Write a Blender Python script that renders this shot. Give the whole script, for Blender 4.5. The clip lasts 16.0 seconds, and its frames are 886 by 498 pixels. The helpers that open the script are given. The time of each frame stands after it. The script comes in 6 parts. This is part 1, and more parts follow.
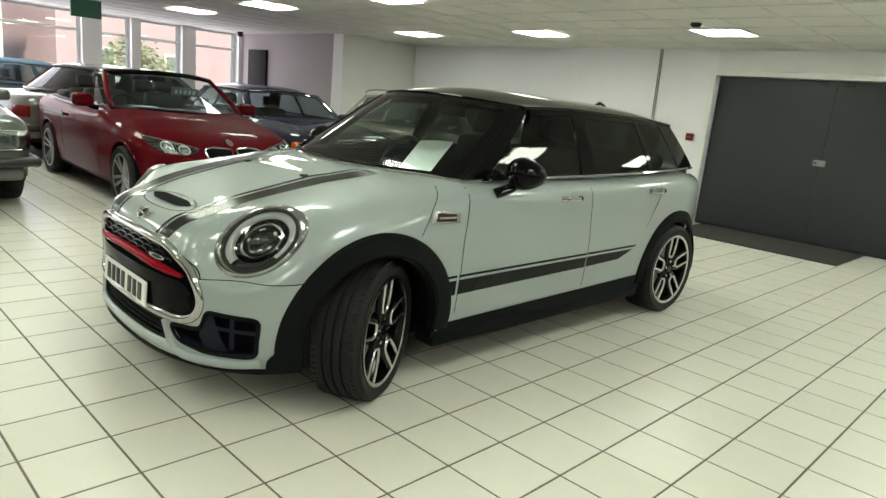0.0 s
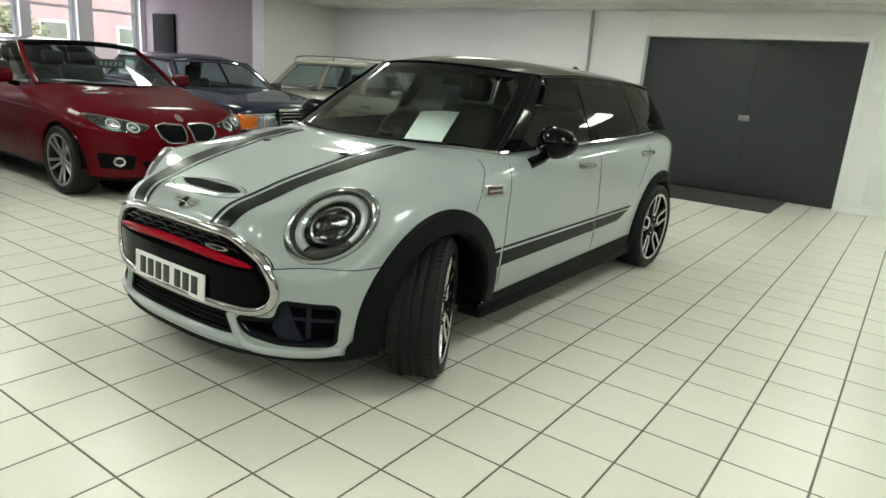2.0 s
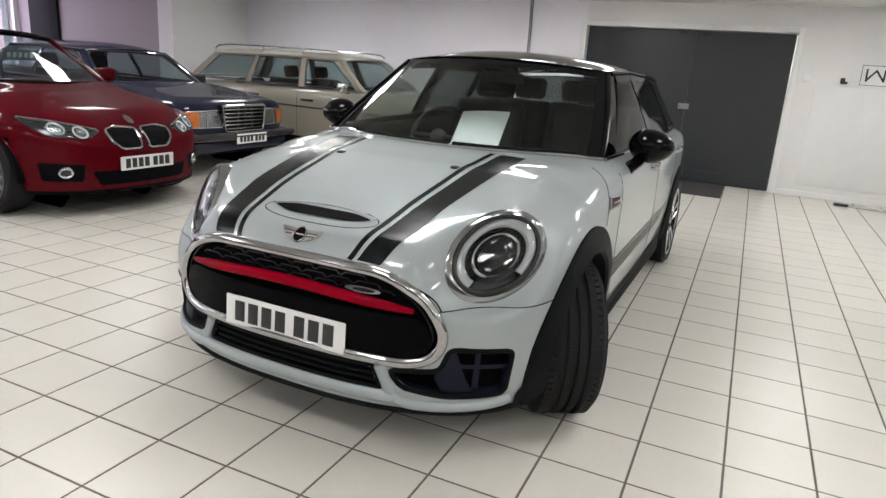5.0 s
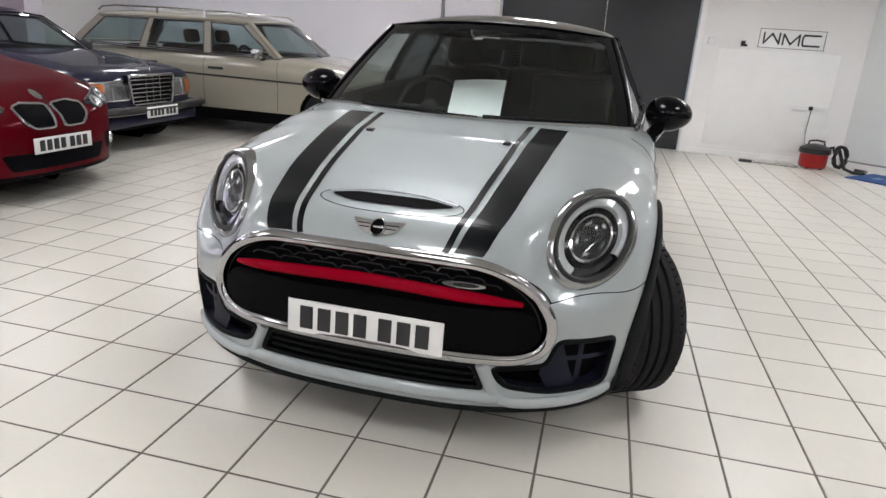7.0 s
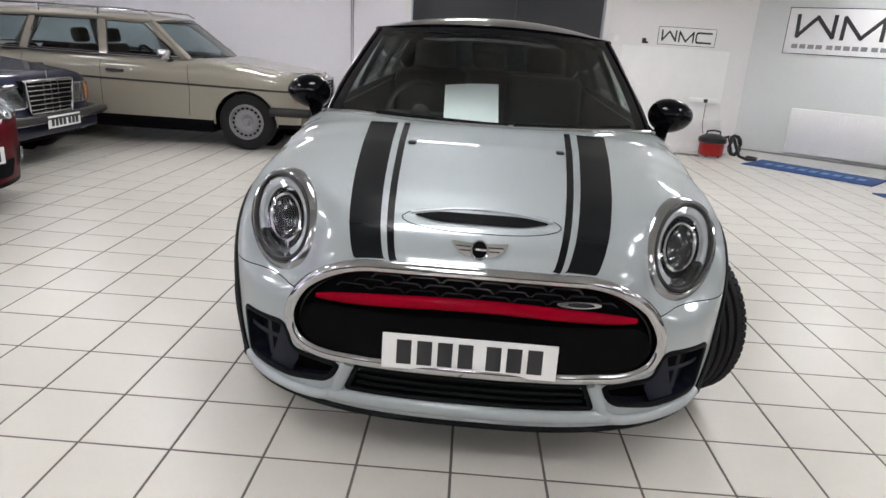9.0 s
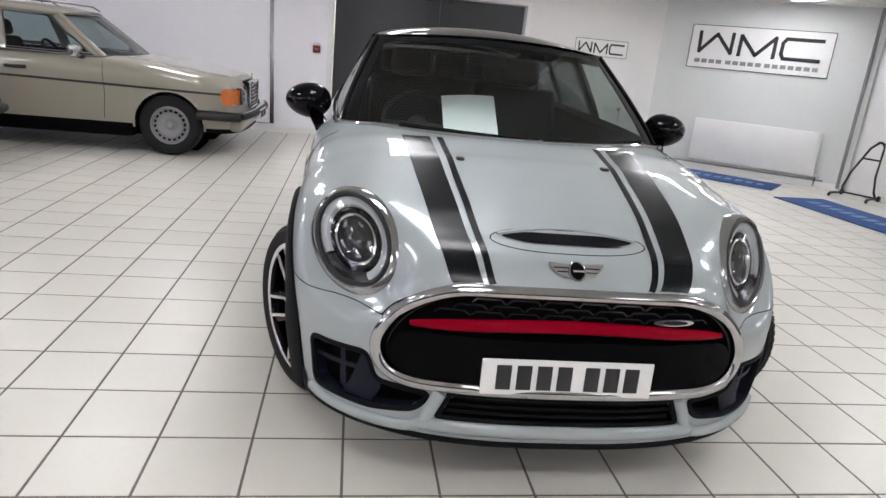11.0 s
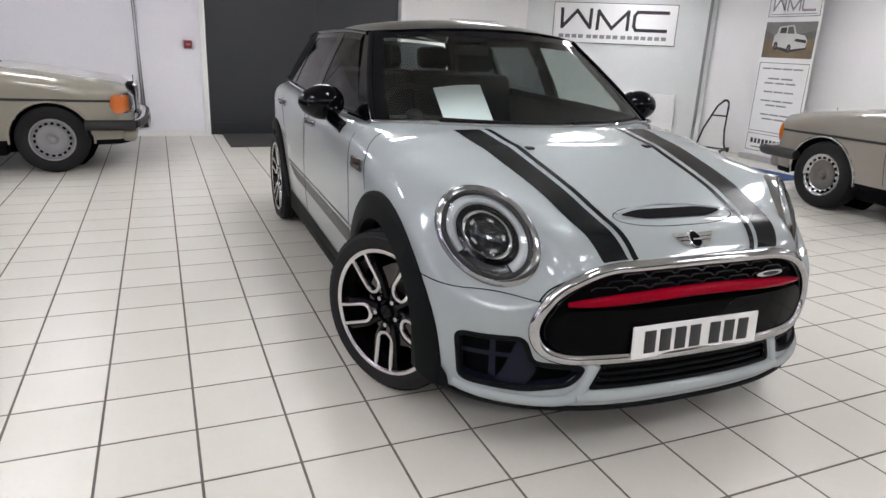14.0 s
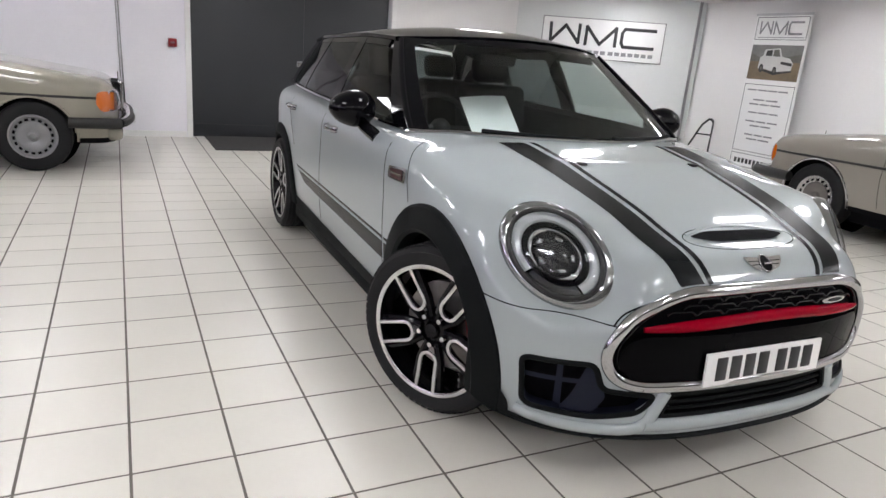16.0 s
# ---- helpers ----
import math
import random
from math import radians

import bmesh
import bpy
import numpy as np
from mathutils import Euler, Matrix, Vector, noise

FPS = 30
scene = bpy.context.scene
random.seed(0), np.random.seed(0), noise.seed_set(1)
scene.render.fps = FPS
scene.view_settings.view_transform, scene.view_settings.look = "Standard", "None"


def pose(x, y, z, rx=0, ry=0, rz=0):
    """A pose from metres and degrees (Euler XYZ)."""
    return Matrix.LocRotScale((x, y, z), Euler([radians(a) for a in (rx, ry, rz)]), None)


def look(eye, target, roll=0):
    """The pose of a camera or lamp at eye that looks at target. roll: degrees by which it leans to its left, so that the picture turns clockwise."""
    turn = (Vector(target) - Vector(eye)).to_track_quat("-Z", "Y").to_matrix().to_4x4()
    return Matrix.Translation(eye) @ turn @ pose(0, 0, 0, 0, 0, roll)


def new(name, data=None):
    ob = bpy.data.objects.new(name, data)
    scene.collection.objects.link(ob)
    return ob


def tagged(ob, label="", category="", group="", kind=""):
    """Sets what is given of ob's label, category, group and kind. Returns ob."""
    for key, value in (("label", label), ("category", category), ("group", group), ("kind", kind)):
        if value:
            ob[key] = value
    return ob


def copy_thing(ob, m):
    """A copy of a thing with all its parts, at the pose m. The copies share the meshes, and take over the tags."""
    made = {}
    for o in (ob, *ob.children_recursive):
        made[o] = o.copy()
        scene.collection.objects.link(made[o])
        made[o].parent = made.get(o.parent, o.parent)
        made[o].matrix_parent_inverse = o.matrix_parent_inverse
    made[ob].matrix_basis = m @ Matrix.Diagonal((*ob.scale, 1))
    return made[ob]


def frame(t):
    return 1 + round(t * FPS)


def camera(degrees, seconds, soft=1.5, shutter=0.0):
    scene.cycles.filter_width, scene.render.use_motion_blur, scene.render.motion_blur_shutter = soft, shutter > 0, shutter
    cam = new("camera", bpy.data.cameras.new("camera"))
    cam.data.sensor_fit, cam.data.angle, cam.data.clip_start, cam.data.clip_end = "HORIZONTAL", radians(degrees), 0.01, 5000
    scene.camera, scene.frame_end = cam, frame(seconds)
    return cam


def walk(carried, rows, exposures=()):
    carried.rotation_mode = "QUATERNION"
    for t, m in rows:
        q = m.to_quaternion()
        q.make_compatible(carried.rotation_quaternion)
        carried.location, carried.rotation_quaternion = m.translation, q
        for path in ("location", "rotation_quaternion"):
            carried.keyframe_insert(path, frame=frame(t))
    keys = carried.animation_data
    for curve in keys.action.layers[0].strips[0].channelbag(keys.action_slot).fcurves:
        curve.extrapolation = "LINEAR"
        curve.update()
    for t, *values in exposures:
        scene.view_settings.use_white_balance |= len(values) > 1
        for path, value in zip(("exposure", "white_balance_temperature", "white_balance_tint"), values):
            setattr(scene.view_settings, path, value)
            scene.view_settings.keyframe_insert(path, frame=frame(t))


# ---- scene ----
cam = camera(67.9, 16.0, soft=1.5)
PATH = [
    (0, (-0.008, -0.022, 1.357), (-1.368, 1.378, 0.92), 5.4),
    (0.5, (-0.161, -0.107, 1.36), (-1.533, 1.28, 0.92), 5.9),
    (1, (-0.292, -0.315, 1.369), (-1.618, 1.11, 0.911), 5.0),
    (1.5, (-0.393, -0.459, 1.375), (-1.607, 1.045, 0.86), 3.5),
    (2, (-0.549, -0.481, 1.351), (-1.656, 1.101, 0.831), 4.2),
    (2.5, (-0.745, -0.484, 1.356), (-1.788, 1.146, 0.849), 5.1),
    (3, (-0.903, -0.515, 1.358), (-1.943, 1.118, 0.857), 5.1),
    (3.5, (-1.129, -0.651, 1.36), (-2.113, 1.011, 0.842), 4.4),
    (3.7, (-1.205, -0.706, 1.366), (-2.142, 0.975, 0.824), 4.0),
    (5.8, (-1.971, -0.726, 1.333), (-2.642, 1.078, 0.791), 4.5),
    (6, (-2.058, -0.781, 1.344), (-2.681, 1.034, 0.781), 4.5),
    (6.5, (-2.207, -0.831, 1.343), (-2.712, 1.013, 0.753), 4.0),
    (7, (-2.381, -0.762, 1.319), (-2.799, 1.095, 0.707), 3.9),
    (7.5, (-2.548, -0.66, 1.323), (-2.859, 1.218, 0.71), 3.8),
    (8, (-2.669, -0.643, 1.314), (-2.937, 1.24, 0.697), 3.8),
    (8.5, (-2.885, -0.709, 1.328), (-3.053, 1.191, 0.725), 4.0),
    (8.7, (-2.971, -0.738, 1.326), (-3.088, 1.164, 0.72), 3.8),
    (10.8, (-3.594, -0.603, 1.31), (-3.342, 1.297, 0.737), 5.8),
    (11, (-3.693, -0.638, 1.32), (-3.397, 1.255, 0.747), 5.6),
    (11.5, (-3.878, -0.695, 1.325), (-3.507, 1.18, 0.737), 5.2),
    (12, (-4.022, -0.627, 1.31), (-3.621, 1.249, 0.742), 5.2),
    (12.5, (-4.165, -0.503, 1.323), (-3.746, 1.377, 0.785), 4.3),
    (13, (-4.286, -0.454, 1.312), (-3.838, 1.415, 0.758), 4.4),
    (13.5, (-4.499, -0.467, 1.321), (-3.913, 1.359, 0.753), 3.7),
    (14, (-4.61, -0.477, 1.316), (-3.851, 1.277, 0.725), 2.6),
    (14.5, (-4.634, -0.479, 1.322), (-3.822, 1.259, 0.755), 3.7),
    (15, (-4.681, -0.475, 1.316), (-3.807, 1.238, 0.768), 4.6),
    (15.5, (-4.762, -0.376, 1.289), (-3.86, 1.326, 0.752), 5.1),
    (16, (-4.859, -0.24, 1.292), (-3.995, 1.475, 0.733), 4.9),
]
EXPOSURES = [(0.0, 1.64, 7350, -14), (2.0, 1.64, 7000, -11), (3.5, 1.66, 6750, 0), (6.5, 1.64, 6550, 11), (12.5, 1.62, 6400, 12), (16.0, 1.66, 6450, 12)]
walk(cam, [(t, look(eye, target, roll)) for t, eye, target, roll in PATH], EXPOSURES)

# ---- world and daylight ----
world = bpy.data.worlds.new("sky")
scene.world = world
world.use_nodes = True
wn = world.node_tree
sky = wn.nodes.new("ShaderNodeTexSky")
sky.sky_type, sky.sun_disc = "NISHITA", False
sky.sun_elevation, sky.sun_rotation = radians(40), radians(118)
wn.nodes["Background"].inputs["Strength"].default_value = 0.15
wn.links.new(sky.outputs[0], wn.nodes["Background"].inputs["Color"])
sun = new("sun", bpy.data.lights.new("sun", "SUN"))
sun.data.energy, sun.data.angle, sun.data.color = 2.6, radians(3), (1.0, 0.96, 0.9)
sun.matrix_world = look((10, -14, 34), (-28, 6, 0))
PANEL_LIGHT = 7.0   # strength of the ceiling panels

# ---- helpers of this scene ----
from mathutils.bvhtree import BVHTree


def lerp(a, b, k):
    return a + (b - a) * k


def smooth(a, b, x):
    k = min(1.0, max(0.0, (x - a) / (b - a)))
    return k * k * (3 - 2 * k)


def curve_at(keys, x):
    """A smooth curve through (x, value) keys."""
    if x <= keys[0][0]:
        return keys[0][1]
    for (x0, v0), (x1, v1) in zip(keys, keys[1:]):
        if x <= x1:
            return lerp(v0, v1, smooth(x0, x1, x) * 0.5 + 0.5 * (x - x0) / (x1 - x0))
    return keys[-1][1]


def part(name, bm, material, parent=None, label="", sharp=40, smooth_shade=True):
    """Links a bmesh as one mesh object under a thing or part."""
    me = bpy.data.meshes.new(name)
    bm.to_mesh(me)
    bm.free()
    for m in material if isinstance(material, (list, tuple)) else [material]:
        me.materials.append(m)
    if smooth_shade:
        me.polygons.foreach_set("use_smooth", [True] * len(me.polygons))
        me.set_sharp_from_angle(angle=radians(sharp))
    ob = new(name, me)
    if parent is not None:
        ob.parent = parent
    if label:
        ob["label"] = label
    return ob


def thing(name, label, category, m=None, group="", kind=""):
    ob = new(name)
    ob.empty_display_size = 0.1
    if m is not None:
        ob.matrix_world = m
    return tagged(ob, label, category, group, kind)


def grid(fn, nu, nv, wrap_u=False, bm=None, mat_fn=None):
    """A sheet of quads through fn(u, v), u and v from 0 to 1."""
    bm = bm or bmesh.new()
    cols = nu if wrap_u else nu + 1
    vs = [[bm.verts.new(fn(i / nu, j / nv)) for j in range(nv + 1)] for i in range(cols)]
    for i in range(nu):
        for j in range(nv):
            a, b = vs[i], vs[(i + 1) % cols]
            try:
                f = bm.faces.new((a[j], b[j], b[j + 1], a[j + 1]))
            except ValueError:
                continue
            if mat_fn:
                f.material_index = mat_fn((i + 0.5) / nu, (j + 0.5) / nv)
    return bm


def box(c, size, bevel=0.0, m=None, bm=None, segs=2):
    """A bevelled block, centred at c."""
    bm = bm or bmesh.new()
    made = bmesh.ops.create_cube(bm, size=1.0)["verts"]
    t = Matrix.Translation(c) @ Matrix.Diagonal((*size, 1))
    if m is not None:
        t = m @ t
    bmesh.ops.transform(bm, matrix=t, verts=made)
    if bevel:
        edges = list({e for v in made for e in v.link_edges})
        bmesh.ops.bevel(bm, geom=edges, offset=bevel, segments=segs, profile=0.5, affect="EDGES")
    return bm


def span(x0, x1, y0, y1, z0, z1, bevel=0.0, bm=None):
    return box(((x0 + x1) / 2, (y0 + y1) / 2, (z0 + z1) / 2), (abs(x1 - x0), abs(y1 - y0), abs(z1 - z0)), bevel, bm=bm)


def lathe(profile, n=48, m=None, bm=None):
    """Turns (radius, x) pairs round the x axis."""
    k = len(profile) - 1

    def fn(u, v):
        r, x = profile[round(v * k)]
        a = 2 * math.pi * u
        p = Vector((x, r * math.cos(a), r * math.sin(a)))
        return m @ p if m is not None else p
    return grid(fn, n, k, wrap_u=True, bm=bm)


def tube(points, r, n=8, closed=False, bm=None, flat=1.0, ups=None):
    """A round or flattened (flat < 1, along its up) tube along points."""
    bm = bm or bmesh.new()
    pts = [Vector(p) for p in points]
    k, rings, up = len(pts), [], Vector((0, 0, 1))
    for i, p in enumerate(pts):
        a = pts[(i - 1) % k] if closed or i else p
        b = pts[(i + 1) % k] if closed or i < k - 1 else p
        d = (b - a).normalized()
        if ups:
            up = Vector(ups[i])
        side = d.cross(up)
        if side.length < 1e-4:
            side = d.cross(Vector((0, 1, 0.2)))
        side.normalize()
        top = side.cross(d).normalized()
        rr = r(i / max(1, k - 1)) if callable(r) else r
        rings.append([bm.verts.new(p + rr * (math.cos(t) * side + flat * math.sin(t) * top)) for t in (2 * math.pi * j / n for j in range(n))])
    for i in range(k if closed else k - 1):
        a, b = rings[i], rings[(i + 1) % k]
        for j in range(n):
            bm.faces.new((a[j], a[(j + 1) % n], b[(j + 1) % n], b[j]))
    if not closed:
        bm.faces.new(rings[0][::-1])
        bm.faces.new(rings[-1])
    return bm


def prism(outline, depth, m=None, bm=None, bevel=0.0):
    """A flat outline of (a, b) pairs pushed out by depth: x = a, z = b, y from 0 to depth."""
    bm = bm or bmesh.new()
    front = [bm.verts.new((a, 0, b)) for a, b in outline]
    back = [bm.verts.new((a, depth, b)) for a, b in outline]
    bm.faces.new(front)
    bm.faces.new(back[::-1])
    k = len(outline)
    for i in range(k):
        bm.faces.new((front[i], back[i], back[(i + 1) % k], front[(i + 1) % k]))
    bmesh.ops.recalc_face_normals(bm, faces=bm.faces[:])
    if bevel:
        bmesh.ops.bevel(bm, geom=bm.edges[:], offset=bevel, segments=2, profile=0.5, affect="EDGES")
    if m is not None:
        bmesh.ops.transform(bm, matrix=m, verts=bm.verts[:])
    return bm


def rounded(points, r=0.02, n=5):
    """A closed outline with its corners rounded; r is one number or one a corner."""
    out, k = [], len(points)
    for i in range(k):
        p, a, b = (Vector((*points[j % k], 0)) for j in (i, i - 1, i + 1))
        ri = r[i] if isinstance(r, (list, tuple)) else r
        da, db = (a - p), (b - p)
        d = min(ri, da.length * 0.48, db.length * 0.48)
        a, b = p + da.normalized() * d, p + db.normalized() * d
        for j in range(n + 1):
            t = j / n
            q = a * (1 - t) ** 2 + p * 2 * t * (1 - t) + b * t * t
            out.append((q.x, q.y))
    return out


def resample(outline, step):
    """A closed outline with points about one step apart."""
    out, k = [], len(outline)
    for i in range(k):
        a, b = outline[i], outline[(i + 1) % k]
        n = max(1, int(math.dist(a, b) / step))
        out += [(lerp(a[0], b[0], j / n), lerp(a[1], b[1], j / n)) for j in range(n)]
    return out


class Skin:
    """A body's surface, on which trim is laid: front and back take (x, z), left and right (s, z), top (x, s)."""

    def __init__(self, bm):
        self.tree, self.drop = BVHTree.FromBMesh(bm), 0.0

    def at(self, side, a, b, off=0.0):
        b -= self.drop if side == "front" else 0.0
        if side in ("front", "back") and abs(a) < 0.004:
            a = 0.004
        o, d = {"front": ((a, -3, b), (0, 1, 0)), "back": ((a, 9, b), (0, -1, 0)), "left": ((3, a, b), (-1, 0, 0)),
                "right": ((-3, a, b), (1, 0, 0)), "top": ((a, b, 4), (0, 0, -1))}[side]
        o, d = Vector(o), Vector(d)
        hit, n, _, _ = self.tree.ray_cast(o, d)
        if hit is None:
            hit, n, _, _ = self.tree.find_nearest(o + d * 2.2)
        if n.dot(d) > 0:
            n = -n
        return hit + n * off, n

    def patch(self, side, outline, off=0.002, rings=6, depth=0.0, bm=None):
        """A sheet inside an outline, laid off above the surface (below it, if off is negative)."""
        bm = bm or bmesh.new()
        ca = sum(p[0] for p in outline) / len(outline)
        cb = sum(p[1] for p in outline) / len(outline)

        def fn(u, v):
            a, b = outline[round(u * len(outline)) % len(outline)]
            k = max(v, 0.001)
            return self.at(side, lerp(ca, a, k), lerp(cb, b, k), off + depth * (1 - v * v))[0]
        return grid(fn, len(outline), rings, wrap_u=True, bm=bm)

    def band(self, side, a, b, n, m, off=0.002, bm=None):
        """A ribbon between the curves a(k) and b(k), k from 0 to 1."""
        return grid(lambda u, v: self.at(side, lerp(a(u)[0], b(u)[0], v), lerp(a(u)[1], b(u)[1], v), off)[0], n, m, bm=bm)

    def ring(self, side, outline, r, off=0.0, flat=1.0, n=8, closed=True, bm=None):
        hits = [self.at(side, a, b, off) for a, b in outline]
        return tube([h[0] for h in hits], r, n, closed, bm=bm, flat=flat, ups=[h[1] for h in hits])


def inside(p, outline):
    """Whether the point lies inside the closed outline."""
    x, y = p
    odd, k = False, len(outline)
    for i in range(k):
        (x0, y0), (x1, y1) = outline[i], outline[(i + 1) % k]
        if (y0 > y) != (y1 > y) and x < (x1 - x0) * (y - y0) / (y1 - y0) + x0:
            odd = not odd
    return odd

# ---- materials ----
def node_mat(name):
    m = bpy.data.materials.new(name)
    m.use_nodes = True
    nt = m.node_tree
    return m, nt, nt.nodes["Principled BSDF"]


def surface(name, color, rough=0.5, metal=0.0, vary=0.08, scale=6.0, grain=60.0, bump=0.0, coat=0.0, rough_vary=0.1, spec=0.5, per_piece=0.0, stretch=(1, 1, 1)):
    """A surface with stains at a large scale and grain at a fine one."""
    m, nt, p = node_mat(name)
    tc = nt.nodes.new("ShaderNodeTexCoord")
    mp = nt.nodes.new("ShaderNodeMapping")
    mp.inputs["Scale"].default_value = stretch
    nt.links.new(tc.outputs["Object"], mp.inputs["Vector"])
    big, fine = nt.nodes.new("ShaderNodeTexNoise"), nt.nodes.new("ShaderNodeTexNoise")
    for n, s, d in ((big, scale, 4), (fine, grain, 3)):
        n.inputs["Scale"].default_value, n.inputs["Detail"].default_value = s, d
        nt.links.new(mp.outputs["Vector"], n.inputs["Vector"])
    mix = nt.nodes.new("ShaderNodeMath")
    mix.operation = "MULTIPLY_ADD"
    mix.inputs[1].default_value = 0.5
    nt.links.new(fine.outputs["Fac"], mix.inputs[0])
    nt.links.new(big.outputs["Fac"], mix.inputs[2])
    ramp = nt.nodes.new("ShaderNodeMapRange")
    ramp.inputs["From Min"].default_value, ramp.inputs["From Max"].default_value = 0.35, 1.15
    ramp.inputs["To Min"].default_value, ramp.inputs["To Max"].default_value = 1 - vary, 1 + vary
    nt.links.new(mix.outputs[0], ramp.inputs["Value"])
    level = ramp.outputs["Result"]
    if per_piece:
        oi = nt.nodes.new("ShaderNodeObjectInfo")
        pr = nt.nodes.new("ShaderNodeMapRange")
        pr.inputs["To Min"].default_value, pr.inputs["To Max"].default_value = 1 - per_piece, 1 + per_piece
        geo, both = nt.nodes.new("ShaderNodeNewGeometry"), nt.nodes.new("ShaderNodeMath")
        both.operation = "PINGPONG"
        both.inputs[1].default_value = 1.0
        add = nt.nodes.new("ShaderNodeMath")
        nt.links.new(oi.outputs["Random"], add.inputs[0])
        nt.links.new(geo.outputs["Random Per Island"], add.inputs[1])
        nt.links.new(add.outputs[0], both.inputs[0])
        nt.links.new(both.outputs[0], pr.inputs["Value"])
        mu = nt.nodes.new("ShaderNodeMath")
        mu.operation = "MULTIPLY"
        nt.links.new(level, mu.inputs[0])
        nt.links.new(pr.outputs["Result"], mu.inputs[1])
        level = mu.outputs[0]
    tint = nt.nodes.new("ShaderNodeVectorMath")
    tint.operation = "SCALE"
    tint.inputs[0].default_value = color
    nt.links.new(level, tint.inputs["Scale"])
    nt.links.new(tint.outputs["Vector"], p.inputs["Base Color"])
    rr = nt.nodes.new("ShaderNodeMapRange")
    rr.inputs["To Min"].default_value, rr.inputs["To Max"].default_value = rough * (1 - rough_vary), min(1, rough * (1 + rough_vary))
    nt.links.new(big.outputs["Fac"], rr.inputs["Value"])
    nt.links.new(rr.outputs["Result"], p.inputs["Roughness"])
    p.inputs["Metallic"].default_value = metal
    p.inputs["Specular IOR Level"].default_value = spec
    if coat:
        p.inputs["Coat Weight"].default_value, p.inputs["Coat Roughness"].default_value = coat, 0.03
    if bump:
        b = nt.nodes.new("ShaderNodeBump")
        b.inputs["Strength"].default_value, b.inputs["Distance"].default_value = bump, 0.004
        nt.links.new(mix.outputs[0], b.inputs["Height"])
        nt.links.new(b.outputs["Normal"], p.inputs["Normal"])
    return m


def car_paint(name, color, flake=0.25, rough=0.35, coat=1.0, spec=0.12):
    """Clear-coated paint with fine metallic flakes and a light haze of dust."""
    return surface(name, color, rough, flake, vary=0.03, scale=1.5, grain=900.0, coat=coat, rough_vary=0.15, spec=spec)


def car_glass(name, tint, mirror=1.0):
    """Thin tinted glass: see-through, with a clear reflection."""
    m = bpy.data.materials.new(name)
    m.use_nodes = True
    nt = m.node_tree
    nt.nodes.remove(nt.nodes["Principled BSDF"])
    clear, gloss, mix, lw, sharp, level = (nt.nodes.new(k) for k in ("ShaderNodeBsdfTransparent", "ShaderNodeBsdfGlossy", "ShaderNodeMixShader", "ShaderNodeLayerWeight", "ShaderNodeMath", "ShaderNodeMath"))
    clear.inputs["Color"].default_value = (*tint, 1)
    gloss.inputs["Roughness"].default_value = 0.02
    lw.inputs["Blend"].default_value = 0.5
    sharp.operation, sharp.inputs[1].default_value = "POWER", 5.0
    level.operation, level.inputs[1].default_value, level.inputs[2].default_value = "MULTIPLY_ADD", 0.85 * mirror, 0.06 * mirror
    nt.links.new(lw.outputs["Facing"], sharp.inputs[0])
    nt.links.new(sharp.outputs[0], level.inputs[0])
    nt.links.new(level.outputs[0], mix.inputs[0])
    nt.links.new(clear.outputs[0], mix.inputs[1])
    nt.links.new(gloss.outputs[0], mix.inputs[2])
    nt.links.new(mix.outputs[0], nt.nodes["Material Output"].inputs["Surface"])
    return m


def glowing(name, color, strength):
    m, nt, p = node_mat(name)
    p.inputs["Base Color"].default_value = (*color, 1)
    p.inputs["Emission Color"].default_value = (*color, 1)
    p.inputs["Emission Strength"].default_value = strength
    return m


def tile_material():
    """Glazed cream floor tile: faint clouding, scuffs, a slightly uneven gloss."""
    m = surface("glazed_tile", (0.668, 0.643, 0.588), 0.30, 0.0, vary=0.035, scale=2.2, grain=40.0, rough_vary=0.1, per_piece=0.035)
    return m


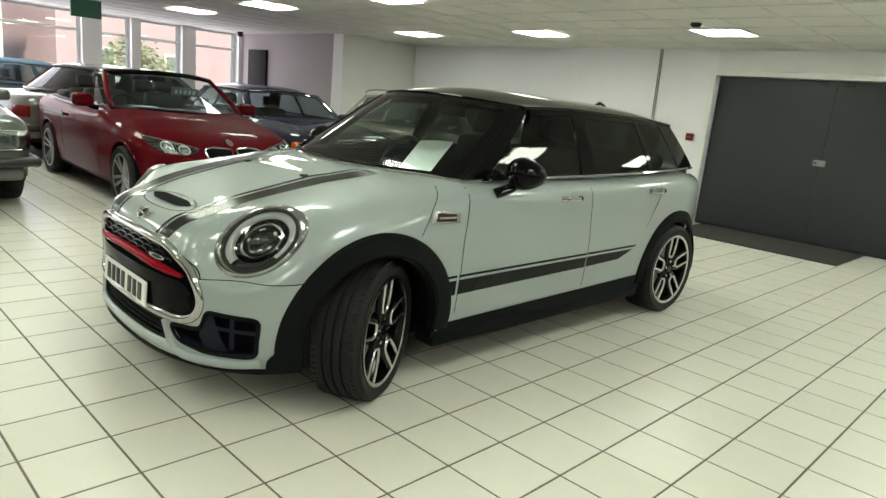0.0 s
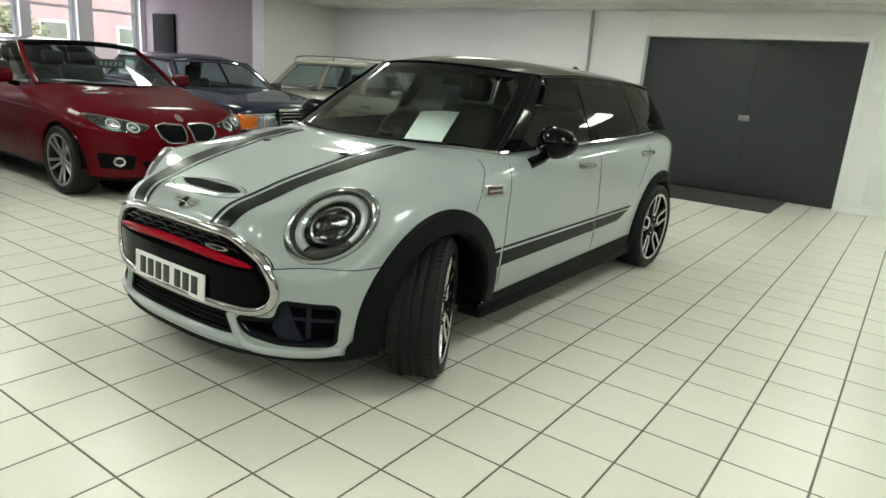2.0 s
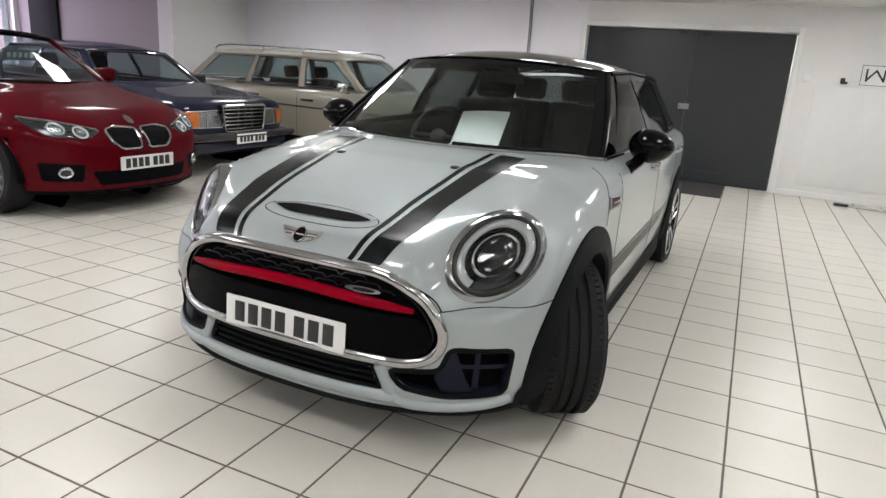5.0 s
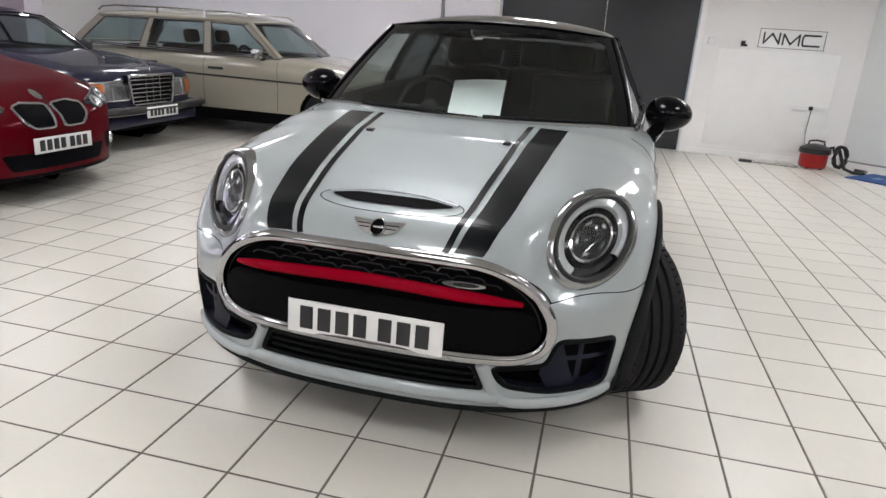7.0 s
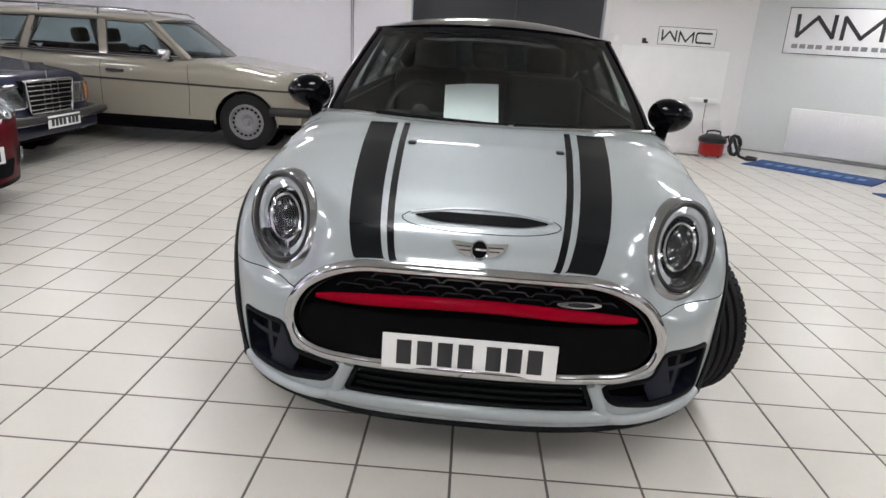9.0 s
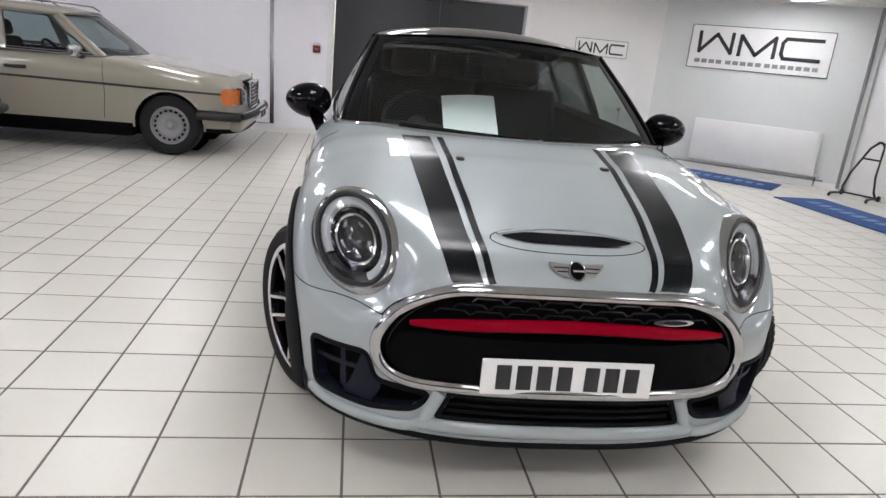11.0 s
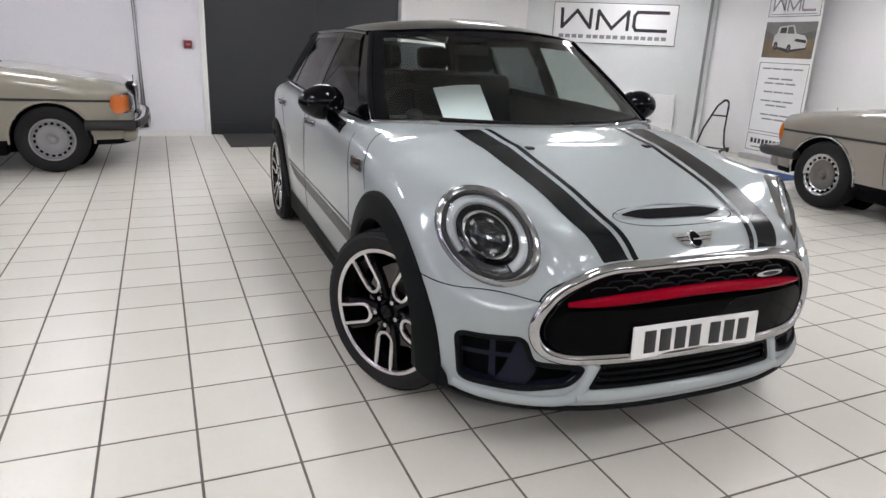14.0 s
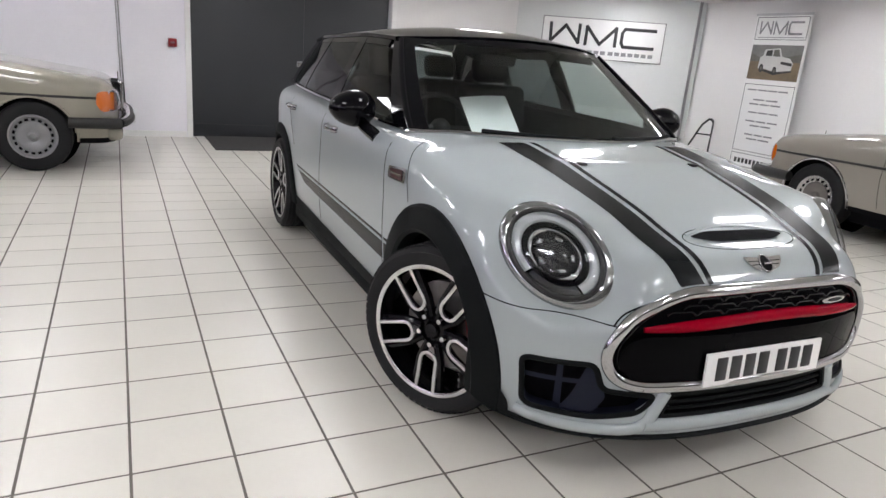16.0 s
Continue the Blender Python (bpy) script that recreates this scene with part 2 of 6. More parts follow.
M = {
    "tile": tile_material(),
    "grout": surface("grout", (0.15, 0.133, 0.118), 0.9, vary=0.3, scale=3, grain=200, bump=0.3),
    "wall": surface("white_wall_paint", (0.78, 0.77, 0.76), 0.75, vary=0.04, scale=0.8, grain=35, bump=0.12),
    # the white wall paint, raised and tinted: window daylight painted into the north wall
    "wall_daylit": surface("daylit_white_wall_paint", (0.83, 0.82, 0.87), 0.75, vary=0.04, scale=0.8, grain=35, bump=0.12),
    # the white wall paint, darkened and cooled: shade put into the slanting wall's colour
    "wall_shaded": surface("shaded_white_wall_paint", (0.655, 0.675, 0.665), 0.7, vary=0.05, scale=0.7, grain=30, bump=0.14),
    # grey of the pier front, lowered further so its colour holds the shade there
    "wall_grey": surface("shaded_grey_wall_paint", (0.34, 0.305, 0.315), 0.8, vary=0.05, scale=0.9, grain=30, bump=0.12),
    "wall_dark": surface("grey_wall_paint", (0.16, 0.155, 0.15), 0.8, vary=0.06, scale=0.9, grain=30, bump=0.12),
    "ceiling": surface("ceiling_tile", (0.70, 0.69, 0.66), 0.9, vary=0.03, scale=1.2, grain=120, bump=0.2),
    "panel": glowing("light_panel", (0.98, 0.98, 1.0), PANEL_LIGHT),
    "panel_frame": surface("light_frame", (0.8, 0.8, 0.8), 0.4, vary=0.03),
    "door_grey": surface("dark_grey_door_paint", (0.025, 0.027, 0.031), 0.42, vary=0.12, scale=2, grain=50, bump=0.15),
    "frame_white": surface("white_gloss_paint", (0.8, 0.8, 0.79), 0.35, vary=0.04, scale=3, grain=40, bump=0.05),
    "steel": surface("brushed_steel", (0.55, 0.55, 0.56), 0.35, 1.0, vary=0.1, scale=10, grain=300),
    "chrome": surface("chrome", (0.46, 0.46, 0.47), 0.05, 1.0, vary=0.03, scale=5, grain=100, rough_vary=0.4),
    "chrome_dull": surface("dulled_chrome", (0.6, 0.6, 0.6), 0.18, 1.0, vary=0.1, scale=12, grain=100),
    "conduit": surface("grey_conduit", (0.30, 0.29, 0.30), 0.5, vary=0.1, scale=8, grain=60),
    "mat": surface("dark_door_mat", (0.045, 0.043, 0.042), 0.95, vary=0.25, scale=8, grain=300, bump=0.6),
    "blue_mat": surface("blue_carpet_mat", (0.035, 0.085, 0.24), 0.95, vary=0.2, scale=9, grain=300, bump=0.5),
    "blue_pale": surface("pale_blue_print", (0.16, 0.27, 0.47), 0.95, vary=0.2, scale=9, grain=300, bump=0.5),
    "paper": surface("paper", (0.88, 0.89, 0.90), 0.7, vary=0.02),
    "ink": surface("black_print", (0.02, 0.02, 0.022), 0.5, vary=0.1),
    "ink_grey": surface("grey_print", (0.25, 0.25, 0.26), 0.6, vary=0.1),
    "sign": surface("sign_board", (0.80, 0.80, 0.79), 0.4, vary=0.03),
    "silver": car_paint("pale_silver_paint", (0.352, 0.391, 0.400), 0.22, 0.42),
    "red": car_paint("deep_red_paint", (0.080, 0.001, 0.005), 0.0, 0.5, 0.28, 0.02),
    "navy": car_paint("dark_navy_paint", (0.006, 0.008, 0.026), 0.03, 0.5, 0.7),
    "gold": car_paint("pale_gold_paint", (0.325, 0.304, 0.250), 0.15, 0.45),
    "gold_warm": car_paint("champagne_paint", (0.275, 0.252, 0.222), 0.15, 0.45),
    "grey_paint": car_paint("silver_grey_paint", (0.105, 0.112, 0.109), 0.2, 0.42, 0.7),
    "stone_paint": car_paint("stone_grey_paint", (0.125, 0.115, 0.108), 0.15, 0.45),
    "piano": surface("gloss_black", (0.003, 0.003, 0.004), 0.05, 0.0, vary=0.1, spec=0.17),
    "stripe": surface("black_vinyl_stripe", (0.007, 0.008, 0.009), 0.22, vary=0.1, spec=0.14),
    "clad": surface("black_textured_plastic", (0.005, 0.006, 0.0065), 0.6, spec=0.09, vary=0.15, scale=5, grain=500, bump=0.15),
    "dark": surface("dark_void_plastic", (0.003, 0.003, 0.004), 0.7, vary=0.2, spec=0.06),
    "intake": surface("dark_blue_black_plastic", (0.007, 0.009, 0.020), 0.5, spec=0.2, vary=0.15, scale=8, grain=200),
    "rubber": surface("tyre_rubber", (0.015, 0.015, 0.016), 0.65, spec=0.2, vary=0.25, scale=6, grain=150, bump=0.15),
    "rubber_trim": surface("black_rubber_trim", (0.015, 0.015, 0.015), 0.5, vary=0.15),
    "alloy": surface("machined_alloy", (0.62, 0.62, 0.62), 0.22, 1.0, vary=0.04, scale=10, grain=250),
    "alloy_grey": surface("painted_alloy", (0.27, 0.27, 0.28), 0.32, 0.7, vary=0.08, scale=10, grain=150),
    "hub_silver": surface("silver_wheel_paint", (0.29, 0.29, 0.30), 0.4, 0.5, vary=0.1, scale=10, grain=150),
    "disc": surface("brake_disc_iron", (0.25, 0.24, 0.23), 0.35, 1.0, vary=0.2, scale=20, grain=200),
    "brake_red": surface("red_caliper_paint", (0.22, 0.006, 0.010), 0.35, vary=0.1, coat=0.5),
    "red_bar": surface("red_grille_bar", (0.25, 0.001, 0.012), 0.2, vary=0.05, spec=0.06),
    "plate": surface("plate_white", (0.80, 0.80, 0.79), 0.35, vary=0.03, coat=0.3),
    "amber": surface("amber_lens", (0.60, 0.135, 0.008), 0.15, vary=0.1, coat=1.0),
    "badge_red": surface("dark_red_enamel", (0.035, 0.003, 0.004), 0.4, vary=0.1),
    "tail_red": surface("red_lens", (0.16, 0.006, 0.008), 0.2, vary=0.1, coat=1.0),
    "lamp_bowl": surface("lamp_reflector", (0.32, 0.33, 0.34), 0.22, 1.0, vary=0.15, scale=25, grain=90),
    "lamp_dark": surface("smoked_lamp_housing", (0.045, 0.048, 0.052), 0.2, 0.6, vary=0.15, scale=20),
    "lamp_white": surface("frosted_lamp_ring", (0.48, 0.50, 0.51), 0.22, vary=0.03, coat=0.6),
    # gloss black with its reflection turned down, standing in for darker surroundings
    "grille_gloss": surface("dimmed_gloss_grille_panel", (0.0025, 0.0025, 0.003), 0.05, vary=0.1, spec=0.04),
    "grille_mesh": surface("black_grille_mesh", (0.007, 0.007, 0.008), 0.26, vary=0.1, spec=0.35),
    "lamp_lens": surface("projector_lens_glass", (0.010, 0.011, 0.013), 0.06, vary=0.2, spec=0.5),
    "lamp_bezel": surface("satin_chrome_bezel", (0.33, 0.34, 0.345), 0.12, 0.9, vary=0.08, scale=8, grain=90),
    "lens_glass": car_glass("lamp_cover_glass", (0.93, 0.95, 0.96)),
    "glass_dark": car_glass("tinted_window", (0.12, 0.14, 0.14), 0.85),
    "glass_side": car_glass("light_tint_window", (0.48, 0.53, 0.51), 0.85),
    "glass": car_glass("windscreen_glass", (0.85, 0.92, 0.90)),
    "glass_old": car_glass("green_tint_glass", (0.62, 0.71, 0.71), 1.0),
    "pane": car_glass("window_pane", (0.97, 0.97, 0.97), 0.9),
    "cabin": surface("dark_cabin_trim", (0.008, 0.008, 0.009), 0.7, spec=0.25, vary=0.2, scale=6, grain=200, bump=0.1),
    "seat_black": surface("black_seat_leather", (0.012, 0.011, 0.011), 0.55, spec=0.3, vary=0.2, scale=6, grain=120, bump=0.2),
    "seat_brown": surface("brown_seat_cloth", (0.075, 0.050, 0.032), 0.85, vary=0.2, scale=6, grain=200, bump=0.3),
    "brick": surface("red_brick", (0.40, 0.265, 0.30), 0.9, vary=0.15, scale=3, grain=25, bump=0.3),
    "leaf": surface("leaf_green", (0.22, 0.235, 0.15), 0.7, vary=0.4, scale=2, grain=12, bump=0.4),
    "bark": surface("bark", (0.10, 0.075, 0.055), 0.9, vary=0.3, scale=6, grain=60, bump=0.5),
    "asphalt": surface("asphalt", (0.055, 0.055, 0.057), 0.9, vary=0.2, scale=2, grain=150, bump=0.3),
    "paving": surface("paving", (0.28, 0.27, 0.25), 0.9, vary=0.15, scale=2, grain=80, bump=0.2),
    "roof_slate": surface("roof_slate", (0.07, 0.07, 0.08), 0.7, vary=0.2, scale=3, grain=60, bump=0.3),
    "exit_green": surface("green_exit_sign", (0.008, 0.075, 0.05), 0.4, vary=0.08),
    "alarm_red": surface("red_plastic", (0.20, 0.008, 0.014), 0.4, vary=0.08),
    "vac_red": surface("red_gloss_plastic", (0.34, 0.010, 0.010), 0.3, vary=0.08),
    "vac_black": surface("black_gloss_plastic", (0.012, 0.012, 0.013), 0.35, vary=0.15),
    "black_metal": surface("black_powder_coat", (0.014, 0.014, 0.015), 0.45, vary=0.15),
    "photo_sand": surface("photo_sand", (0.17, 0.125, 0.075), 0.5, vary=0.35, scale=5, grain=30),
    "photo_sky": surface("photo_grey_sky", (0.17, 0.17, 0.16), 0.5, vary=0.3, scale=4, grain=20),
    "photo_slope": surface("photo_slope", (0.12, 0.115, 0.10), 0.5, vary=0.3, scale=9, grain=40),
    "photo_dark": surface("photo_dark", (0.03, 0.03, 0.03), 0.5, vary=0.3, scale=9, grain=40),
    "photo_white": surface("photo_white", (0.55, 0.55, 0.53), 0.5, vary=0.1),
}

# ---- the showroom ----
CEIL, NORTH, EAST, SOUTH, WEST = 2.37, 9.08, 3.06, -6.0, -13.8
PIER_X, PIER_Y = -10.12, 7.33
CUT_A, CUT_B = (0.78, NORTH), (2.97, 7.46)        # the slanting wall between the north and east walls
DOOR = (-4.0, -1.30, 2.04)


def wall(name, bm, material="wall"):
    return tagged(part(name, bm, M[material], smooth_shade=False), "painted plaster showroom wall", "wall", kind="structure")


bm = span(PIER_X, DOOR[0], NORTH, NORTH + 0.3, 0, CEIL + 0.4)
wall("wall_north", bm, "wall_daylit")
wall("wall_north_over_door", span(DOOR[0], DOOR[1], NORTH, NORTH + 0.3, DOOR[2], CEIL + 0.4))
wall("wall_north_east", span(DOOR[1], CUT_A[0], NORTH, NORTH + 0.3, 0, CEIL + 0.4))
d = Vector((CUT_B[0] - CUT_A[0], CUT_B[1] - CUT_A[1], 0))
CUT_LEN, CUT_TURN = d.length, math.degrees(math.atan2(d.y, d.x))
CUT = pose(CUT_A[0], CUT_A[1], 0, 0, 0, CUT_TURN)      # x along the slanting wall, y into it
wall("wall_slanting", box((CUT_LEN / 2, 0.151, (CEIL + 0.4) / 2), (CUT_LEN + 0.1, 0.3, CEIL + 0.4), m=CUT), "wall_shaded")
wall("wall_east", span(EAST, EAST + 0.3, SOUTH, CUT_B[1] + 0.05, 0, CEIL + 0.4))
wall("wall_east_pilaster", span(EAST - 0.14, EAST - 0.001, SOUTH, 4.98, 0, CEIL + 0.39))
# unseen closing wall, its dark colour chosen so the cars reflect less light
wall("wall_south", span(WEST - 0.3, EAST + 0.3, SOUTH - 0.3, SOUTH, 0, CEIL + 0.4), "wall_dark")
wall("wall_pier_side", span(PIER_X - 0.3, PIER_X, PIER_Y, NORTH + 0.3, 0, CEIL + 0.4))
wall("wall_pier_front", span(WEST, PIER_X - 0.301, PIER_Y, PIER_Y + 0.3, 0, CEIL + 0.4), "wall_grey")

# skirting along the north and slanting walls
def skirting(name, bm):
    return tagged(part(name, bm, M["frame_white"], smooth_shade=False), "low white painted skirting board", "skirting", kind="structure")


skirting("baseboard_north", span(PIER_X + 0.02, DOOR[0] - 0.08, NORTH - 0.016, NORTH - 0.001, 0.001, 0.075, 0.003))
skirting("baseboard_north_east", span(DOOR[1] + 0.08, CUT_A[0] - 0.02, NORTH - 0.016, NORTH - 0.001, 0.001, 0.075, 0.003))

# the west wall with its sash windows
WINDOWS = [(-3.4, -1.7), (-1.2, 0.5), (1.0, 4.12), (4.46, 5.0), (5.18, 6.0), (6.28, 7.24)]
HEAD, SILL = 2.36, 0.45
edges = [SOUTH] + [v for w in WINDOWS for v in w] + [PIER_Y + 0.3]
for i in range(0, len(edges), 2):
    tagged(part("wall_west", span(WEST - 0.35, WEST, edges[i], edges[i + 1], 0, CEIL + 0.4), M["wall"], smooth_shade=False), "white painted pier between windows", "wall", kind="structure")
for a, b in WINDOWS:
    tagged(part("wall_west_sill", span(WEST - 0.35, WEST, a, b, 0, SILL), M["wall"], smooth_shade=False), "white wall under a window", "wall", kind="structure")
    tagged(part("wall_west_head", span(WEST - 0.35, WEST, a, b, HEAD, CEIL + 0.4), M["wall"], smooth_shade=False), "white wall over a window", "wall", kind="structure")
for i, (a, b) in enumerate(WINDOWS):
    w = thing("window_%d" % (i + 1), "white painted sash window onto the street", "window", kind="structure")
    x0, x1 = WEST - 0.22, WEST - 0.16
    mid = 2.02
    f = 0.035
    for n, bm in (("window_frame", span(x0, x1, a, a + f, SILL, HEAD, 0.006)), ("window_frame", span(x0, x1, b - f, b, SILL, HEAD, 0.006)),
                  ("window_frame", span(x0, x1, a + f, b - f, HEAD - f, HEAD, 0.006)), ("window_frame", span(x0, x1, a + f, b - f, SILL, SILL + f, 0.006)),
                  ("meeting_rail", span(x0 - 0.01, x1 + 0.02, a + f, b - f, mid - 0.025, mid + 0.025, 0.006)),
                  ("window_sill", span(x1, WEST + 0.04, a + 0.01, b - 0.01, SILL + 0.001, SILL + 0.03, 0.006))):
        part(n, bm, M["frame_white"], w, smooth_shade=False)
    if b - a > 1.5:
        part("mullion", span(x0 - 0.003, x1 + 0.003, (a + b) / 2 - 0.03, (a + b) / 2 + 0.03, SILL + f, HEAD - f, 0.006), M["frame_white"], w, smooth_shade=False)
    p = part("pane", span(x0 + 0.025, x0 + 0.031, a + f, b - f, SILL + f, HEAD - f), M["pane"], w, smooth_shade=False)
    p.visible_shadow = False
    # the sky's light in the opening
    lamp = new("window_daylight", bpy.data.lights.new("window_daylight", "AREA"))
    lamp.data.shape, lamp.data.size, lamp.data.size_y = "RECTANGLE", b - a - 0.1, HEAD - SILL - 0.1
    lamp.data.energy, lamp.data.color = 3.5 * (b - a) * (HEAD - SILL), (0.86, 0.75, 1.0)
    lamp.matrix_world = pose(WEST - 0.10, (a + b) / 2, (HEAD + SILL) / 2, 90, 0, -90)

# ceiling with its exposed grid and light panels
LIGHT_X = [-10.5, -8.2, -5.75, -3.25, -0.8, 1.65]
LIGHT_Y = [7.36, 4.7, 2.04, -0.62, -3.28]


def ceiling_grid():
    bm = span(WEST - 0.3, EAST + 0.3, SOUTH - 0.3, NORTH + 0.3, CEIL, CEIL + 0.1)
    x = LIGHT_X[3] - 0.3 - 0.6 * 17
    while x < EAST:
        if x > WEST:
            span(x - 0.012, x + 0.012, SOUTH, NORTH, CEIL - 0.006, CEIL + 0.004, bm=bm)
        x += 0.6
    y = LIGHT_Y[0] - 0.3 - 0.6 * 24
    while y < NORTH:
        if y > SOUTH:
            span(WEST, EAST, y - 0.012, y + 0.012, CEIL - 0.0055, CEIL + 0.0045, bm=bm)
        y += 0.6
    return bm


tagged(part("ceiling", ceiling_grid(), M["ceiling"], smooth_shade=False), "suspended ceiling of off-white tiles in a metal grid", "ceiling", kind="structure")
first = None
for x in LIGHT_X:
    for y in LIGHT_Y:
        if x < -9 and y > 7:
            continue
        if first is None:
            first = thing("ceiling_light", "square flush light panel glowing white", "ceiling light", pose(x, y, CEIL), "ceiling light panels")
            part("diffuser", span(-0.27, 0.27, -0.27, 0.27, -0.014, -0.010), M["panel"], first, smooth_shade=False)
            for q in ((-0.3, -0.27, -0.3, 0.3), (0.27, 0.3, -0.3, 0.3), (-0.27, 0.27, -0.3, -0.27), (-0.27, 0.27, 0.27, 0.3)):
                part("frame", span(*q, -0.018, -0.007), M["panel_frame"], first, smooth_shade=False)
        else:
            copy_thing(first, pose(x, y, CEIL))

# double door of dark grey boards, set into its opening
door = thing("door_1", "closed dark grey painted double door with a steel lock plate", "door", kind="structure")
yd = NORTH + 0.10
mid = (DOOR[0] + DOOR[1]) / 2 + 0.12
for a, b in ((DOOR[0] + 0.012, mid - 0.001), (mid + 0.001, DOOR[1] - 0.012)):
    leaf = part("leaf", span(a, b, yd, yd + 0.05, 0.002, DOOR[2] - 0.01, 0.004), M["door_grey"], door, smooth_shade=False)
    part("rail", span(a + 0.01, b - 0.01, yd - 0.012, yd - 0.001, 0.03, 0.17, 0.004), M["door_grey"], door, smooth_shade=False)
lock = part("lock_plate", span(mid - 0.09, mid + 0.05, yd - 0.014, yd - 0.001, 0.992, 1.068, 0.003), M["alloy_grey"], door, "steel lock plate")
part("handle", lathe([(0.0, -0.03), (0.02, -0.03), (0.022, -0.012), (0.012, 0.0)], 16, pose(mid - 0.06, yd - 0.016, 1.03, 0, 0, 90)), M["chrome_dull"], door)
for x in (mid - 0.16, mid + 0.14):
    part("top_bolt", span(x - 0.05, x + 0.05, yd - 0.02, yd - 0.001, DOOR[2] - 0.075, DOOR[2] - 0.02, 0.004), M["black_metal"], door)
fr = thing("door_frame", "white painted door lining", "door frame", kind="structure")
part("jamb", span(DOOR[0] - 0.07, DOOR[0] - 0.001, NORTH - 0.018, NORTH - 0.001, 0.002, DOOR[2] + 0.07, 0.004), M["frame_white"], fr, smooth_shade=False)
part("jamb", span(DOOR[1] + 0.001, DOOR[1] + 0.07, NORTH - 0.018, NORTH - 0.001, 0.002, DOOR[2] + 0.07, 0.004), M["frame_white"], fr, smooth_shade=False)
part("head", span(DOOR[0], DOOR[1], NORTH - 0.018, NORTH - 0.001, DOOR[2] + 0.001, DOOR[2] + 0.07, 0.004), M["frame_white"], fr, smooth_shade=False)
tagged(part("door_mat", span(-3.85, -1.84, 8.0, NORTH + 0.08, 0.001, 0.014, 0.004), M["mat"], smooth_shade=False), "dark rubber-backed mat lying before the doors", "mat")

# ---- outside the windows ----
def leafy_tree(x, y, h, seed):
    r = random.Random(seed)
    t = thing("tree", "street tree in green leaf beyond the windows", "tree", pose(x, y, 0), "street trees")
    part("trunk", tube([(0, 0, 0), (0.05, 0.02, h * 0.3), (0.0, 0.06, h * 0.6), (0.03, 0.0, h * 0.85)], lambda k: 0.16 * (1 - 0.75 * k), 8), M["bark"], t)
    for i in range(4):
        a = r.random() * 6.3
        part("limb", tube([(0, 0, h * 0.45), (0.5 * math.cos(a), 0.5 * math.sin(a), h * 0.62), (1.0 * math.cos(a), 1.0 * math.sin(a), h * 0.75)], lambda k: 0.06 * (1 - 0.7 * k), 6), M["bark"], t)
    bm = bmesh.new()
    for i in range(2600):
        a, b, k = r.random() * 6.283, r.uniform(-1, 1), r.random() ** 0.4
        lump = 1 + 0.3 * noise.noise((math.cos(a) * 1.7 + seed, math.sin(a) * 1.7, b * 2))
        p = Vector((math.cos(a) * math.sqrt(1 - b * b) * 1.5, math.sin(a) * math.sqrt(1 - b * b) * 1.5, b * 1.6)) * k * lump + Vector((0, 0, h * 0.72))
        n = Vector((r.uniform(-1, 1), r.uniform(-1, 1), r.uniform(-1, 1))).normalized()
        q = n.to_track_quat("Z", "Y")
        vs = [bm.verts.new(p + q @ Vector(c)) for c in ((-0.09, 0, 0), (0, 0.05, 0.02), (0.09, 0, 0), (0, -0.05, 0.02))]
        bm.faces.new(vs)
    part("crown", bm, M["leaf"], t, smooth_shade=False)


tagged(part("ground", span(-400, WEST - 0.36, -400, 400, -0.25, -0.12), M["asphalt"], smooth_shade=False), "asphalt street outside the showroom", "road", kind="structure")
tagged(part("pavement", span(WEST - 2.6, WEST - 0.36, -30, 40, -0.119, -0.02, 0.01), M["paving"], smooth_shade=False), "paved footway outside the windows", "pavement", kind="structure")


def brick_house(x, y, w, h, depth):
    t = thing("house", "red brick house with white windows across the street", "house", pose(x, y, -0.12))
    part("wall", span(-depth, 0, 0, w, 0, h), M["brick"], t, smooth_shade=False)
    part("roof", prism([(-0.3, h + 0.002), (w + 0.3, h + 0.002), (w * 0.8, h + 2.2), (w * 0.2, h + 2.2)], depth + 0.4, pose(0.2, 0, 0, 0, 0, 90)), M["roof_slate"], t, smooth_shade=False)
    n = max(1, int(w / 2.6))
    for i in range(n):
        for z in (0.9, 3.6):
            c = (i + 0.5) * w / n
            wd = part("window", span(0.001, 0.05, c - 0.55, c + 0.55, z, z + 1.4, 0.01), M["frame_white"], t, smooth_shade=False)
            part("pane", span(0.051, 0.056, c - 0.47, c + 0.47, z + 0.08, z + 0.66), M["photo_sky"], wd, smooth_shade=False)
            part("pane", span(0.051, 0.056, c - 0.47, c + 0.47, z + 0.74, z + 1.32), M["photo_sky"], wd, smooth_shade=False)


brick_house(-28, -6, 11, 6, 8)
brick_house(-28, 7.5, 9, 5.6, 8)
brick_house(-28, 18.5, 10, 6, 8)
leafy_tree(-26.0, 3.2, 1.5, 8)
leafy_tree(-26.3, 9.6, 1.5, 5)

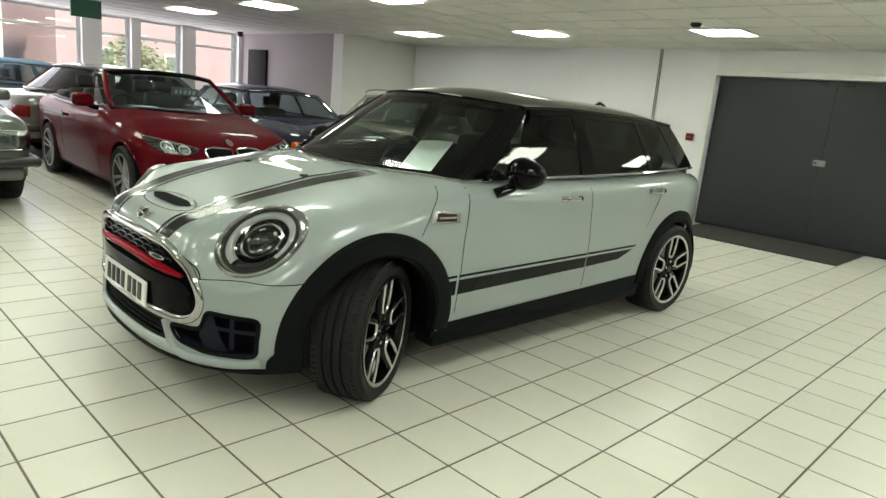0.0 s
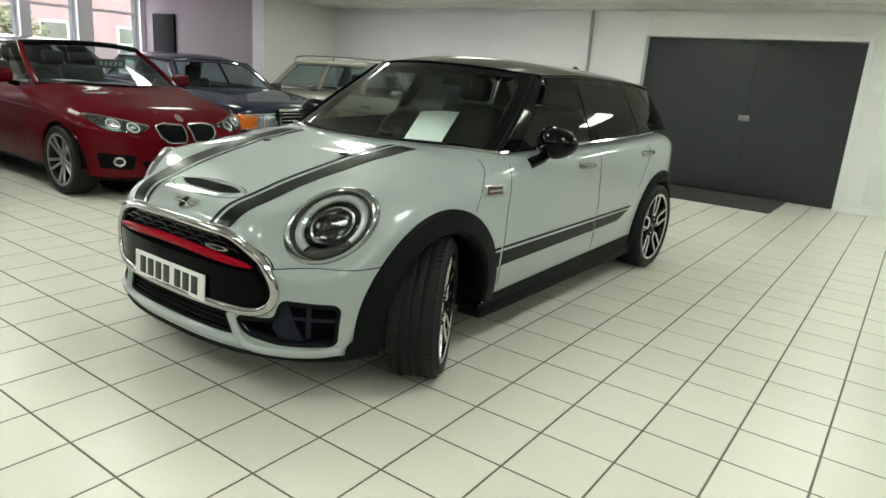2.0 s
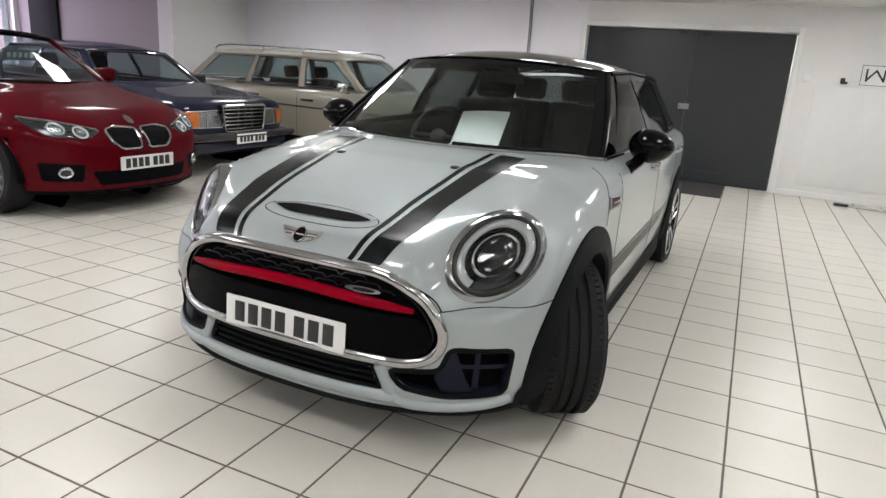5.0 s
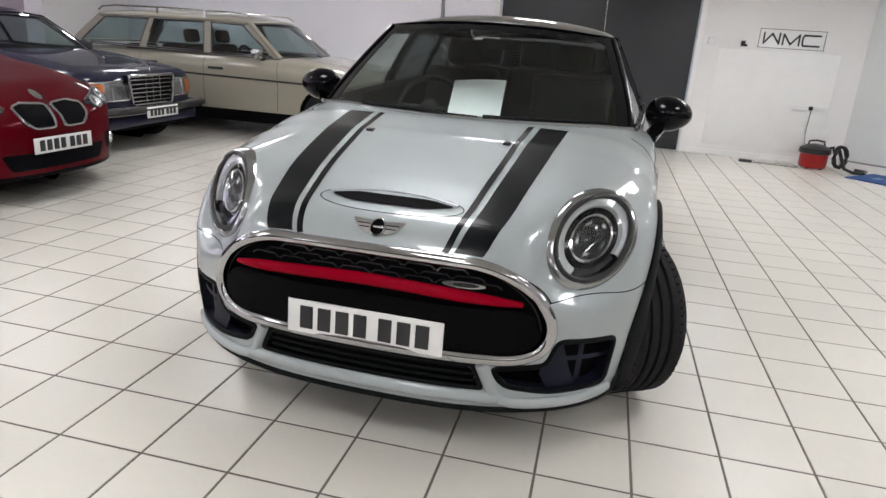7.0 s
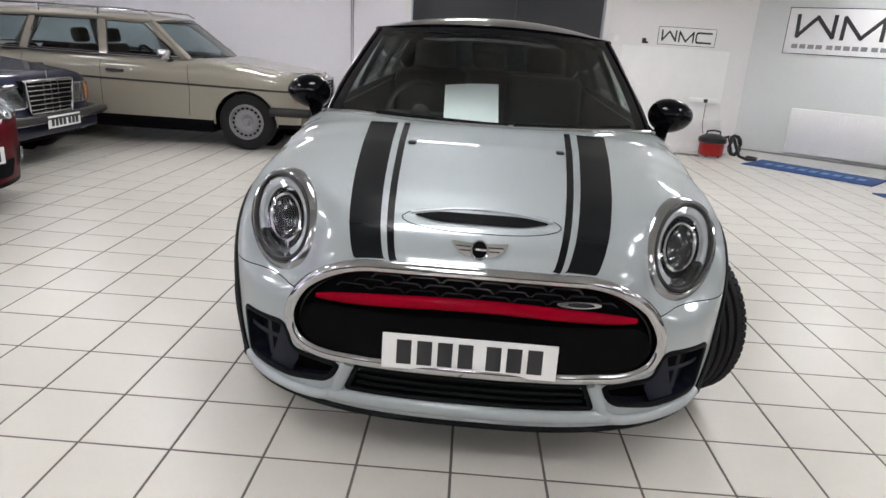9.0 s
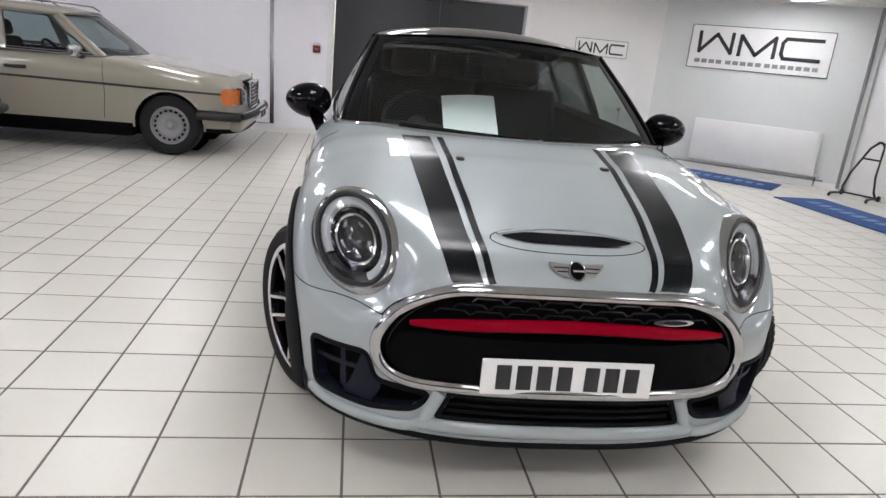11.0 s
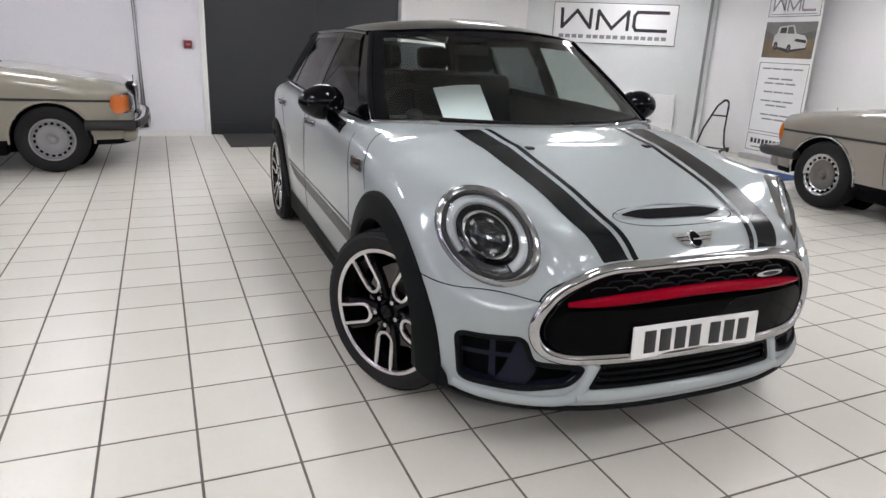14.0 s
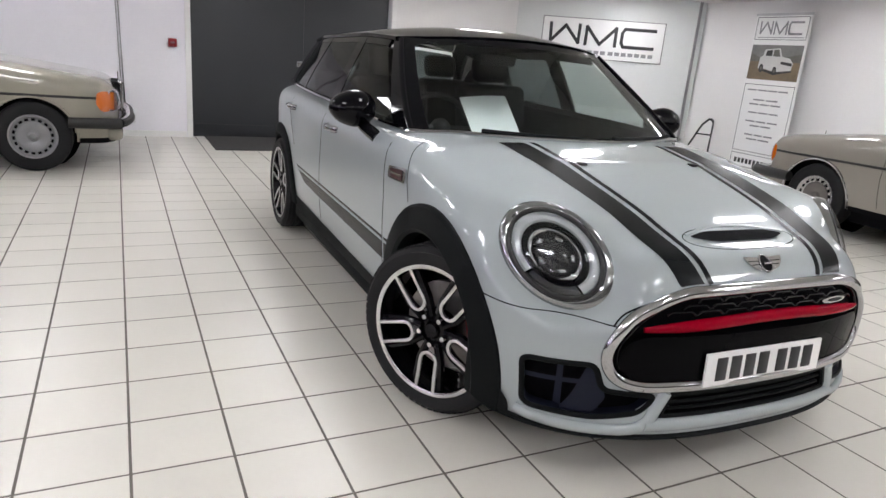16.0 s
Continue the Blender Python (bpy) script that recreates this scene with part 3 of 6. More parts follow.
# ---- how the cars are made ----
class Car:
    """A car's shell: sections along s (nose 0, tail L), closed by a dome at either end, and a glass house on top."""

    def __init__(self, c):
        self.c = c

    def k(self, key, s):
        v = self.c[key]
        return curve_at(v, s) if isinstance(v, list) else v

    def section(self, s, v):
        """v from -1 (sill) over 0 (widest) to 1 (middle of the top)."""
        w, zb, zm, zt, n = (self.k(q, s) for q in ("W", "zb", "zm", "zt", "n"))
        if v <= 0:
            z = lerp(zm, zb, -v)
            return w * (1 - self.c.get("tuck", 0.04) * (-v) ** 2.2), z
        a = v * math.pi / 2
        c, q = math.cos(a), math.sin(a)
        r = (c ** n + q ** n) ** (-1 / n)
        return w * r * c, zm + (zt - zm) * r * q

    def point(self, st, v):
        s, kx, zc = st
        x, z = self.section(s, abs(v) if abs(v) < 5 else 0)
        return x * kx, s, zc + (z - zc) * kx

    def stations(self, nf, nm, nr):
        c, out = self.c, []
        for i in range(nf):
            t = 0.0006 + 0.9994 * (i / nf)
            out.append((c.get("s0", 0.0) + c["Df"] * (1 - (1 - t ** c["pf"]) ** (1 / c["pf"])), t, c["zc"]))
        a, b = c.get("s0", 0.0) + c["Df"], c["L"] - c["Dr"]
        out += [(lerp(a, b, i / nm), 1.0, c["zc"]) for i in range(nm + 1)]
        for i in range(nr - 1, -1, -1):
            t = 0.002 + 0.998 * (i / nr)
            out.append((c["L"] - c["Dr"] * (1 - (1 - t ** c["pr"]) ** (1 / c["pr"])), t, c.get("zcr", c["zc"])))
        return out

    def shell(self, nf=26, nm=70, nr=18, low=12, up=26):
        c = self.c
        sts = self.stations(nf, nm, nr)
        vs = [-1 + i / low for i in range(low)] + [i / up for i in range(up + 1)]
        ring = [(v, 1) for v in vs] + [(v, -1) for v in vs[-2::-1]]
        bm = bmesh.new()
        rows = []
        for st in sts:
            row = []
            for v, side in ring:
                x, z = self.section(st[0], v)
                kz = st[1] if z > st[2] else 1.0
                p = Vector((side * x * st[1], st[0], st[2] + (z - st[2]) * kz))
                row.append(bm.verts.new(c["tweak"](p, st[1]) if "tweak" in c else p))
            rows.append(row)
        for a, b in zip(rows, rows[1:]):
            for j in range(len(ring) - 1):
                bm.faces.new((a[j], a[j + 1], b[j + 1], b[j]))
        bmesh.ops.recalc_face_normals(bm, faces=bm.faces[:])
        self.skin = Skin(bm)
        return bm

    # the glass house
    def belt(self, s):
        return curve_at(self.c["belt"], s)

    def side(self, s, h, off=0.0):
        c = self.c
        mid, half = (c["A"][0] + c["D"][0]) / 2, (c["D"][0] - c["A"][0]) / 2
        bow = c.get("bow", 0.05) if s < mid else c.get("bow_rear", c.get("bow", 0.05))
        x = lerp(c["w0"], c["w1"], h ** 1.15) * (1 - bow * abs((s - mid) / half) ** 3)
        return Vector((x + off, s, lerp(self.belt(s), curve_at(c["eaves"], s), h)))

    def front(self, q, h, off=0.0):
        """q from -1 to 1 across the windscreen."""
        c = self.c
        sa, sc = lerp(c["A"][0], c["A"][1], h), lerp(c["Fc"][0], c["Fc"][1], h)
        e = self.side(sa, h)
        z = e.z + c.get("screen_rise", 0.0) * (1 - q * q) * h
        return Vector((q * e.x, lerp(sc, sa, abs(q) ** 2.2) - off, z))

    def rear(self, q, h, off=0.0):
        c = self.c
        sa, sc = lerp(c["D"][0], c["D"][1], h), lerp(c["Rc"][0], c["Rc"][1], h)
        e = self.side(sa, h)
        return Vector((q * e.x, lerp(sc, sa, abs(q) ** 2.2) + off, e.z + c.get("screen_rise", 0.0) * (1 - q * q) * h))

    def roof(self, q, b, lift=0.0):
        f, r = self.front(q, 1.0), self.rear(q, 1.0)
        s = lerp(f.y, r.y, b)
        e = self.side(min(max(s, self.c["A"][1]), self.c["D"][1]), 1.0)
        front, back = min(1.0, b * 3.2), min(1.0, (1 - b) * 2.6)
        arch = (1 - (1 - front) ** 2.4) * (0.25 + 0.75 * (1 - (1 - back) ** 2.0))
        crown = self.c["crown"] * (0.5 * (1 - abs(q) ** 2.4) + 0.5 * (1 - abs(q) ** 9)) * arch
        z = lerp(lerp(f.z, r.z, b), e.z, abs(q) ** 4) + crown + lift
        return Vector((q * e.x, s, z))


def sheet(fn, nu, nv, thick=0.0):
    bm = grid(fn, nu, nv)
    if thick:
        bmesh.ops.recalc_face_normals(bm, faces=bm.faces[:])
        bmesh.ops.solidify(bm, geom=bm.faces[:], thickness=thick)
    return bm


def cut(bm, tests):
    """Takes away the faces whose middle meets one of the tests."""
    gone = [f for f in bm.faces if any(t(f.calc_center_median()) for t in tests)]
    bmesh.ops.delete(bm, geom=gone, context="FACES")


def split_shell(bm, owner, parent, label=""):
    """Makes a mesh of each named share of a shell, all with the shell's own smooth normals."""
    bm.normal_update()
    bm.verts.ensure_lookup_table()
    shares = {}
    for f in bm.faces:
        shares.setdefault(owner(f.calc_center_median()), []).append(f)
    made = {}
    for (name, material), faces in shares.items():
        index, co, no, polys = {}, [], [], []
        for f in faces:
            for v in f.verts:
                if v.index not in index:
                    index[v.index] = len(co)
                    co.append(v.co.copy())
                    no.append(v.normal.copy())
            polys.append([index[v.index] for v in f.verts])
        plain = name.split("|")[0]
        me = bpy.data.meshes.new(plain)
        me.from_pydata(co, [], polys)
        me.materials.append(M[material])
        me.polygons.foreach_set("use_smooth", [True] * len(me.polygons))
        me.normals_split_custom_set_from_vertices(no)
        ob = new(plain, me)
        ob.parent = parent
        made[name] = ob
    bm.free()
    return made


def tyre_mesh(r, rim, w, tread=True):
    h = w / 2
    prof = [(rim - 0.012, -h * 0.80), (rim + 0.004, -h * 0.92), (rim + (r - rim) * 0.45, -h * 1.04), (r - 0.022, -h * 0.99), (r - 0.008, -h * 0.90)]
    if tread:
        for g in (-0.46, -0.23, 0.0, 0.23, 0.46):
            prof += [(r, h * (g - 0.046) * 1.6), (r - 0.013, h * (g - 0.036) * 1.6), (r - 0.013, h * (g + 0.036) * 1.6), (r, h * (g + 0.046) * 1.6)]
    else:
        prof += [(r, -h * 0.6), (r, h * 0.6)]
    prof += [(r - 0.008, h * 0.90), (r - 0.022, h * 0.99), (rim + (r - rim) * 0.72, h * 1.05), (rim + (r - rim) * 0.45, h * 1.04), (rim + 0.004, h * 0.92), (rim - 0.012, h * 0.80)]
    return lathe(prof, 64)


def shoulder_blocks(r, w):
    """Cross grooves at the tyre's shoulders, as raised blocks."""
    bm = bmesh.new()
    for i in range(136):
        a = 2 * math.pi * (i + 0.5) / 136
        for g in (-0.345, -0.115, 0.115, 0.345):
            box((g * w * 0.8, 0, r + 0.0004), (w * 0.07, 0.009, 0.003), 0.0, Matrix.Rotation(a, 4, "X") @ pose(0, 0, 0, 0, 0, 24 if g > 0 else -24), bm)
    for i in range(68):
        a = 2 * math.pi * i / 68
        for sx in (-1, 1):
            box((sx * w * 0.385, 0, r - 0.003), (w * 0.10, 0.022, 0.007), 0.0, Matrix.Rotation(a, 4, "X"), bm)
    return bm


def wheel_of(parent, r, rim, w, face, m, tread=True):
    """A wheel with its outer face to +x."""
    ob = new("wheel")
    ob.parent = parent
    ob.matrix_basis = m
    t = part("tyre", tyre_mesh(r, rim, w, tread), M["rubber"], ob)
    if tread:
        tb = part("tread_blocks", shoulder_blocks(r, w), M["rubber"], ob, smooth_shade=False)
        tagged(tb, kind="stuff")
        tb.name = "tread"
    face(ob, rim, w / 2)
    return ob


def four_wheels(parent, wheel, axles, track, r, steer=0.0):
    """Copies of a wheel made at the front left."""
    f, b = axles
    wheel.matrix_basis = pose(track, f, r, 0, 0, steer)
    other = copy_thing(wheel, pose(-track, f, r, 36, 0, 180 + steer))
    for q in other.children:
        if q.name.startswith("brake_caliper"):
            q.matrix_basis = Matrix.Rotation(radians(-186), 4, "X")
    copy_thing(wheel, pose(track, b, r))
    copy_thing(wheel, pose(-track, b, r, 0, 0, 180))


def barrel(ob, rim, h, material):
    part("rim", lathe([(rim - 0.004, h * 0.84), (rim + 0.008, h * 0.90), (rim + 0.008, h * 0.97), (rim - 0.008, h * 0.97), (rim - 0.016, h * 0.80), (rim - 0.03, -h * 0.5), (rim - 0.01, -h * 0.85)], 64), M[material], ob)


def sport_face(ob, rim, h):
    """Black wheel with five bright horseshoe loops, a disc and a red caliper behind it."""
    barrel(ob, rim, h, "piano")
    part("rim_edge", lathe([(rim + 0.007, h * 0.96), (rim + 0.010, h * 1.0), (rim + 0.001, h * 1.01), (rim - 0.006, h * 0.97)], 72), M["alloy"], ob)
    x = h * 0.93
    for i in range(5):
        turn = Matrix.Rotation(2 * math.pi * i / 5, 4, "X")
        pts, n = [], 9
        out, inn, half = rim - 0.004, 0.088, 0.036
        pts += [(x, -half * 1.12, out), (x - 0.002, -half * 1.04, out * 0.78), (x - 0.008, -half, inn + half)]
        pts += [(x - 0.010, half * math.sin(a), inn + half - half * math.cos(a)) for a in (math.pi * (j / n - 0.5) for j in range(1, n))]
        pts += [(x - 0.008, half, inn + half), (x - 0.002, half * 1.04, out * 0.78), (x, half * 1.12, out)]
        part("loop", tube([turn @ Vector(p) for p in pts], 0.0088, 8, flat=0.8, ups=[(1, 0, 0)] * len(pts)), M["alloy"], ob, "machined bright horseshoe loop")
        for sgn in (-1, 1):
            spoke = [turn @ Vector(p) for p in ((x - 0.03, sgn * 0.02, 0.05), (x - 0.022, sgn * 0.045, 0.12), (x - 0.016, sgn * 0.058, rim - 0.004))]
            part("spoke", tube(spoke, 0.017, 8, flat=1.0, ups=[(1, 0, 0)] * 3), M["piano"], ob)
        part("bolt", lathe([(0, x - 0.004), (0.009, x - 0.004), (0.010, x - 0.02)], 10, turn @ Matrix.Translation((0, 0, 0.056))), M["chrome_dull"], ob)
    part("hub", lathe([(0, x - 0.006), (0.026, x - 0.006), (0.031, x - 0.012), (0.034, x - 0.02), (0.075, x - 0.03), (0.08, x - 0.06)], 32), M["piano"], ob)
    part("brake_disc", lathe([(0.06, 0.012), (0.17, 0.012), (0.17, -0.012), (0.06, -0.012)], 48), M["disc"], ob)
    cal = box((0.01, 0.0, 0.150), (0.08, 0.15, 0.060), 0.015, Matrix.Rotation(radians(75), 4, "X"))
    part("brake_caliper", cal, M["brake_red"], ob, "red brake caliper")


def twin_spoke_face(ob, rim, h):
    barrel(ob, rim, h, "black_metal")
    part("rim_edge", lathe([(rim + 0.007, h * 0.96), (rim + 0.010, h * 1.0), (rim - 0.003, h * 1.01), (rim - 0.014, h * 0.95)], 48), M["alloy_grey"], ob)
    x = h * 0.9
    for i in range(5):
        turn = Matrix.Rotation(2 * math.pi * i / 5, 4, "X")
        for sgn in (-1, 1):
            pts = [turn @ Vector(p) for p in ((x - 0.03, sgn * 0.012, 0.03), (x - 0.012, sgn * 0.03, 0.13), (x, sgn * 0.045, rim - 0.006))]
            part("spoke", tube(pts, 0.015, 8, flat=0.8, ups=[(1, 0, 0)] * 3), M["alloy_grey"], ob)
    part("hub", lathe([(0, x - 0.012), (0.03, x - 0.014), (0.06, x - 0.035), (0.06, x - 0.08)], 24), M["alloy_grey"], ob)
    part("brake_disc", lathe([(0.0, 0.012), (0.15, 0.012), (0.15, -0.012), (0.0, -0.012)], 32), M["disc"], ob)


def hubcap_face(material, ring):
    """A steel wheel with a full trim: dished cap, a circle of slots, a centre boss."""
    def face(ob, rim, h):
        barrel(ob, rim, h, "hub_silver")
        x = h * 0.86
        k = 0.84 if ring else 0.80
        part("hubcap", lathe([(0, x - 0.002), (0.020, x - 0.002), (0.030, x - 0.006), (0.036, x - 0.018), (0.052, x - 0.020), (0.062, x - 0.010), (rim * 0.58, x - 0.001), (rim * 0.68, x - 0.004), (rim * 0.71, x - 0.014), (rim * 0.74, x - 0.014), (rim * 0.92, x - 0.006), (rim - 0.002, x + 0.006), (rim - 0.004, x - 0.03)], 56), M[material], ob)
        if ring:
            part("trim_ring", lathe([(rim * 0.72, x - 0.012), (rim * 0.76, x - 0.004), (rim * 0.92, x + 0.002), (rim * 0.95, x + 0.010), (rim + 0.004, x + 0.014), (rim + 0.010, x + 0.004)], 56), M[ring], ob, "chrome trim ring")
        for i in range(18):
            a = 2 * math.pi * i / 18
            part("slot", box((x - 0.003, 0, rim * k), (0.016, 0.030, 0.020), 0.004, Matrix.Rotation(a, 4, "X")), M["dark"], ob)
    return face


def seat(parent, x, s, z, material, w=0.5, lean=12, rest=True):
    ob = new("seat")
    ob.parent = parent
    ob.matrix_basis = pose(x, s, z)
    part("seat_cushion", box((0, -0.05, 0.05), (w, 0.5, 0.16), 0.05, segs=3), M[material], ob)
    back = Matrix.Translation((0, 0.2, 0.05)) @ Matrix.Rotation(radians(-lean), 4, "X")
    part("seat_back", box((0, 0.0, 0.29), (w, 0.13, 0.58), 0.055, back, segs=3), M[material], ob)
    if rest:
        part("headrest", box((0, 0.0, 0.68), (0.26, 0.10, 0.17), 0.045, back, segs=3), M[material], ob)
    return ob


def steering_wheel(parent, x, s, z, tilt=25):
    m = pose(x, s, z, 90 - tilt, 0, 0)
    ring = [m @ Vector((0.185 * math.cos(a), 0.185 * math.sin(a), 0)) for a in (2 * math.pi * i / 28 for i in range(28))]
    bm = tube(ring, 0.015, 8, closed=True)
    for a in (0, math.pi, -math.pi / 2):
        tube([m @ Vector((0, 0, 0.01)), m @ Vector((0.18 * math.cos(a), 0.18 * math.sin(a), 0))], 0.017, 6, bm=bm)
    bmesh.ops.create_uvsphere(bm, u_segments=12, v_segments=8, radius=0.055, matrix=m)
    part("steering_wheel", bm, M["seat_black"], parent)


def number_plate(parent, m, w=0.52, h=0.111, chars=7):
    """A plate, its front to -y; the lettering stands as plain bars."""
    ob = new("number_plate")
    ob.parent = parent
    ob.matrix_basis = m
    part("backing", box((0, 0, 0), (w, 0.008, h), 0.003), M["plate"], ob)
    k = w / 0.52
    x = -k * (chars * 0.050 + (chars - 2) * 0.011 + 0.033) / 2
    for i in range(chars):
        part("bar", box((x + 0.025 * k, -0.005, 0), (0.044 * k, 0.003, 0.076 * h / 0.111), 0.0008), M["ink"], ob)
        x += k * (0.050 + (0.033 if i == 3 else 0.011))
    return ob


def gap_line(car, parent, side, pts, w=0.005, lift=0.0008):
    """A dark panel joint along points on one side of the body."""
    path = []
    for (a0, b0), (a1, b1) in zip(pts, pts[1:]):
        k = max(2, int(math.dist((a0, b0), (a1, b1)) / 0.03))
        path += [(lerp(a0, a1, i / k), lerp(b0, b1, i / k)) for i in range(k)]
    path.append(pts[-1])
    part("panel_joint", car.skin.ring(side, path, w / 2, lift, 0.45, 6, closed=False), M["dark"], parent)


def handle_at(car, parent, side, s, z, material="chrome", w=0.19):
    sgn = 1 if side == "left" else -1
    p, n = car.skin.at(side, s, z)
    pts = [p + Vector((sgn * d, e, 0)) for d, e in ((0.0, -w / 2), (0.020, -w * 0.36), (0.028, 0), (0.020, w * 0.36), (0.0, w / 2))]
    part("door_handle", tube(pts, 0.013, 8, flat=1.3), M[material], parent, "chrome door handle" if "chrome" in material else "")


def arch_liner(parent, s, r, hub, x0, x1, name="wheel_arch_liner"):
    for sgn in (-1, 1):
        fn = lambda u, v: (sgn * lerp(x0, x1, v), s + r * math.cos(lerp(-0.1, math.pi + 0.1, u)), hub + r * math.sin(lerp(-0.1, math.pi + 0.1, u)))
        bm = grid(fn, 20, 2)
        grid(lambda u, v: (sgn * x0, s + r * v * math.cos(2 * math.pi * u), hub + r * v * math.sin(2 * math.pi * u)), 20, 2, bm=bm)
        part(name, bm, M["dark"], parent)


def glasshouse(car, parent, body, glass, windows, pillar, roof_mat, screen=(0.02, 0.93), side_h=(0.04, 0.90), rear_glass=True, glass_front=None, glasses=None, post=0.030, rail_r=0.028):
    """Windscreen, side windows (start and end at sill and at head), pillars between them, roof and header rails."""
    c = car.c
    part("windscreen", grid(lambda u, v: car.front(lerp(-0.955, 0.955, u), lerp(*screen, v)), 20, 10), M[glass_front or glass], parent)
    if c.get("window_trim"):
        loop = [(lerp(-0.95, 0.95, i / 12), screen[0]) for i in range(13)] + [(0.95, h) for h in (0.25, 0.5, 0.75)] + [(lerp(0.95, -0.95, i / 12), screen[1]) for i in range(13)] + [(-0.95, h) for h in (0.75, 0.5, 0.25)]
        part("windscreen_trim", tube([car.front(q, h, 0.006) for q, h in loop], 0.010, 6, closed=True), M[c["window_trim"]], parent)
    if rear_glass:
        part("rear_window", grid(lambda u, v: car.rear(lerp(-0.9, 0.9, u), lerp(screen[0] + 0.06, 0.88, v)), 16, 8), M[glass], parent)
    part("roof", sheet(lambda u, v: car.roof(math.sin(math.pi * (u - 0.5)), v * v * (2 - v)), 40, 32, 0.02), M[roof_mat], parent)
    head = [car.front(lerp(-0.93, 0.93, i / 16), 0.985) for i in range(17)]
    part("header_rail", tube(head, lambda k: rail_r * 0.8 * (1 - 0.6 * abs(2 * k - 1) ** 6), 8, flat=0.6), M[roof_mat], parent)
    if c.get("frit"):
        for q0, q1, h0, h1 in ((-0.998, -0.90, 0.015, 1.0), (0.90, 0.998, 0.015, 1.0), (-0.90, 0.90, 0.90, 1.0)):
            part("windscreen_border", grid(lambda u, v: car.front(lerp(q0, q1, u), lerp(h0, h1, v), 0.003), 8, 10), M["piano"], parent)
    part("tail_rail", tube([car.rear(lerp(-0.95, 0.95, i / 16), 0.97) for i in range(17)], lambda k: rail_r * 1.2 * (1 - 0.6 * abs(2 * k - 1) ** 6), 8, flat=0.6), M[roof_mat], parent)
    if rear_glass:
        part("rear_sill", tube([car.rear(lerp(-0.94, 0.94, i / 16), 0.03) for i in range(17)], 0.022, 8, flat=0.6), M[body], parent)
    for sgn in (1, -1):
        f = lambda p: Vector((p.x * sgn, p.y, p.z))
        nrm = Vector((sgn, 0, 0.3))
        part("pillar", tube([f(car.front(0.985, lerp(0, 0.965, i / 10))) for i in range(11)], lambda k: post, 8, flat=0.75, ups=[(sgn * 0.7, -0.7, 0.2)] * 11), M[pillar[0]], parent)
        part("pillar", tube([f(car.rear(0.95, lerp(0, 0.96, i / 10))) for i in range(11)], lambda k: 0.034 - 0.012 * k, 8, flat=0.75, ups=[(sgn * 0.7, 0.7, 0.2)] * 11), M[pillar[-1]], parent)
        rail = [f(car.side(lerp(c["A"][1], c["D"][1], i / 16), 0.97)) for i in range(17)]
        part("roof_rail", tube(rail, rail_r, 8, flat=0.8), M[roof_mat], parent)
        strip = [f(car.side(lerp(c["A"][0] - 0.02, c["D"][0] - 0.04, i / 20), 0.0, 0.012)) for i in range(21)]
        part("belt_trim", tube(strip, 0.010, 6), M[c.get("belt_mat", "chrome")], parent)
        for i_win, (a0, a1, b0, b1) in enumerate(windows):
            part("side_window", grid(lambda u, v: f(car.side(lerp(lerp(a0, b0, v), lerp(a1, b1, v), u), lerp(*side_h, v))), 8, 6), M[glasses[i_win] if glasses else glass], parent)
            if c.get("window_trim"):
                loop = [(0, 0), (0.5, 0), (1, 0), (1, 0.5), (1, 1), (0.5, 1), (0, 1), (0, 0.5)]
                pts = [f(car.side(lerp(lerp(a0, b0, v), lerp(a1, b1, v), u), lerp(*side_h, v), 0.004)) for u, v in loop]
                part("window_trim", tube(pts, 0.010, 6, closed=True), M[c["window_trim"]], parent)
        stops = [(w[1], w[3]) for w in windows[:-1]]
        for (e0, e1), nxt, pm in zip(stops, windows[1:], pillar[1:]):
            part("pillar", sheet(lambda u, v: f(car.side(lerp(lerp(e0, e1, v), lerp(nxt[0], nxt[2], v), u), v, 0.003)), 2, 6, 0.02), M[pm], parent)
        e0, e1 = windows[-1][1], windows[-1][3]
        part("pillar", sheet(lambda u, v: f(car.side(lerp(lerp(e0, e1, v), lerp(c["D"][0], c["D"][1], v), u), v, 0.002)), 4, 6, 0.02), M[pillar[-1]], parent)
        a0, b0 = windows[0][0], windows[0][2]
        part("pillar", sheet(lambda u, v: f(car.side(lerp(lerp(c["A"][0], c["A"][1], v), lerp(a0, b0, v), u), v, 0.001)), 2, 6, 0.02), M[pillar[0]], parent)
        part("window_rail", sheet(lambda u, v: f(car.side(lerp(windows[0][2], windows[-1][3], u), lerp(side_h[1], 1.0, v), 0.002)), 16, 2, 0.016), M[pillar[0]], parent)


def wiper(parent, car, q0, q1, h0, h1):
    pts = [car.front(lerp(q0, q1, i / 8), lerp(h0, h1, i / 8), 0.018) for i in range(9)]
    part("wiper", tube(pts, lambda k: 0.013 - 0.006 * k, 6), M["clad"], parent)


def sink_cabin(bm, car, s0, s1, depth, inset=0.06):
    """Lowers the deck between the doors, so that the cabin has room; returns the test for its faces."""
    c = car.c
    half = lambda s: car.side(min(max(s, c["A"][0]), c["D"][0]), 0).x
    start = lambda x, s: max(s0, lerp(c["Fc"][0], c["A"][0], min(1.0, abs(x) / half(s)) ** 2.2) + 0.05)
    for v in bm.verts:
        x, s, z = v.co
        if start(x, s) < s < s1 and abs(x) < half(s) - inset and z > c["belt"][0][1] - 0.12:
            v.co.z -= depth
    return lambda p: start(p.x, p.y) - 0.03 < p.y < s1 + 0.03 and abs(p.x) < half(p.y) - inset + 0.03 and 0.4 < p.z < c["belt"][0][1] and abs(p.x) < c["w0"] - inset + 0.03

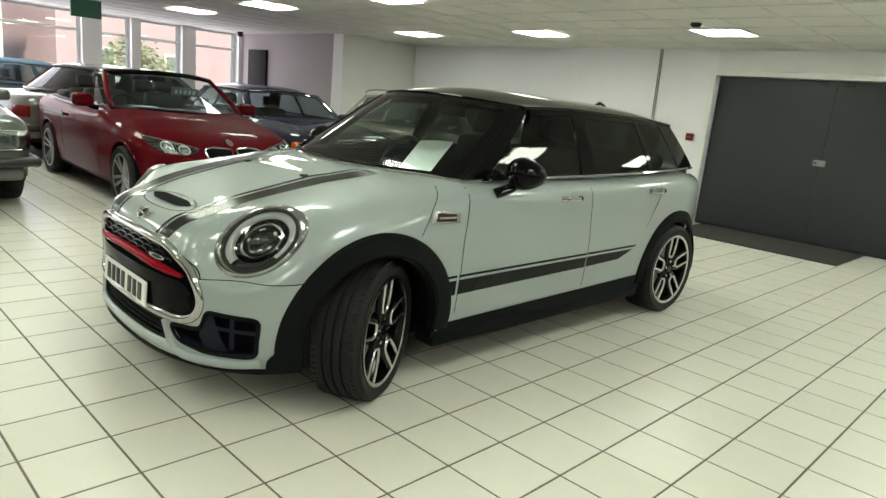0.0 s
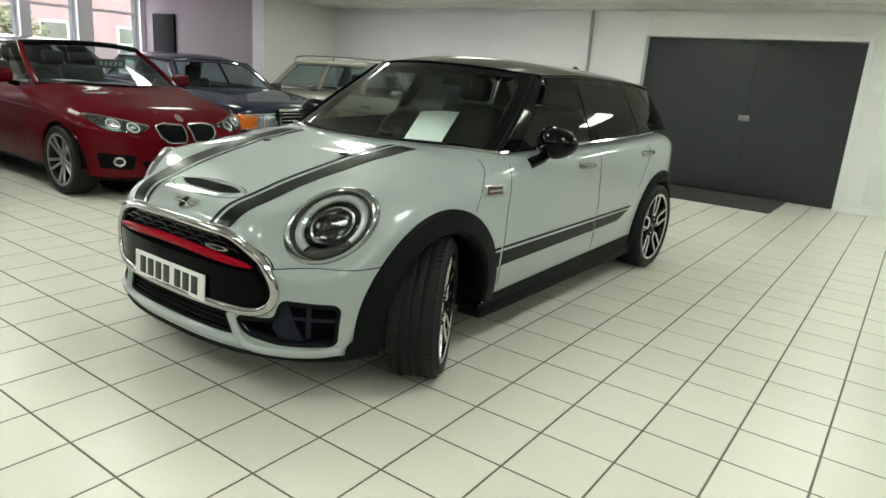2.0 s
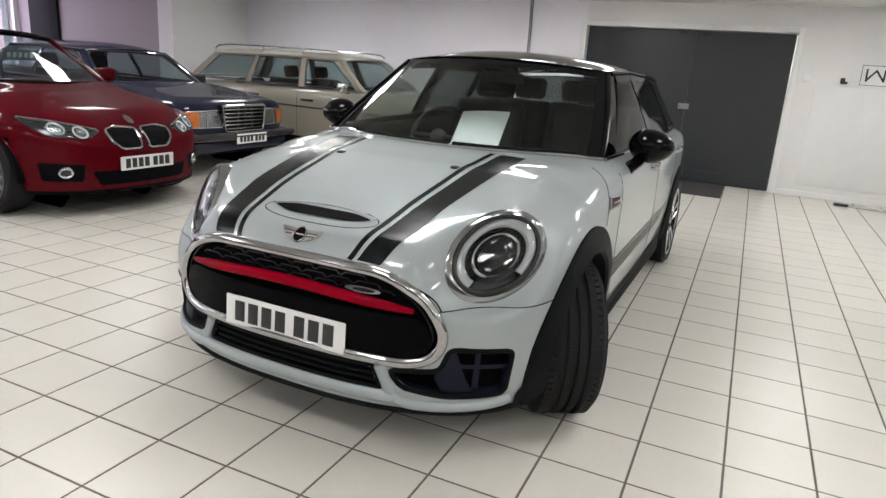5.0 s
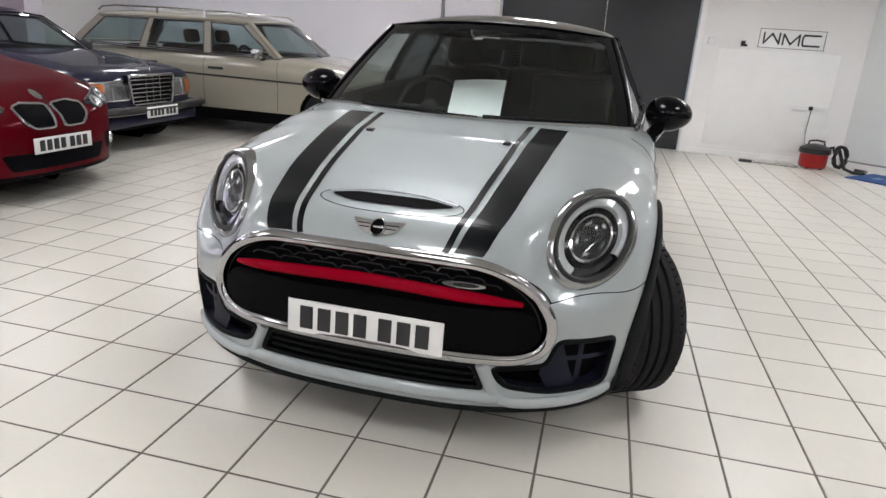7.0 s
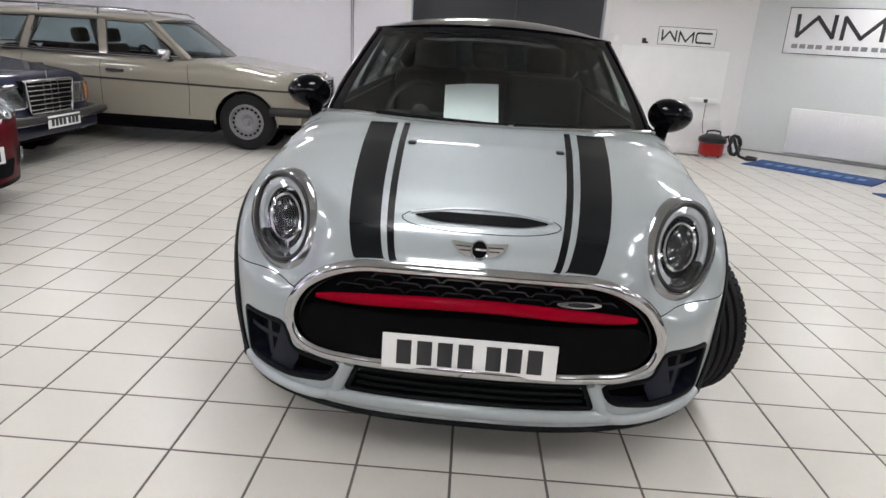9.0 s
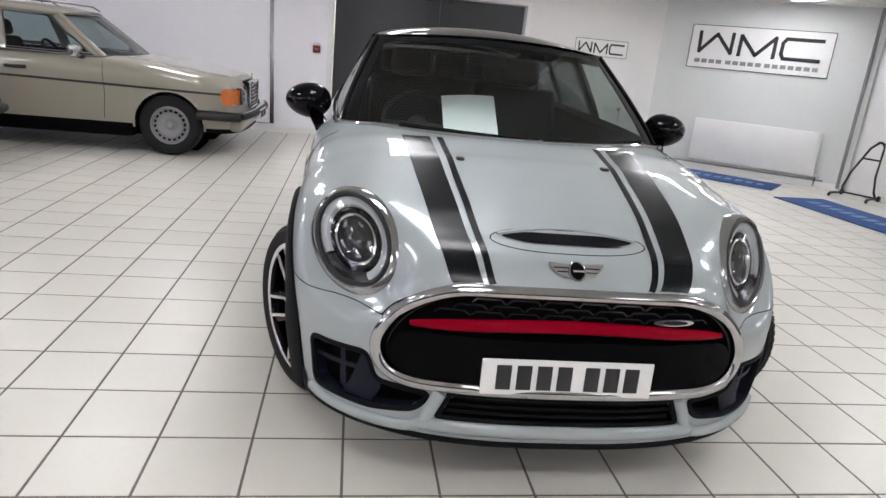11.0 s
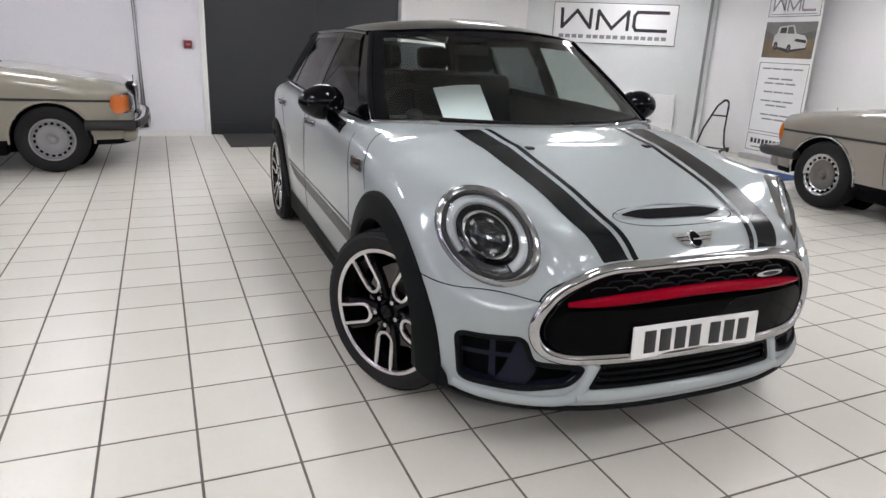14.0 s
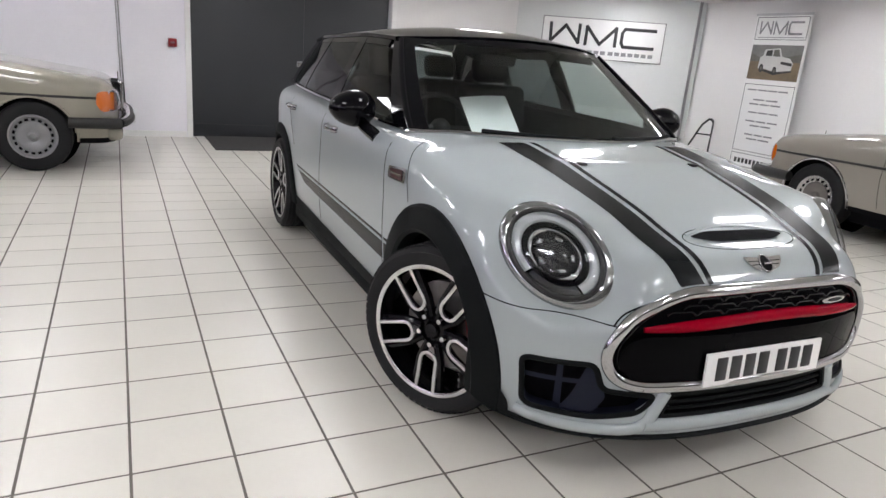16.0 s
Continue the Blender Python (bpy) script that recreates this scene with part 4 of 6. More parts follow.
# ---- the silver hatchback in the middle of the floor ----
MINI = pose(-3.02, 0.95, 0, 0, 0, -1.05) @ Matrix.Diagonal((1, 1.018, 1, 1))


def softened(points, times=3):
    """A closed outline with every corner cut again and again, until it is a smooth curve."""
    for _ in range(times):
        points = [q for p, r in zip(points, points[1:] + points[:1]) for q in ((lerp(p[0], r[0], 0.25), lerp(p[1], r[1], 0.25)), (lerp(p[0], r[0], 0.75), lerp(p[1], r[1], 0.75)))]
    return points


GRILLE = resample(softened([(-0.20, 0.718), (0.20, 0.718), (0.395, 0.716), (0.530, 0.630), (0.585, 0.51), (0.52, 0.417), (0.30, 0.419), (-0.30, 0.419), (-0.52, 0.417), (-0.585, 0.51), (-0.530, 0.630), (-0.395, 0.716)]), 0.02)
INTAKE = resample(rounded([(-0.352, 0.40), (0.352, 0.40), (0.389, 0.312), (-0.389, 0.312)], 0.02), 0.02)
SIDE_INTAKE = resample(rounded([(0.595, 0.488), (0.775, 0.477), (0.757, 0.305), (0.58, 0.302), (0.44, 0.325), (0.392, 0.385), (0.565, 0.402)], 0.028), 0.015)


def lamp_frame(sgn):
    """The round head lamp's own axes: x out of the glass, y outwards, z up along its tilt."""
    u, v = Vector((0.85, 0.755, 0.236)), Vector((-0.168, 0.388, 0.905))    # an oval that leans outwards at its top
    n = u.cross(v).normalized()
    m = Matrix(((n.x, u.x, v.x, 0.655), (n.y, u.y, v.y, 0.385), (n.z, u.z, v.z, 0.738), (0, 0, 0, 1)))
    return m if sgn > 0 else Matrix.Diagonal((-1, 1, 1, 1)) @ m


def lamp_rim(sk, sgn, r, lift, follow, n=48):
    """A circle round the lamp that follows the wing part of the way."""
    m = lamp_frame(sgn)
    out = []
    for i in range(n):
        a = 2 * math.pi * i / n
        p = m @ Vector((0, r * math.cos(a), r * math.sin(a)))
        d = (m.to_3x3() @ Vector((1, 0, 0)))
        hit = sk.tree.ray_cast(p + d * 0.3, -d)[0]
        h = (hit - p).dot(d) if hit is not None else 0.0
        out.append(p + d * (lift + follow * max(-0.04, min(0.04, h))))
    return out


def set_back(p, t):
    """Over the bumper the wings stand back from the nose."""
    p.y += 0.070 * smooth(0.58, 0.70, p.z) * smooth(0.44, 0.64, abs(p.x)) * (1 - smooth(0.78, 0.99, t))
    p.z -= 0.018 * (1 - smooth(0.5, 1.3, p.y))
    # the wing swells to a round seat for the head lamp
    m = lamp_frame(1 if p.x > 0 else -1)
    q = m.inverted() @ p
    if abs(q.x) < 0.16:
        q.x = lerp(q.x, -0.004, 1 - smooth(0.155, 0.245, math.hypot(q.y, q.z)))
        p = m @ q
    return p


def build_mini():
    car = Car(dict(
        L=4.17, s0=0.090, Df=0.62, pf=2.6, tweak=set_back, Dr=0.55, pr=2.6, zc=0.50, zcr=0.6, tuck=0.045,
        W=[(0, 0.876), (0.8, 0.876), (1.4, 0.872), (3.0, 0.876), (3.5, 0.875), (4.25, 0.83)],
        zb=[(0, 0.212), (4.25, 0.212)], zm=[(0, 0.58), (0.9, 0.62), (1.5, 0.66), (4.25, 0.68)],
        zt=[(0, 0.920), (0.15, 0.918), (0.29, 0.878), (0.35, 0.876), (0.45, 0.889), (0.62, 0.918), (0.85, 0.962), (1.08, 0.985), (1.6, 0.995), (4.25, 1.04)],
        n=[(0, 4.8), (0.5, 4.8), (0.9, 4.3), (1.15, 5.0), (1.5, 7.5), (4.25, 7.5)],
        belt=[(1.2, 0.975), (2.3, 1.0), (4.2, 1.045)], eaves=[(1.6, 1.36), (2.4, 1.388), (3.2, 1.372), (4.2, 1.31)],
        A=(1.41, 1.97), D=(3.90, 3.70), Fc=(1.10, 1.76), Rc=(4.02, 3.80), w0=0.80, w1=0.610, bow=0.056, bow_rear=0.12, crown=0.059, screen_rise=0.035, frit=True))
    ob = thing("car", "pale silver five-door hatchback with black roof and bonnet stripes", "car", MINI)
    bm = car.shell(90, 130, 24, 22, 56)
    to_lamp = lamp_frame(1).inverted()
    wing = [v for v in bm.verts if v.co.y < 1.1 and 0.14 < math.hypot(*(to_lamp @ Vector((abs(v.co.x), v.co.y, v.co.z)))[1:]) < 0.42]
    for _ in range(14):
        bmesh.ops.smooth_vert(bm, verts=wing, factor=0.5, use_axis_x=True, use_axis_y=True, use_axis_z=True)
    sk = car.skin = Skin(bm)
    sk.drop = 0.038
    hub, axles = 0.32, (0.845, 3.49)
    cabin = sink_cabin(bm, car, 1.22, 3.9, 0.30)
    arch = lambda s: (lambda p: abs(p.x) > 0.55 and (p.y - s) ** 2 + (p.z - hub) ** 2 < 0.375 ** 2)
    shrink = lambda o, k: [(sum(p[0] for p in o) / len(o) + (q[0] - sum(p[0] for p in o) / len(o)) * k, sum(p[1] for p in o) / len(o) + (q[1] - sum(p[1] for p in o) / len(o)) * k) for q in o]
    holes = [shrink(GRILLE, 0.985), shrink(INTAKE, 0.97), shrink(SIDE_INTAKE, 0.97)]
    front_hole = lambda p: p.y < 0.62 and any(inside((abs(p.x), p.z + sk.drop), o) for o in holes)
    in_lamp = lambda q: abs(q.x) < 0.12 and q.y ** 2 + q.z ** 2 < 0.136 ** 2
    cut(bm, [arch(axles[0]), arch(axles[1]), front_hole, lambda p: in_lamp(to_lamp @ Vector((abs(p.x), p.y, p.z)))])

    def owner(p):
        if cabin(p):
            return "cabin_tub", "cabin"
        if p.z < 0.245 and 0.55 < p.y < 3.9:
            return ("sill_left" if p.x > 0 else "sill_right") + "|", "clad"
        if p.z < 0.212:
            return "lower_lip|" + ("left" if p.x > 0 else "right") + ("_front" if p.y < 2 else "_rear"), "clad"
        if p.y < 0.62 and p.z < 0.565:
            return "front_bumper", "silver"
        if p.y < 1.05 and p.z > 0.565:
            return "bonnet", "silver"
        if p.y > 3.80:
            return "tailgate", "silver"
        side = "left" if p.x > 0 else "right"
        if p.y < 1.325:
            return "front_wing|" + side, "silver"
        if p.y < 2.40:
            return "front_door|" + side, "silver"
        if p.y < 3.12:
            return "rear_door|" + side, "silver"
        return "rear_wing|" + side, "silver"

    split_shell(bm, owner, ob)
    part("underbody", span(-0.66, 0.66, 0.62, 4.0, 0.17, 0.42, 0.02), M["dark"], ob)
    arch_liner(ob, axles[0], 0.385, hub, 0.42, 0.80)
    arch_liner(ob, axles[1], 0.385, hub, 0.42, 0.86)

    # wheel-arch cladding and lower corners
    for sgn, side in ((1, "left"), (-1, "right")):
        for s, r1, a0, a1 in ((axles[0], 0.458, -15, 188), (axles[1], 0.432, -8, 190)):
            def fn(u, v, s=s, r1=r1, a0=a0, a1=a1, side=side):
                a = radians(lerp(a0, a1, u))
                prof = [(0.352, -0.04), (0.352, 0.012), (0.366, 0.022), (r1 - 0.012, 0.016), (r1, 0.008), (r1 + 0.001, -0.004)]
                rr, off = prof[round(v * 5)]
                ss, z = s - rr * math.cos(a), hub + rr * math.sin(a)
                p, _ = sk.at(side, ss, max(z, 0.225))
                p.z = z
                return p + Vector((sgn * off, 0, 0))
            part("wheel_arch_trim", grid(fn, 56, 5), M["clad"], ob, "black textured plastic wheel-arch trim", sharp=30)
        low = resample(rounded([(0.50, 0.52), (0.455, 0.43), (0.43, 0.405), (0.405, 0.32), (0.365, 0.262), (0.365, 0.212), (0.55, 0.212), (0.52, 0.36)], 0.012), 0.02)
        part("corner_trim", sk.patch(side, low, 0.006, 5), M["clad"], ob)
        top = lambda k: (lerp(1.25, 3.10, k), lerp(0.288, 0.330, k))
        part("sill_trim", sk.band(side, top, lambda k: (lerp(1.22, 3.12, k), 0.214), 40, 4, 0.004), M["clad"], ob, "black plastic sill trim")
        part("sill_valance", span(*sorted((sgn * 0.70, sgn * 0.845)), 1.215, 3.13, 0.165, 0.236, 0.015), M["clad"], ob)
        # side stripe: a thin line over a broad band, cut where the doors meet
        for a, b in ((1.245, 1.318), (1.332, 2.403), (2.417, 2.97)):
            end = 0.10 if b > 2.9 else 0.0
            z_at = lambda s, z: z + 0.016 * (s - 1.24) / 1.6
            part("side_stripe", sk.band(side, lambda k: (lerp(a, b, k), z_at(lerp(a, b, k), 0.532)), lambda k: (lerp(a, b - end * 0.2, k), z_at(lerp(a, b, k), 0.519)), 24, 1, 0.0015), M["stripe"], ob)
            part("side_stripe", sk.band(side, lambda k: (lerp(a, b - end * 0.4, k), z_at(lerp(a, b, k), 0.506)), lambda k: (lerp(a, b - end * 2, k), 0.428 + 0.036 * (lerp(a, b, k) - 1.24) / 1.6), 24, 2, 0.0015), M["stripe"], ob)
        gap_line(car, ob, side, [(1.385, 0.955), (1.358, 0.86), (1.342, 0.70), (1.336, 0.33)])
        gap_line(car, ob, side, [(2.385, 0.97), (2.39, 0.80), (2.41, 0.62), (2.415, 0.33)])
        gap_line(car, ob, side, [(3.20, 0.985), (3.19, 0.86), (3.06, 0.66)], 0.004)
        gap_line(car, ob, side, [(1.235, 0.955), (1.185, 0.91), (1.140, 0.87), (1.078, 0.78), (1.062, 0.745)], 0.004, 0.0022)
        seam, ups = [], []
        for i in range(31):
            a = radians(lerp(22, 66, i / 30))
            out = Vector((sgn * math.sin(a), -math.cos(a), 0))
            hit, nrm, _, _ = sk.tree.ray_cast(Vector((sgn * 0.30, 0.80, lerp(0.571, 0.592, i / 30))) + out * 2, -out)
            seam.append(hit + out * 0.0003)
            ups.append(out)
        part("panel_joint", tube(seam, 0.0023, 6, flat=0.4, ups=ups), M["dark"], ob)
        for s, z in ((2.18, 0.884), (3.135, 0.902)):
            handle_at(car, ob, side, s, z)
        # side badge
        o = rounded([(1.115, 0.803), (1.295, 0.798), (1.298, 0.846), (1.140, 0.856)], 0.010)
        badge = part("side_badge", sk.patch(side, o, 0.006, 3), M["chrome_dull"], ob, "chrome-edged side badge with a red field")
        part("badge_field", sk.patch(side, shrink(o, 0.70), 0.0085, 3), M["badge_red"], badge)
        part("badge_bar", sk.band(side, lambda k: (lerp(1.155, 1.275, k), 0.829), lambda k: (lerp(1.165, 1.265, k), 0.820), 6, 1, 0.0100), M["chrome_dull"], badge)
        # door mirror
        mi = new("door_mirror")
        mi.parent = ob
        mi.matrix_basis = pose(sgn * 0.915, 1.68, 1.035)
        s0 = bmesh.new()
        bmesh.ops.create_uvsphere(s0, u_segments=28, v_segments=16, radius=1.0)
        for v in s0.verts:
            x, y, z = v.co
            y = min(y, 0.55)
            v.co = (x * 0.110, y * 0.092 + 0.02 * abs(x), z * 0.083 * (1 - 0.12 * sgn * x))
        part("mirror_cap", s0, M["piano"], mi, "gloss black mirror cap")
        part("mirror_glass", lathe([(0.0, 0.0), (0.085, 0.0), (0.09, -0.006)], 24, pose(0, 0.056, 0, 0, 0, 90) @ Matrix.Diagonal((1, 1.15, 0.75, 1))), M["chrome"], mi)
        part("mirror_foot", tube([(-sgn * 0.03, 0.0, -0.05), (-sgn * 0.055, -0.04, -0.085), (-sgn * 0.085, -0.12, -0.115)], lambda k: 0.034 + 0.006 * k, 12, flat=0.7), M["piano"], mi)

        # head lamp
        lamp = new("headlamp")
        lamp.parent = ob
        m = lamp_frame(sgn)
        outs = [m.to_3x3() @ Vector((1, 0, 0))] * 48
        rims = [lamp_rim(sk, sgn, r, lift, follow) for r, lift, follow in ((0.1325, -0.004, 0.5), (0.1355, 0.008, 0.5), (0.142, 0.013, 0.6), (0.152, 0.010, 0.7), (0.1605, 0.002, 0.75), (0.163, -0.010, 0.75))]
        part("bezel", grid(lambda u, v: rims[round(v * 5)][round(u * 48) % 48], 48, 5, wrap_u=True), M["lamp_bezel"], lamp, "satin chrome headlamp ring")
        part("seal", tube(lamp_rim(sk, sgn, 0.1305, 0.006, 0.45), 0.0075, 8, closed=True, ups=outs), M["rubber_trim"], lamp)
        part("bowl", lathe([(0.135, -0.006), (0.124, -0.03), (0.095, -0.05), (0.05, -0.06), (0.0, -0.065)], 48, m), M["lamp_bowl"], lamp)

        def arc(a0, a1, prof, n=40):
            k = len(prof) - 1
            return grid(lambda u, v: m @ Vector((prof[round(v * k)][1], prof[round(v * k)][0] * math.cos(radians(lerp(a0, a1, u))), prof[round(v * k)][0] * math.sin(radians(lerp(a0, a1, u))))), n, k)
        part("light_ring", arc(-48, 228, [(0.126, -0.014), (0.123, -0.002), (0.113, 0.002), (0.101, -0.003), (0.096, -0.016)]), M["lamp_white"], lamp, "frosted daytime light ring")
        part("indicator", arc(231, 309, [(0.126, -0.018), (0.112, -0.012), (0.088, -0.020)], 16), M["lamp_dark"], lamp, "smoked lower indicator segment")
        part("shade", lathe([(0.097, -0.030), (0.094, -0.014), (0.087, -0.012), (0.077, -0.022), (0.075, -0.045)], 44, m), M["piano"], lamp)
        part("projector_shroud", lathe([(0.077, -0.028), (0.076, -0.012), (0.0715, -0.008), (0.067, -0.012), (0.064, -0.03)], 40, m), M["chrome_dull"], lamp, "bright projector ring")
        part("projector_lens", lathe([(0.0, -0.004), (0.018, -0.006), (0.038, -0.013), (0.054, -0.024), (0.066, -0.040)], 36, m), M["lamp_lens"], lamp)
        for a in (28, 100, 172, 244, 316):
            b = m @ pose(-0.014, 0.050 * math.cos(radians(a)), 0.050 * math.sin(radians(a)), a)
            part("reflector", box((0, 0, 0), (0.006, 0.011, 0.022), 0.002, b), M["lamp_bowl"], lamp)
        part("cover", lathe([(0.129, 0.004), (0.115, 0.012), (0.085, 0.021), (0.045, 0.027), (0.0, 0.029)], 48, m), M["lens_glass"], lamp)

        # side intake with its blades
        o = [(sgn * a, b) for a, b in SIDE_INTAKE]
        it = new("side_intake")
        it.parent = ob
        part("duct", sk.patch("front", o, -0.055, 6), M["dark"], it)
        part("intake_rim", sk.ring("front", shrink(o, 0.96), 0.010, -0.001, 0.5), M["clad"], it)
        part("duct_wall", grid(lambda u, v: sk.at("front", *o[round(u * len(o)) % len(o)], lerp(0.0, -0.056, v))[0], len(o), 2, wrap_u=True), M["intake"], it)
        for z0, z1 in ((0.415, 0.405), ):
            part("blade", sk.band("front", lambda k: (sgn * lerp(0.575, 0.765, k), lerp(z0, z1, k) + 0.008), lambda k: (sgn * lerp(0.575, 0.765, k), lerp(z0, z1, k) - 0.008), 10, 1, -0.02), M["intake"], it)
        part("blade", sk.band("front", lambda k: (sgn * lerp(0.675, 0.665, k), lerp(0.48, 0.315, k)), lambda k: (sgn * lerp(0.69, 0.685, k), lerp(0.48, 0.325, k)), 8, 1, -0.025), M["intake"], it)
        wedge = resample(rounded([(sgn * 0.585, 0.47), (sgn * 0.615, 0.47), (sgn * 0.645, 0.37), (sgn * 0.67, 0.315), (sgn * 0.58, 0.31), (sgn * 0.55, 0.37)], 0.01), 0.02)
        part("deflector", sk.patch("front", wedge, -0.012, 4), M["intake"], it)
        # silver strut between the intakes
        part("strut", sk.ring("front", [(sgn * 0.372, 0.40), (sgn * 0.398, 0.34), (sgn * 0.412, 0.300), (sgn * 0.440, 0.280)], 0.021, 0.002, 0.7, 12, closed=False), M["silver"], ob)
        lip = softened([(sgn * a, b) for a, b in ((0.405, 0.300), (0.45, 0.272), (0.56, 0.268), (0.68, 0.272), (0.745, 0.280), (0.768, 0.292))], 2)[1:-6]
        part("side_lip", sk.ring("front", lip, 0.019, 0.004, 0.75, 12, closed=False), M["silver"], ob, "silver lip curling round the side intake")
        inner = resample(rounded([(sgn * 0.415, 0.375), (sgn * 0.445, 0.335), (sgn * 0.56, 0.308), (sgn * 0.56, 0.290), (sgn * 0.43, 0.295), (sgn * 0.405, 0.33)], 0.008), 0.015)
        part("lip_shelf", sk.patch("front", inner, -0.006, 3), M["silver"], ob)

        # bonnet stripes: a broad one and a thin inner one
        for x0, x1, y0, y1 in ((0.262, 0.350, 0.372, 0.487), (0.226, 0.246, 0.320, 0.345)):
            cur = lambda k, a, b: lerp(a, b, k ** 0.85)
            start = sk.at("front", sgn * x0, 0.739)[0].y, sk.at("front", sgn * x1, 0.735)[0].y
            part("bonnet_stripe", sk.band("top", lambda k: (sgn * cur(k, x0, y0) - 0.012 * (1 - k), lerp(start[0], 1.085, k ** 1.7)), lambda k: (sgn * cur(k, x1, y1) - 0.012 * (1 - k), lerp(start[1], 1.09, k ** 1.7)), 70, 4, 0.0016), M["stripe"], ob, "black vinyl bonnet stripe")
        p, n = sk.at("top", sgn * 0.28, 0.805)
        part("washer_jet", box(p + n * 0.003, (0.03, 0.035, 0.012), 0.005), M["rubber_trim"], ob)

    # black splitter round the foot of the bumper
    edge = [(lerp(-0.78, 0.78, i / 60), 0.240 + 0.010 * (abs(2 * i / 60 - 1)) ** 3) for i in range(61)]
    part("splitter", sk.ring("front", edge, 0.010, 0.0, 0.7, 10, closed=False), M["clad"], ob, "black plastic front splitter")
    part("lip_edge", sk.ring("front", [(lerp(-0.425, 0.425, i / 30), 0.288) for i in range(31)], 0.023, 0.003, 0.75, 12, closed=False), M["silver"], ob)
    # grille: chrome surround, honeycomb top, red bar, gloss panel
    gr = new("grille")
    gr.parent = ob
    part("backing", sk.patch("front", GRILLE, -0.03, 10), M["dark"], gr)
    part("grille_wall", grid(lambda u, v: sk.at("front", *GRILLE[round(u * len(GRILLE)) % len(GRILLE)], lerp(0.003, -0.032, v))[0], len(GRILLE), 2, wrap_u=True), M["dark"], gr)
    part("surround", sk.ring("front", GRILLE, 0.0190, 0.003, 0.75, 14), M["chrome"], gr, "broad chrome grille surround")
    edge = [p for p in shrink(GRILLE, 1.042) if p[1] > 0.60]
    edge.sort()
    part("outer_joint", sk.ring("front", edge, 0.0028, 0.001, 0.5, 6, closed=False), M["dark"], gr)
    part("inner_edge", sk.ring("front", shrink(GRILLE, 0.945), 0.006, -0.006, 1.0), M["piano"], gr)
    low = resample(rounded([(-0.50, 0.585), (0.50, 0.585), (0.55, 0.50), (0.485, 0.435), (-0.485, 0.435), (-0.55, 0.50)], 0.06), 0.02)
    part("gloss_panel", sk.patch("front", low, 0.004, 8), M["grille_gloss"], gr, "gloss black lower grille panel")
    bar = lambda k: lerp(-0.478, 0.478, k)
    part("red_bar", sk.ring("front", [(bar(i / 30), 0.630 - 0.024 * abs(2 * i / 30 - 1) ** 2) for i in range(31)], lambda k: 0.0195 * (1 - 0.6 * abs(2 * k - 1) ** 6), 0.002, 0.8, 12, closed=False), M["red_bar"], gr, "bright red cross bar")
    for row, z in enumerate((0.655, 0.673, 0.691)):
        n = 8 - row
        for i in range(n):
            x = (i - (n - 1) / 2) * 0.104
            pts = [(x - 0.050, z - 0.005), (x - 0.034, z + 0.006), (x + 0.034, z + 0.006), (x + 0.050, z - 0.005)]
            part("honeycomb", sk.ring("front", pts, 0.0045, -0.003, 1.0, 6, closed=False), M["grille_mesh"], gr)
    part("grille_badge", sk.patch("front", [(0.30 + 0.066 * math.cos(a), 0.654 + 0.010 * math.sin(a)) for a in (2 * math.pi * i / 20 for i in range(20))], 0.004, 3), M["chrome_dull"], gr)
    part("badge_inlay", sk.patch("front", [(0.305 + 0.040 * math.cos(a), 0.654 + 0.006 * math.sin(a)) for a in (2 * math.pi * i / 16 for i in range(16))], 0.006, 3), M["lamp_dark"], gr)
    lo = new("lower_intake")
    lo.parent = ob
    part("backing", sk.patch("front", INTAKE, -0.045, 6), M["dark"], lo)
    part("duct_wall", grid(lambda u, v: sk.at("front", *INTAKE[round(u * len(INTAKE)) % len(INTAKE)], lerp(0.003, -0.047, v))[0], len(INTAKE), 2, wrap_u=True), M["dark"], lo)
    for z in (0.335, 0.358, 0.381):
        part("slat", sk.ring("front", [(lerp(-0.35, 0.35, i / 16), z) for i in range(17)], 0.006, -0.012, 1.0, 6, closed=False), M["clad"], lo)
    part("intake_rim", sk.ring("front", shrink(INTAKE, 0.98), 0.010, -0.001, 0.6), M["clad"], lo)
    p, n = sk.at("front", 0, 0.47)
    number_plate(ob, pose(-0.006, p.y - 0.007, 0.436, -3, 0, 0))

    # bonnet scoop and winged badge
    sc = resample(rounded([(-0.222, 0.838), (-0.13, 0.847), (0.13, 0.847), (0.222, 0.838), (0.13, 0.828), (-0.13, 0.828)], 0.03), 0.015)
    part("scoop_slot", sk.patch("front", sc, 0.003, 4), M["dark"], ob, "dark bonnet scoop slot")
    lip = [(lerp(-0.222, 0.222, i / 20), 0.842 + 0.014 * (1 - (2 * i / 20 - 1) ** 2)) for i in range(21)]
    part("scoop_lip", sk.ring("front", lip, 0.007, 0.0, 0.8, 8, closed=False), M["silver"], ob)
    o = [(0.245 * math.copysign(abs(math.cos(a)) ** 0.7, math.cos(a)), 0.278 + 0.060 * math.sin(a)) for a in (2 * math.pi * i / 48 for i in range(48))]
    part("panel_joint", sk.ring("top", o, 0.002, 0.0004, 0.4, 6), M["dark"], ob)
    bz = 0.776
    disc = lambda r, q: [(r * math.cos(a), bz + q * math.sin(a)) for a in (2 * math.pi * i / 24 for i in range(24))]
    bd = part("bonnet_badge", sk.patch("front", disc(0.024, 0.021), 0.007, 3), M["piano"], ob, "winged chrome bonnet badge")
    part("badge_ring", sk.ring("front", disc(0.024, 0.021), 0.003, 0.006), M["chrome"], bd)
